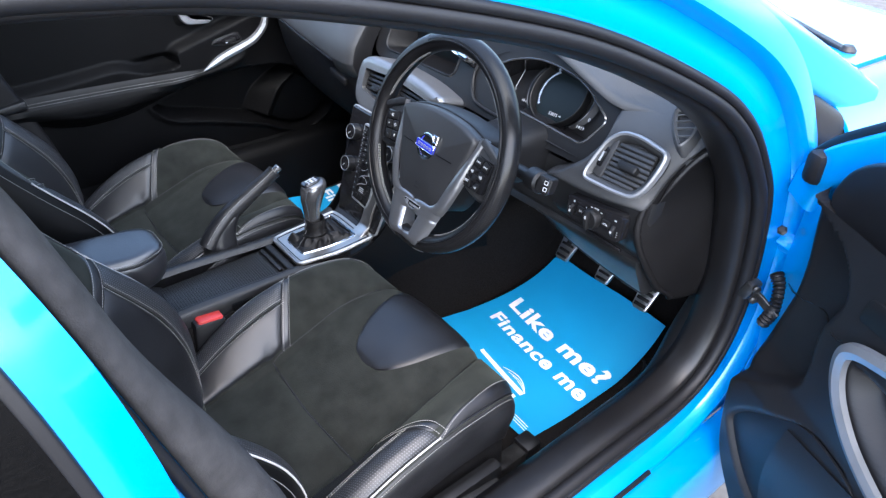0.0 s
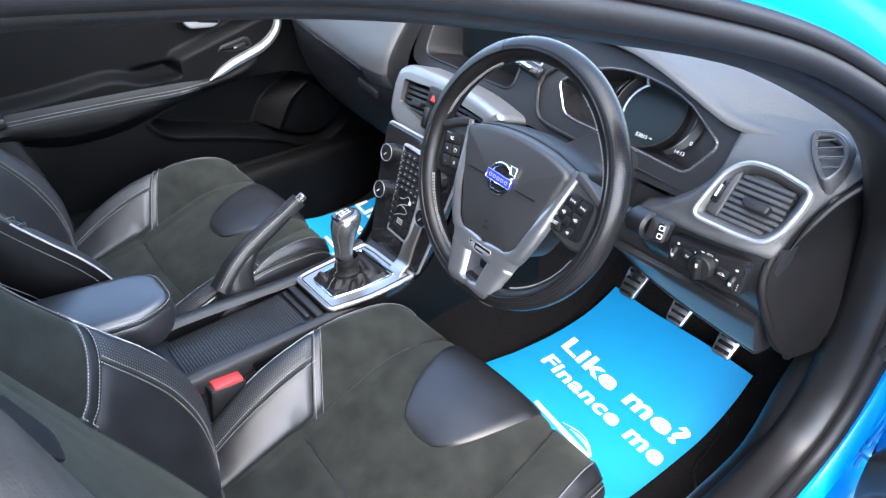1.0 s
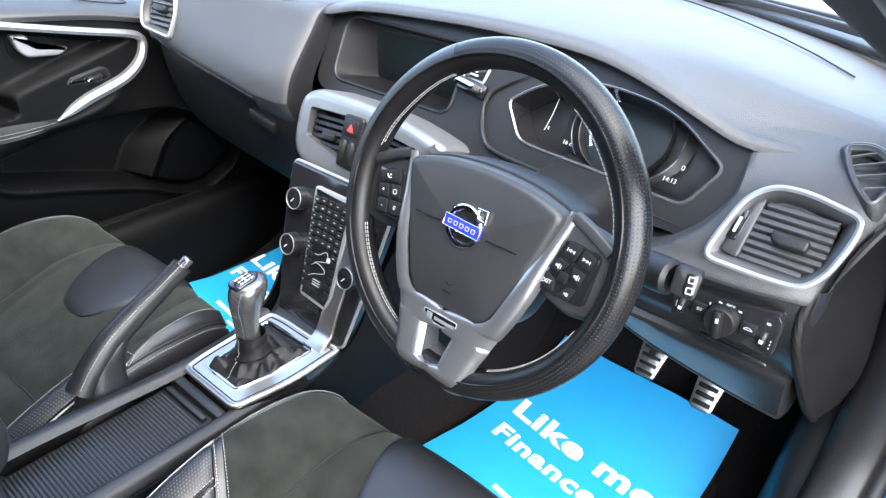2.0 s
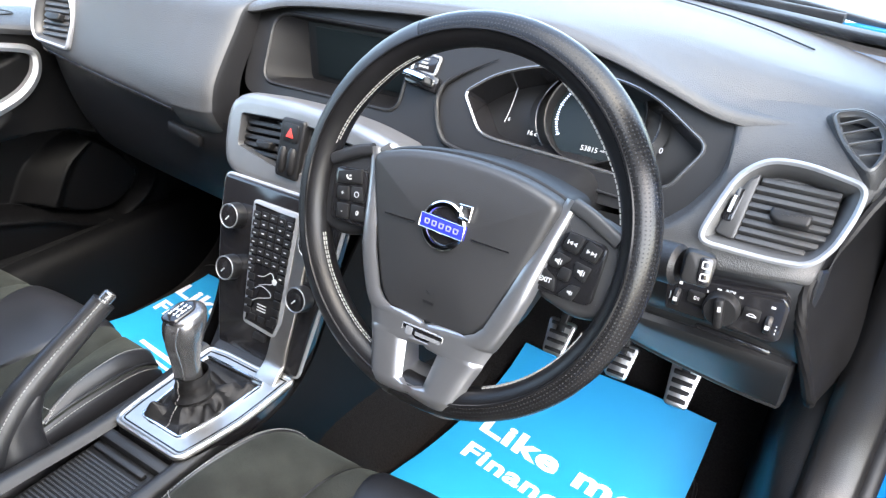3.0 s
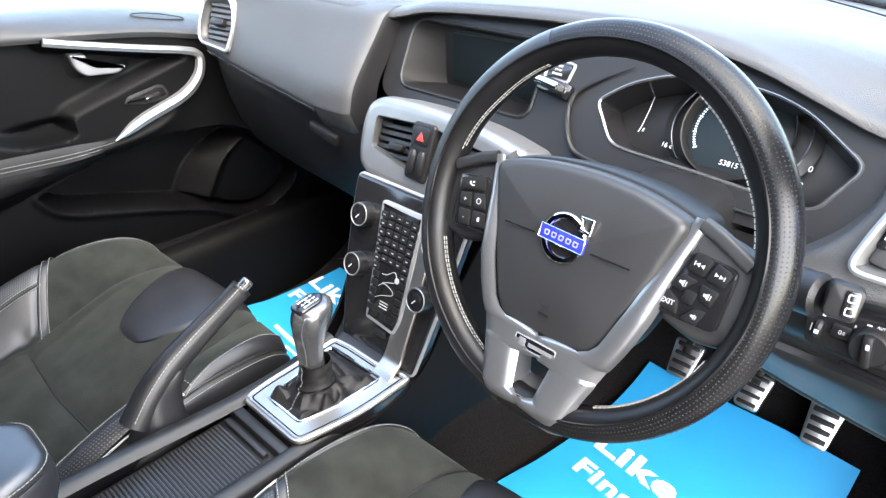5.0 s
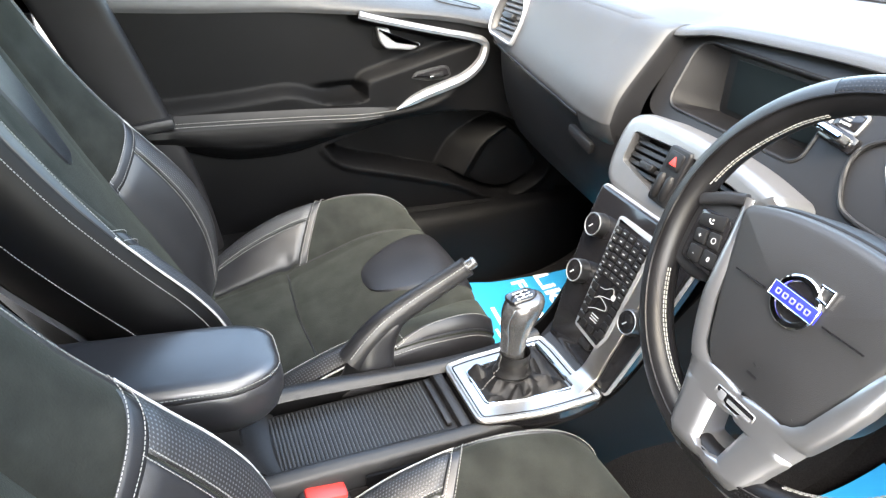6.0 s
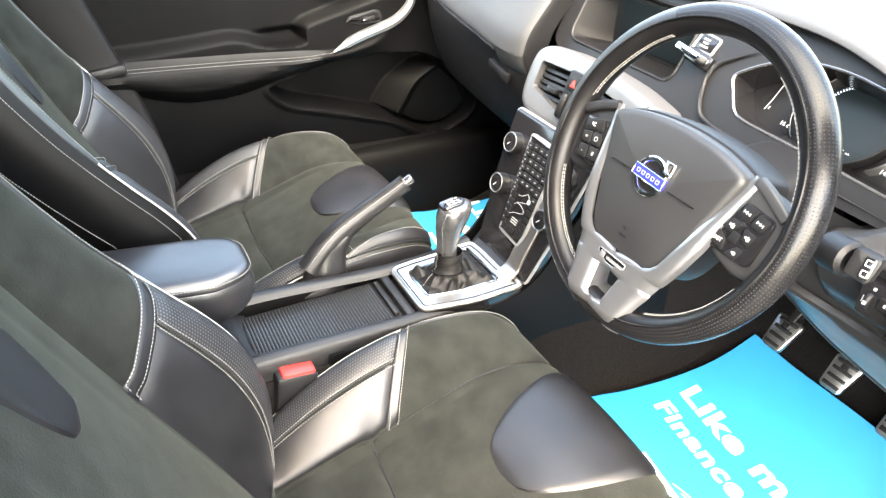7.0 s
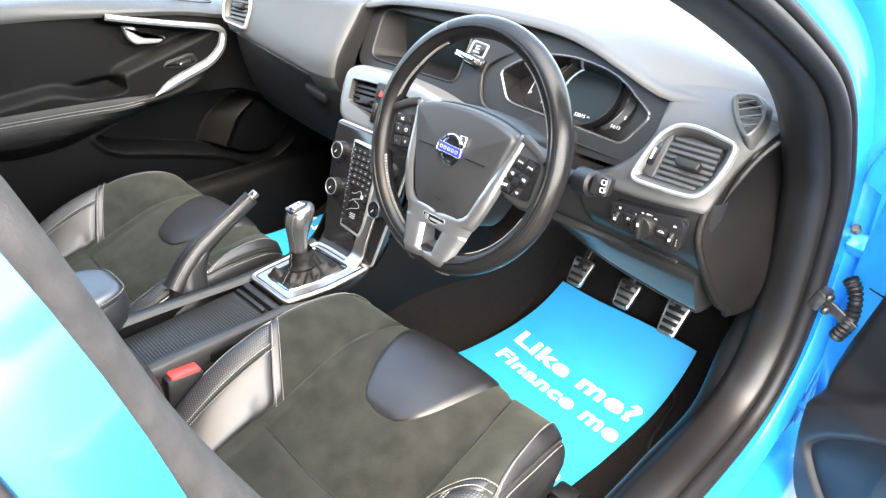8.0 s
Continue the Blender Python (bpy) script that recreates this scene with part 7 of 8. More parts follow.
    # leather U insert at the front of the cushion
    ins = curve1([(0.438, 0.0), (0.446, 0.11), (0.465, 0.19), (0.50, 0.26), (0.55, 0.325), (0.62, 0.385), (0.70, 0.425), (0.82, 0.45), (0.95, 0.47)])
    part("front_insert", overlay(C, 1, lambda s: -ins(s), lambda s: ins(s), 0.4385, 0.86, 0.0035, 24, 40), LEATHER, cush, "smooth black leather front insert")
    # skirt below the pad's edge
    rim = [C(-1, i / 60) for i in range(4, 61)] + [C(-1 + 2 * j / 60, 1.0) for j in range(1, 60)] + [C(1, i / 60) for i in range(60, 3, -1)]
    ctr = V((cx, -0.22, 0.4))

    def drop(p, dz, out):
        d = V((p.x - ctr.x, p.y - ctr.y, 0)).normalized()
        return V((p.x + d.x * out, p.y + d.y * out, max(p.z - dz, 0.34)))
    sk = part("skirt", grid([[drop(p, dz, o) for p in rim] for dz, o in ((-0.002, -0.002), (0.006, 0.004), (0.02, 0.007), (0.045, 0.007), (0.075, 0.0), (0.11, -0.008))]), LEATHER, st, "stitched black leather skirt round the cushion")
    part("skirt_stitching", stitches([drop(p, 0.004, 0.0035) for p in rim[20:-10]], 0.0044, 0.003, 0.0005), STITCH, sk)
    part("seat_base", box(0.46, 0.44, 0.10, 0.02, pose(cx, -0.24, 0.385)), PLASTIC, st)
    part("seat_valance", box(0.03, 0.40, 0.075, 0.012, pose(cx + side * 0.262, -0.27, 0.400, 0, 0, 0)), PLASTIC, st, "black plastic seat side valance")
    part("height_lever", sweep(cr([(cx + side * 0.278, -0.33, 0.425), (cx + side * 0.286, -0.24, 0.430), (cx + side * 0.288, -0.15, 0.418), (cx + side * 0.282, -0.095, 0.400)], 4), rect(0.016, 0.034, 0.006)), TUBGREY, st, "grey plastic height lever")
    for sx in (-0.2, 0.2):
        part("seat_rail", box(0.035, 0.56, 0.035, 0.004, pose(cx + sx, -0.22, 0.295)), GREASE, st)
        part("rail_cover", box(0.045, 0.04, 0.045, 0.008, pose(cx + sx, 0.07, 0.30)), PLASTIC, st)
    # backrest
    B = seat_surface(cx, "back")
    bk = part("backrest", grid([[B(-1 + 2 * j / 100, i / 90) for j in range(101)] for i in range(91)]), SUEDE, st, "charcoal suede backrest")
    for sg in (-1, 1):
        TB = lambda a: 0.370 + 0.070 * (a - 0.56) / 0.42
        lr = (lambda s: -0.78, lambda s: -0.56) if sg < 0 else (lambda s: 0.56, lambda s: 0.78)
        pr = (lambda s: -0.985, lambda s: -0.78) if sg < 0 else (lambda s: 0.78, lambda s: 0.985)
        part("back_bolster_leather", overlay(B, -1, *lr, 0.06, TB), LEATHER, bk, "smooth black leather bolster")
        part("back_bolster_perforated", overlay(B, -1, *pr, 0.06, TB, uv=True), PERF, bk, "perforated black leather band")
        for o in (-0.012, 0.012):
            part("seam_stitching", stitches(line_on(B, -1, [(sg * (0.78 + o), 0.08), (sg * (0.78 + o), 0.26), (sg * (0.78 + o), TB(0.78))])), STITCH, bk)
            part("seam_stitching", stitches(line_on(B, -1, [(sg * q, TB(q) + 0.012 + o * 0.7) for q in (0.55, 0.68, 0.83, 0.97)], 0.004)), STITCH, bk)
        part("seam_welt", overlay(B, -1, lambda s, q=sg: min(q * 0.55, q * 0.95), lambda s, q=sg: max(q * 0.55, q * 0.95), 0, lambda a: TB(a) + 0.020, 0.0016, 20, 6, start=lambda a: TB(a) - 0.004), LEATHER, bk)
        part("piping", tube(line_on(B, -1, [(sg * 0.99, 0.06), (sg * 0.99, 0.18), (sg * 0.99, 0.30), (sg * 0.99, 0.40), (sg * 0.99, 0.452)], 0.003), 0.0015, 6), PIPING, bk, "pale grey piping")
    bi = curve1([(0.480, 0.0), (0.486, 0.07), (0.505, 0.12), (0.55, 0.17), (0.63, 0.225), (0.73, 0.28), (0.86, 0.33), (0.98, 0.37)])
    part("shoulder_insert", overlay(B, -1, lambda s: -bi(s), lambda s: bi(s), 0.4805, 0.985, 0.0035, 24, 44), LEATHER, bk, "smooth black leather shoulder insert")
    for sg in (-1, 1):
        inner = curve1([(0.42, 0.985), (0.46, 0.955), (0.52, 0.925), (0.62, 0.905), (0.97, 0.895)])
        lo, hi = (lambda s: -0.996, lambda s: -inner(s)) if sg < 0 else (lambda s: inner(s), lambda s: 0.996)
        part("border_band", overlay(B, -1, lo, hi, 0.425, 0.985, 0.0024, 8, 40), LEATHER, bk, "black leather border band")
        part("border_stitching", stitches([B(sg * (inner(q) + 0.014), q) + normal_at(B, sg * (inner(q) + 0.014), q, -1) * 0.003 for q in [0.43 + 0.0135 * i for i in range(41)]], 0.0044, 0.003, 0.0005), STITCH, bk)
    # sides and rear shell of the backrest
    for sg in (-1, 1):
        edge = [B(sg, i / 40) for i in range(41)]
        side_rows = [[p + V((sg * o, -d * 0.91, -d * 0.42)) for p in edge] for d, o in ((-0.002, -0.002), (0.01, 0.008), (0.04, 0.014), (0.08, 0.012), (0.12, 0.0), (0.14, -0.02))]
        # Leather like the rest, its shade carried by the near-black colour.
        sd = part("backrest_side", grid(side_rows), SIDEHIDE, st, "black leather side of the backrest, darkened for shade")
        part("side_stitching", stitches(side_rows[1][2:-2], 0.0044, 0.003, 0.0006, (sg * 0.001, 0, 0)), STITCH, sd)
        part("side_stitching", stitches(side_rows[3][2:-2], 0.0044, 0.003, 0.0006, (sg * 0.001, 0, 0)), STITCH, sd)
    part("rear_shell", thick(strip([[B(t, s) + V((0, -0.125, -0.05)) for t in (-0.95, -0.5, 0, 0.5, 0.95)] for s in (0.02, 0.25, 0.5, 0.75, 1.0)], 4), 0.008), LEATHER, st)
    part("top_cap", strip([[B(t, 1.0) + V((0, -d, -z)) for t in (-0.98, -0.5, 0, 0.5, 0.98)] for d, z in ((0, 0), (0.04, -0.005), (0.09, 0.015), (0.125, 0.05))], 4), LEATHER, st)
    hr = part("head_restraint", grid([[V((cx + x * k, -0.80 + y, z)) for x, y in rect(0.25, 0.10, 0.04, 5)] for z, k, y in ((1.10, 0.75, 0), (1.115, 0.95, 0), (1.17, 1.0, 0), (1.24, 0.98, 0), (1.265, 0.85, 0))], closed_v=True, cap=True), LEATHER, st, "black leather head restraint")
    for sx in (-0.06, 0.06):
        part("restraint_post", lathe([(0.007, 1.04), (0.007, 1.12)], 10, pose(cx + sx, -0.80, 0)), CHROME, hr)
    return st


DX = 0.352
seat(DX, 1, "driver's seat in charcoal suede and black leather with pale stitching")
seat(DX - 0.724, -1, "passenger seat in charcoal suede and black leather with pale stitching")

for bx, bz, lab in ((0.092, 0.515, "red and black seat belt buckle beside the driver's seat"), (-0.118, 0.475, "red and black seat belt buckle beside the passenger seat")):
    bu = thing("belt_buckle", lab, "belt buckle", group="belt buckles", at=(bx, -0.36, 0.45))
    BMX = pose(bx, -0.358, bz, -8, 0, 0)
    part("buckle_body", box(0.034, 0.060, 0.085, 0.006, BMX), PLASTIC, bu)
    part("release_button", box(0.028, 0.050, 0.014, 0.005, BMX @ pose(0, 0.002, 0.040)), RED, bu, "red release button")
    part("buckle_stalk", box(0.02, 0.04, 0.10, 0.006, BMX @ pose(0, 0, -0.08)), PLASTIC, bu)

# ---- passenger door, closed ----
pdoor = thing("passenger_door", "closed passenger door with dark trim panel and silver pull handle", "car door", at=(-0.75, 0.0, 0.36))
arm_z = curve1([(-0.62, 0.755), (-0.42, 0.750), (-0.2, 0.740), (-0.05, 0.731), (0.05, 0.735), (0.12, 0.76), (0.22, 0.84)])
belt = curve1([(-0.62, 0.965), (-0.48, 0.955), (-0.1, 0.938), (0.1, 0.918), (0.22, 0.893), (0.32, 0.875), (0.45, 0.86)])


def smooth01(x):
    x = max(0.0, min(1.0, x))
    return x * x * (3 - 2 * x)


POCKET = [V((q[0], q[1])) for q in rounded([(-0.150, 0.664), (-0.130, 0.635), (-0.096, 0.615), (0.027, 0.579), (0.165, 0.537), (0.235, 0.491), (0.313, 0.477), (0.372, 0.518), (0.390, 0.561), (0.354, 0.625), (0.290, 0.677), (0.229, 0.707), (0.150, 0.714), (0.050, 0.712), (-0.05, 0.695)], [0.004, 0.03, 0.05, 0.06, 0.05, 0.05, 0.05, 0.04, 0.05, 0.05, 0.05, 0.05, 0.05, 0.06, 0.06], 5)]
housing = curve1([(0.46, 0.150), (0.536, 0.170), (0.575, 0.188), (0.628, 0.221), (0.66, 0.270), (0.69, 0.34)])


def poly_dist(p, poly):
    """Distance to a closed outline, positive inside it."""
    key = id(poly)
    if key not in OUTLINES:
        a = np.array([q[:] for q in poly])
        b = np.roll(a, -1, axis=0)
        keep = ((b - a) ** 2).sum(1) > 1e-12
        OUTLINES[key] = (a[keep], b[keep], (b - a)[keep], ((b - a)[keep] ** 2).sum(1))
    a, b, ab, L = OUTLINES[key]
    q = np.array((p.x, p.y))
    k = np.clip(((q - a) * ab).sum(1) / L, 0, 1)
    best = math.sqrt((((a + ab * k[:, None]) - q) ** 2).sum(1).min())
    cross = (a[:, 1] > p.y) != (b[:, 1] > p.y)
    xs = ab[cross, 0] * (p.y - a[cross, 1]) / ab[cross, 1] + a[cross, 0]
    return best if (xs > p.x).sum() % 2 else -best


OUTLINES = {}
UPPER = [V((q[0], q[1])) for q in rounded([(-0.75, 1.0), (-0.75, 0.775), (-0.452, 0.767), (-0.314, 0.774), (-0.212, 0.783), (-0.155, 0.760), (-0.081, 0.757), (-0.057, 0.762), (-0.060, 0.795), (0.01, 0.813), (0.102, 0.837), (0.180, 0.858), (0.176, 0.872), (0.06, 0.902), (-0.07, 0.934), (-0.08, 1.0)], [0.01, 0.01, 0.1, 0.08, 0.03, 0.03, 0.03, 0.01, 0.015, 0.05, 0.05, 0.005, 0.005, 0.05, 0.01, 0.01], 6)]
under = curve1([(-0.62, 0.72), (-0.431, 0.701), (-0.381, 0.683), (-0.322, 0.670), (-0.248, 0.670), (-0.198, 0.676), (-0.067, 0.707), (0.068, 0.720), (0.2, 0.73)])


def door_x(y, z):
    x = -0.690
    u = poly_dist(V((y, z)), UPPER)
    x -= 0.030 * smooth01((u + 0.002) / 0.026)
    # sharp end of the finger recess
    x -= 0.022 * smooth01((u + 0.002) / 0.010) * smooth01((-0.052 - y) / 0.006) * smooth01((y + 0.19) / 0.10) * smooth01((0.80 - z) / 0.02)
    # armrest roll above its rounded under edge
    k = smooth01((0.19 - y) / 0.2)
    x += 0.024 * k * smooth01((z - under(y) + 0.006) / 0.035) * smooth01((arm_z(y) + 0.012 - z) / 0.022)
    x -= 0.014 * k * smooth01((under(y) - z) / 0.012)
    # lower panel leans outwards to its foot
    x -= 0.022 * smooth01((0.66 - z) / 0.25)
    d = poly_dist(V((y, z)), POCKET)
    x -= 0.075 * smooth01((d + 0.004) / 0.016)
    # speaker housing filling the front of the pocket, behind a leaning ridge
    k = max(0.0, min(1.0, (y - housing(z) + 0.060) / 0.060))
    x += 0.062 * smooth01((d - 0.004) / 0.014) * k * smooth01((0.690 - z) / 0.03) - 0.012 * smooth01((d - 0.004) / 0.014) * smooth01((y - housing(z)) / 0.03)
    x += 0.006 * math.exp(-((d + 0.008) / 0.008) ** 2) * smooth01((0.70 - z) / 0.02)
    x += 0.02 * smooth01((y - 0.28) / 0.2)
    return x


rows = []
for i in range(241):
    y = -0.60 + 1.02 * i / 240
    zt = belt(y)
    rows.append([V((door_x(y, z), y, z)) for z in [0.375 + (zt - 0.375) * j / 170 for j in range(171)]])
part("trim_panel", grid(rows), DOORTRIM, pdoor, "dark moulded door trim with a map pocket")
part("door_cap", thick(strip([[(door_x(y, belt(y)) + 0.004, y, belt(y) - 0.004), (door_x(y, belt(y)) + 0.006, y, belt(y) + 0.010), (-0.725, y, belt(y) + 0.028), (-0.765, y, belt(y) + 0.036), (-0.80, y, belt(y) + 0.036)] for y in (-0.60, -0.4, -0.2, 0.0, 0.12, 0.22, 0.32, 0.42)], 4), 0.004), DASH, pdoor, "pale-lit soft door top")
part("speaker_oval", tube([(-0.728 - 0.010 * math.sin(a), 0.155 + 0.052 * math.cos(a), belt(0.155 + 0.052 * math.cos(a)) + 0.0305 + 0.004 * math.sin(a)) for a in [2 * math.pi * k / 30 for k in range(30)]], 0.0012, 6, closed=True), FASCIA, pdoor)
tw = [(-0.072, 0.934), (-0.03, 0.923), (0.05, 0.904), (0.112, 0.890), (0.17, 0.877), (0.197, 0.867), (0.203, 0.850), (0.190, 0.819), (0.150, 0.790), (0.066, 0.764), (0.002, 0.738)]
wide = curve1([(0, 0.9), (0.3, 0.9), (0.5, 1.0), (0.6, 1.1), (0.8, 1.35), (0.93, 1.2), (1.0, 0.25)])
tp = cr([V((max(door_x(y, z), -0.692) + 0.006, y, z)) for y, z in tw], 6)
part("pull_trim", sweep(tp, [(-0.008, -0.004), (-0.007, 0.004), (0.0, 0.007), (0.007, 0.004), (0.008, -0.004)], up=(1, 0, 0), scale=wide), SILVER, pdoor, "satin silver curved pull trim")
DOORM = basis(V((-0.70, 0, 0)), (0, 1, 0), (1, 0, 0))
hd = part("door_release", plate(rounded([(-0.034, 0.905), (-0.027, 0.875), (-0.014, 0.861), (0.046, 0.855), (0.062, 0.867), (0.002, 0.879), (-0.007, 0.901)], [0.004, 0.012, 0.008, 0.012, 0.004, 0.010, 0.004], 4), 0.016, 0.005, DOORM @ pose(0, 0, 0.004), 4), PALE, pdoor, "silver interior door release")
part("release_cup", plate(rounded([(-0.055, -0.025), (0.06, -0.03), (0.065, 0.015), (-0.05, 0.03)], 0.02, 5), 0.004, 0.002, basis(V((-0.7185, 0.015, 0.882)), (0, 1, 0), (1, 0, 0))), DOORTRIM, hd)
SWITCH = rounded([(0.036, 0.799), (0.074, 0.791), (0.117, 0.792), (0.128, 0.799), (0.120, 0.818), (0.107, 0.822), (0.046, 0.812)], 0.005, 3)
ws = part("window_switch_plate", plate(SWITCH, 0.008, 0.002, DOORM @ pose(0, 0, 0.0125)), PLASTIC, pdoor)
part("switch_well", plate(inset(SWITCH, 0.005), 0.002, 0.0005, DOORM @ pose(0, 0, 0.0132)), GLOSS, ws)
part("window_switch", box(0.030, 0.010, 0.008, 0.003, DOORM @ pose(0.092, 0.803, 0.0165, 0, 0, 8)), FASCIA, ws)
part("switch_tip", box(0.010, 0.005, 0.003, 0.001, DOORM @ pose(0.080, 0.801, 0.0205, 0, 0, 8)), CHROME, ws)
ys = [-0.58 + 0.02 * i for i in range(30)]
ar_rows = [[V((door_x(y, arm_z(y) + dz) - 0.002 + (out + 0.002) * smooth01((0.02 - y) / 0.12), y, arm_z(y) + dz)) for y in ys] for dz, out in ((0.016, 0.000), (0.012, 0.003), (0.004, 0.004), (-0.006, 0.004), (-0.018, 0.004), (-0.030, 0.003), (-0.040, 0.002), (-0.046, -0.002))]
pa = part("armrest_pad", grid(ar_rows), DOORPAD, pdoor, "padded leather armrest with pale stitching")
for k in (0.0, 0.5):
    part("armrest_stitching", stitches([p.lerp(q, k) + V((0.0012, 0, 0.0003)) for p, q in zip(ar_rows[2], ar_rows[3])], 0.0044, 0.003, 0.0005), STITCH, pa)
part("door_skin", thick(strip([[(-0.85, y, 0.35), (-0.87, y, 0.6), (-0.85, y, 0.82), (-0.82, y, 0.90)] for y in (-0.62, -0.2, 0.2, 0.46)], 4), 0.006), PAINT, pdoor)
pw = part("window_glass", thick(strip([[(-0.79, y, belt(y) + 0.03), (-0.745, y * 0.97 - 0.02, 1.13), (-0.665, y * 0.9 - 0.08, 1.30)] for y in (-0.60, -0.3, 0.0, 0.30)], 4), 0.004), GLASS, pdoor)
pw.visible_shadow = False

# rear left: pale window opening kept closed by dark glass
rl = thing("rear_left_door", "closed rear door with dark glass", "car door", at=(-0.8, -1.0, 0.3))
part("door_panel", thick(strip([[(-0.75, y, 0.35), (-0.78, y, 0.7), (-0.78, y, 0.95)] for y in (-0.64, -1.0, -1.4)], 3), 0.02), PLASTIC, rl)
part("window_glass", thick(strip([[(-0.78, y, 0.95), (-0.74, y, 1.12), (-0.665, y, 1.30)] for y in (-0.64, -1.0, -1.4)], 3), 0.004), DARKGLASS, rl)

# ---- driver's door, swung open ----
ddoor = thing("driver_door", "open blue driver's door with dark trim panel and silver pull handle", "car door", at=(0.80, 0.44, 0.3))
TH = radians(60)
HM = Matrix(((math.sin(TH), -math.cos(TH), 0, 0.80), (-math.cos(TH), -math.sin(TH), 0, 0.44), (0, 0, 1, 0), (0, 0, 0, 1)))


def dd(a, b, z):
    """Door places: a along it from the hinge, b inwards from its outer face, z up."""
    return HM @ V((a, b, z))


front = curve1([(0.33, 0.23), (0.38, 0.150), (0.43, 0.098), (0.50, 0.076), (0.57, 0.070), (0.63, 0.070), (0.70, 0.084), (0.76, 0.096), (0.82, 0.096), (0.90, 0.085), (0.95, 0.088)])
shell_front = curve1([(0.33, 0.18), (0.38, 0.110), (0.43, 0.055), (0.50, 0.022), (0.57, 0.012), (0.70, 0.008), (0.90, 0.020), (0.95, 0.035)])
part("door_shell", grid([[dd(a, b, z) for a, b in ((shell_front(z), -0.01), (shell_front(z), 0.03), (shell_front(z) + 0.015, 0.060), (front(z) + 0.0, 0.080), (0.3, 0.09), (1.0, 0.09), (1.0, -0.03), (0.4, -0.045))] for z in (0.34, 0.40, 0.5, 0.6, 0.7, 0.8, 0.9, 0.955)], closed_v=True, cap=True), PAINT, ddoor, "bright blue door shell")
frame_path = [(0.022, 0.905), (0.032, 0.945), (0.07, 0.985), (0.13, 1.03), (0.20, 1.078), (0.32, 1.15), (0.50, 1.22), (0.80, 1.26)]
part("window_frame", sweep(cr([dd(a + 0.016, 0.062, z - 0.022) for a, z in frame_path], 5), rect(0.060, 0.055, 0.012), up=dd(0, 1, 0) - dd(0, 0, 0)), PAINT, ddoor, "blue painted window frame")
part("frame_seal", sweep(cr([dd(a, 0.066, z + 0.006) for a, z in frame_path[1:]], 5), rect(0.022, 0.030, 0.007), up=dd(0, 1, 0) - dd(0, 0, 0)), RUBBER, ddoor, "black rubber seal on the window frame")
part("sail_panel", plate(rounded([(0.118, 0.945), (0.135, 0.985), (0.165, 1.012), (0.24, 1.045), (0.34, 1.10), (0.50, 1.13), (0.50, 0.90), (0.13, 0.90)][::-1], [0.01, 0.02, 0.03, 0.03, 0.04, 0.03, 0.03, 0.02][::-1], 5), 0.02, 0.006, basis(dd(0, 0.106, 0), dd(1, 0, 0) - dd(0, 0, 0), dd(0, 1, 0) - dd(0, 0, 0)), 3), PLASTIC, ddoor, "black inner mirror panel")
proud = curve1([(0.33, 0.14), (0.45, 0.06), (0.53, 0.06), (0.58, 0.085), (0.63, 0.15), (0.68, 0.20), (0.78, 0.200), (0.85, 0.218), (0.905, 0.185), (0.945, 0.10)])


def dpanel(a, z):
    b = 0.100 + 0.030 * smooth01((a - proud(z) + 0.006) / 0.026)
    b += 0.015 * smooth01((0.66 - z) / 0.06)
    d = poly_dist(V((a, z)), DGRILLE)
    b -= 0.012 * smooth01((d + 0.003) / 0.012)
    e = poly_dist(V((a, z)), DPULL)
    b -= 0.035 * smooth01((e + 0.003) / 0.03)
    k = smooth01((a - front(z) - 0.0) / 0.03)
    return 0.078 + (b - 0.078) * math.sqrt(k)


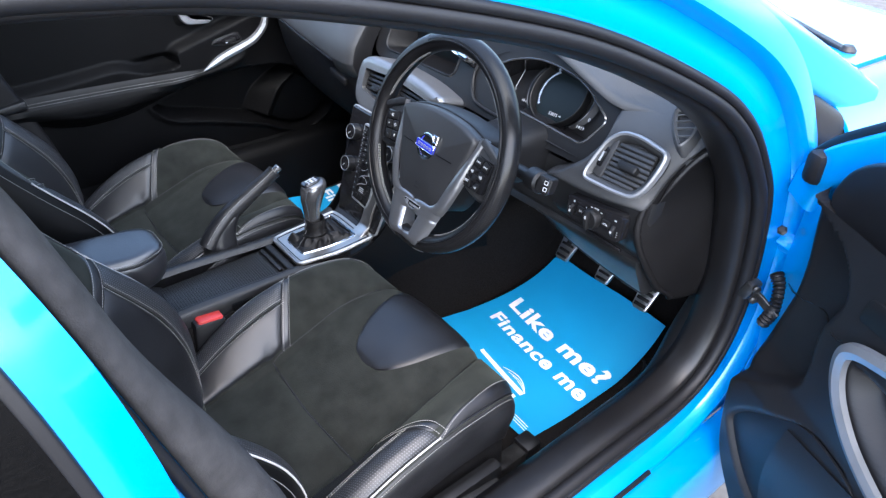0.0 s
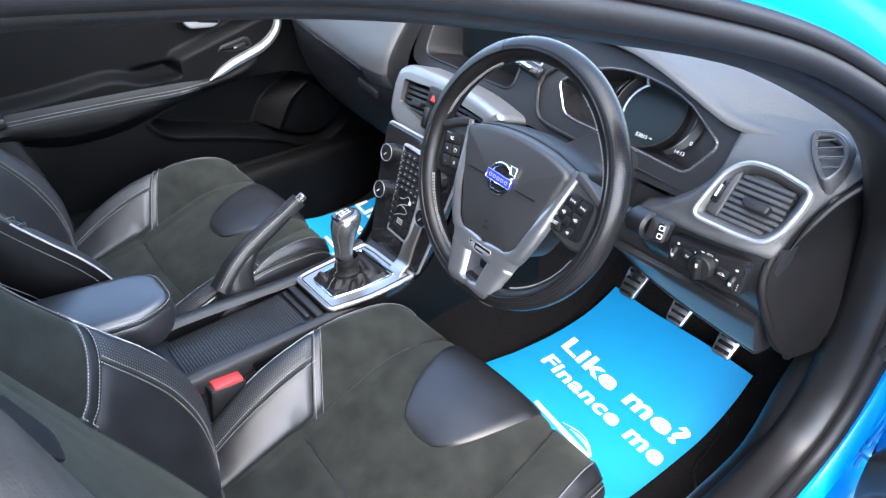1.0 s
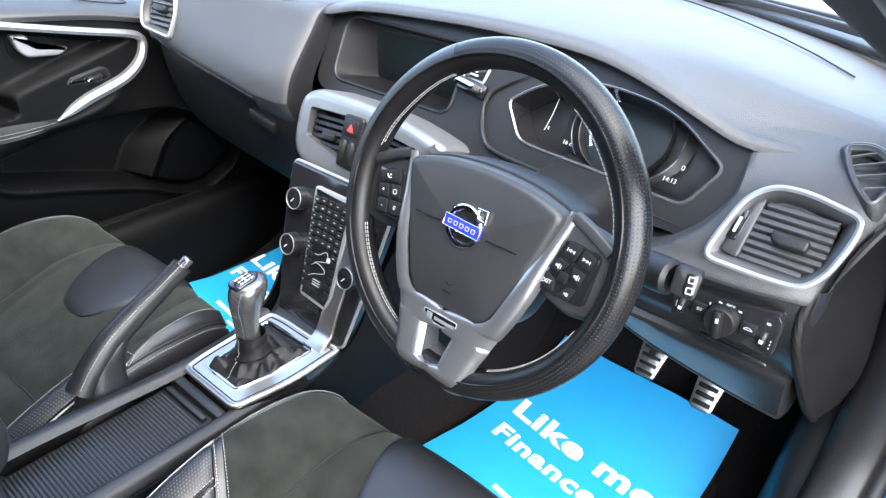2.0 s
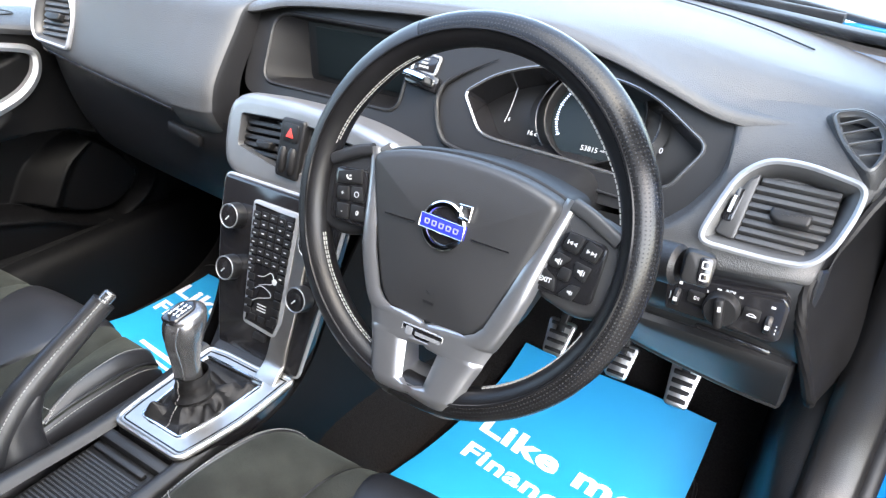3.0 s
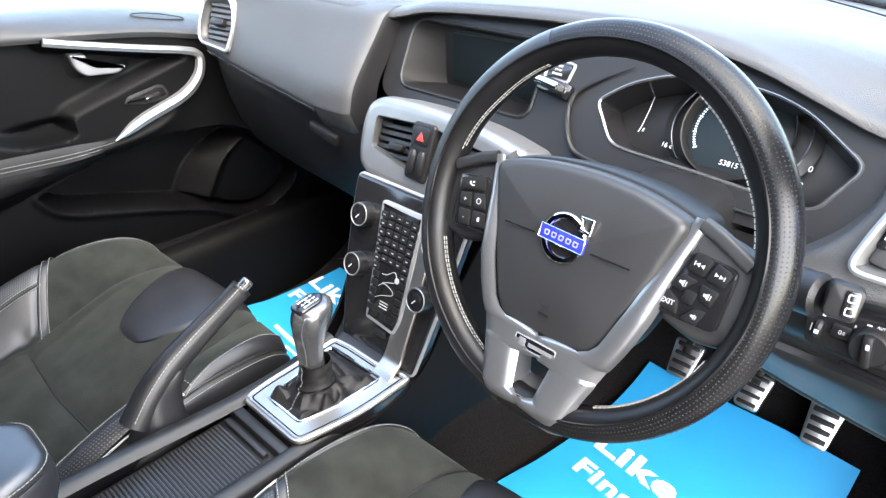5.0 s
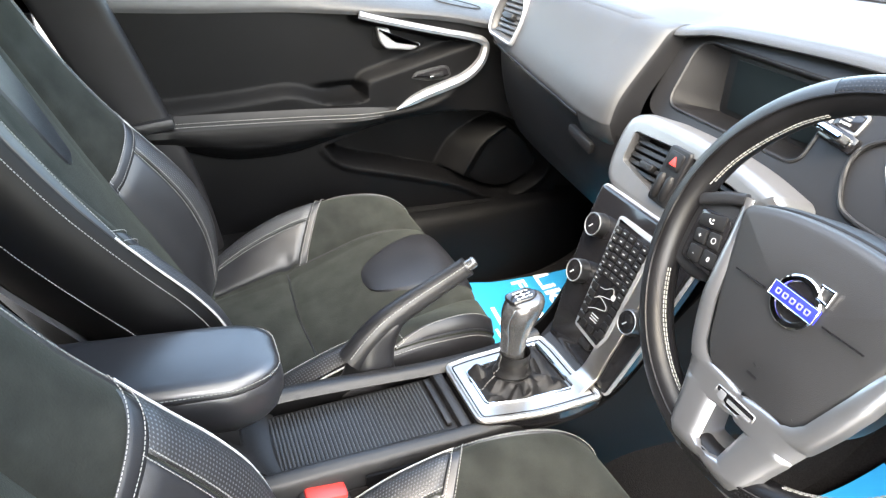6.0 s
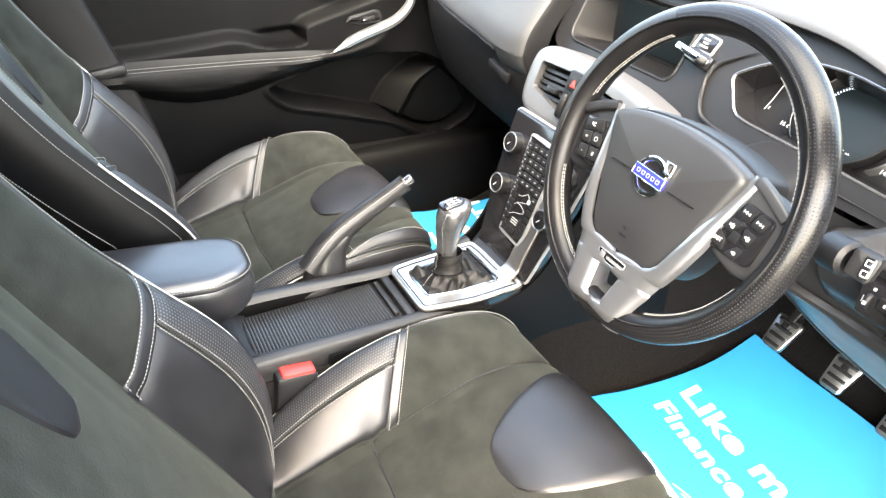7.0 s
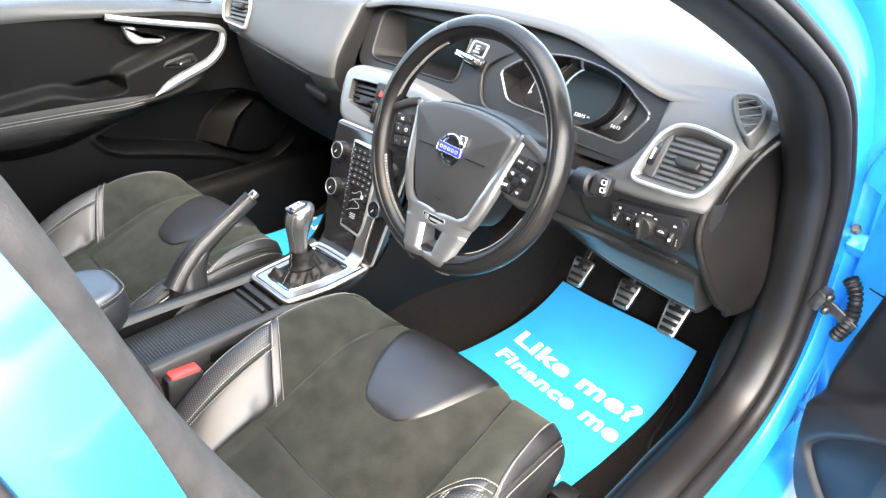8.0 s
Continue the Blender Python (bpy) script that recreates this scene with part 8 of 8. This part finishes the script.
DGRILLE = [V((q[0], q[1])) for q in rounded([(0.112, 0.505), (0.155, 0.455), (0.215, 0.42), (0.40, 0.40), (0.50, 0.53), (0.37, 0.645), (0.27, 0.645), (0.21, 0.61), (0.14, 0.55)], [0.02, 0.05, 0.05, 0.05, 0.05, 0.05, 0.05, 0.05, 0.03], 5)]
DPULL = [V((q[0], q[1])) for q in rounded([(0.275, 0.79), (0.29, 0.74), (0.345, 0.70), (0.44, 0.67), (0.60, 0.67), (0.60, 0.80)], [0.02, 0.04, 0.04, 0.06, 0.05, 0.05], 5)]
rows = []
for i in range(141):
    w = (i / 140) ** 1.2
    rows.append([dd(front(z) + (0.66 - front(z)) * w, dpanel(front(z) + (0.66 - front(z)) * w, z), z) for z in [0.335 + 0.605 * j / 120 for j in range(121)]])
part("trim_panel", grid(rows), TRIM, ddoor, "dark moulded door trim panel")
part("trim_panel_rear", box(0.36, 0.06, 0.60, 0.02, HM @ pose(0.82, 0.10, 0.64)), TRIM, ddoor)
part("speaker_grille", plate([(q.x, q.y) for q in DGRILLE], 0.004, 0.001, basis(dd(0, 0.136, 0), dd(1, 0, 0) - dd(0, 0, 0), dd(0, 1, 0) - dd(0, 0, 0))), RUBBER, ddoor, "fine black speaker grille")
part("grille_bulge", thick(strip([[dd(0.24 + dx, 0.137 + h, z + 0.2 * dx) for dx in (0.0, 0.05, 0.11, 0.17, 0.23)] for z, h in ((0.44, 0.0), (0.50, 0.012), (0.56, 0.012), (0.61, 0.0))], 4), 0.003), PLASTIC, ddoor, "raised speaker cover")
dtp = cr([dd(a + 0.012, 0.140, z) for a, z in ((0.50, 0.875), (0.40, 0.85), (0.32, 0.830), (0.275, 0.812), (0.262, 0.79), (0.270, 0.755), (0.295, 0.722), (0.34, 0.69), (0.41, 0.665), (0.50, 0.65))], 6)
part("pull_trim", sweep(dtp, [(-0.011, -0.004), (-0.010, 0.004), (0.0, 0.008), (0.010, 0.004), (0.011, -0.004)], up=dd(0, 1, 0) - dd(0, 0, 0)), SILVER, ddoor, "satin silver curved pull trim")
part("panel_seam", tube(cr([dd(a, dpanel(a, z) + 0.0006, z) for a, z in ((0.072, 0.748), (0.12, 0.765), (0.18, 0.785), (0.235, 0.795), (0.262, 0.80))], 4), 0.0012, 6), GLOSS, ddoor)
part("bump_stop", box(0.030, 0.036, 0.050, 0.010, HM @ pose(0.058, 0.085, 0.948, 0, 0, -10)), RUBBER, ddoor)
part("window_switch_plate", plate(rounded([(0.262, 0.845), (0.50, 0.87), (0.50, 0.915), (0.27, 0.885)], 0.012, 4), 0.006, 0.002, basis(dd(0, 0.132, 0), dd(1, 0, 0) - dd(0, 0, 0), dd(0, 1, 0) - dd(0, 0, 0))), FASCIA, ddoor)
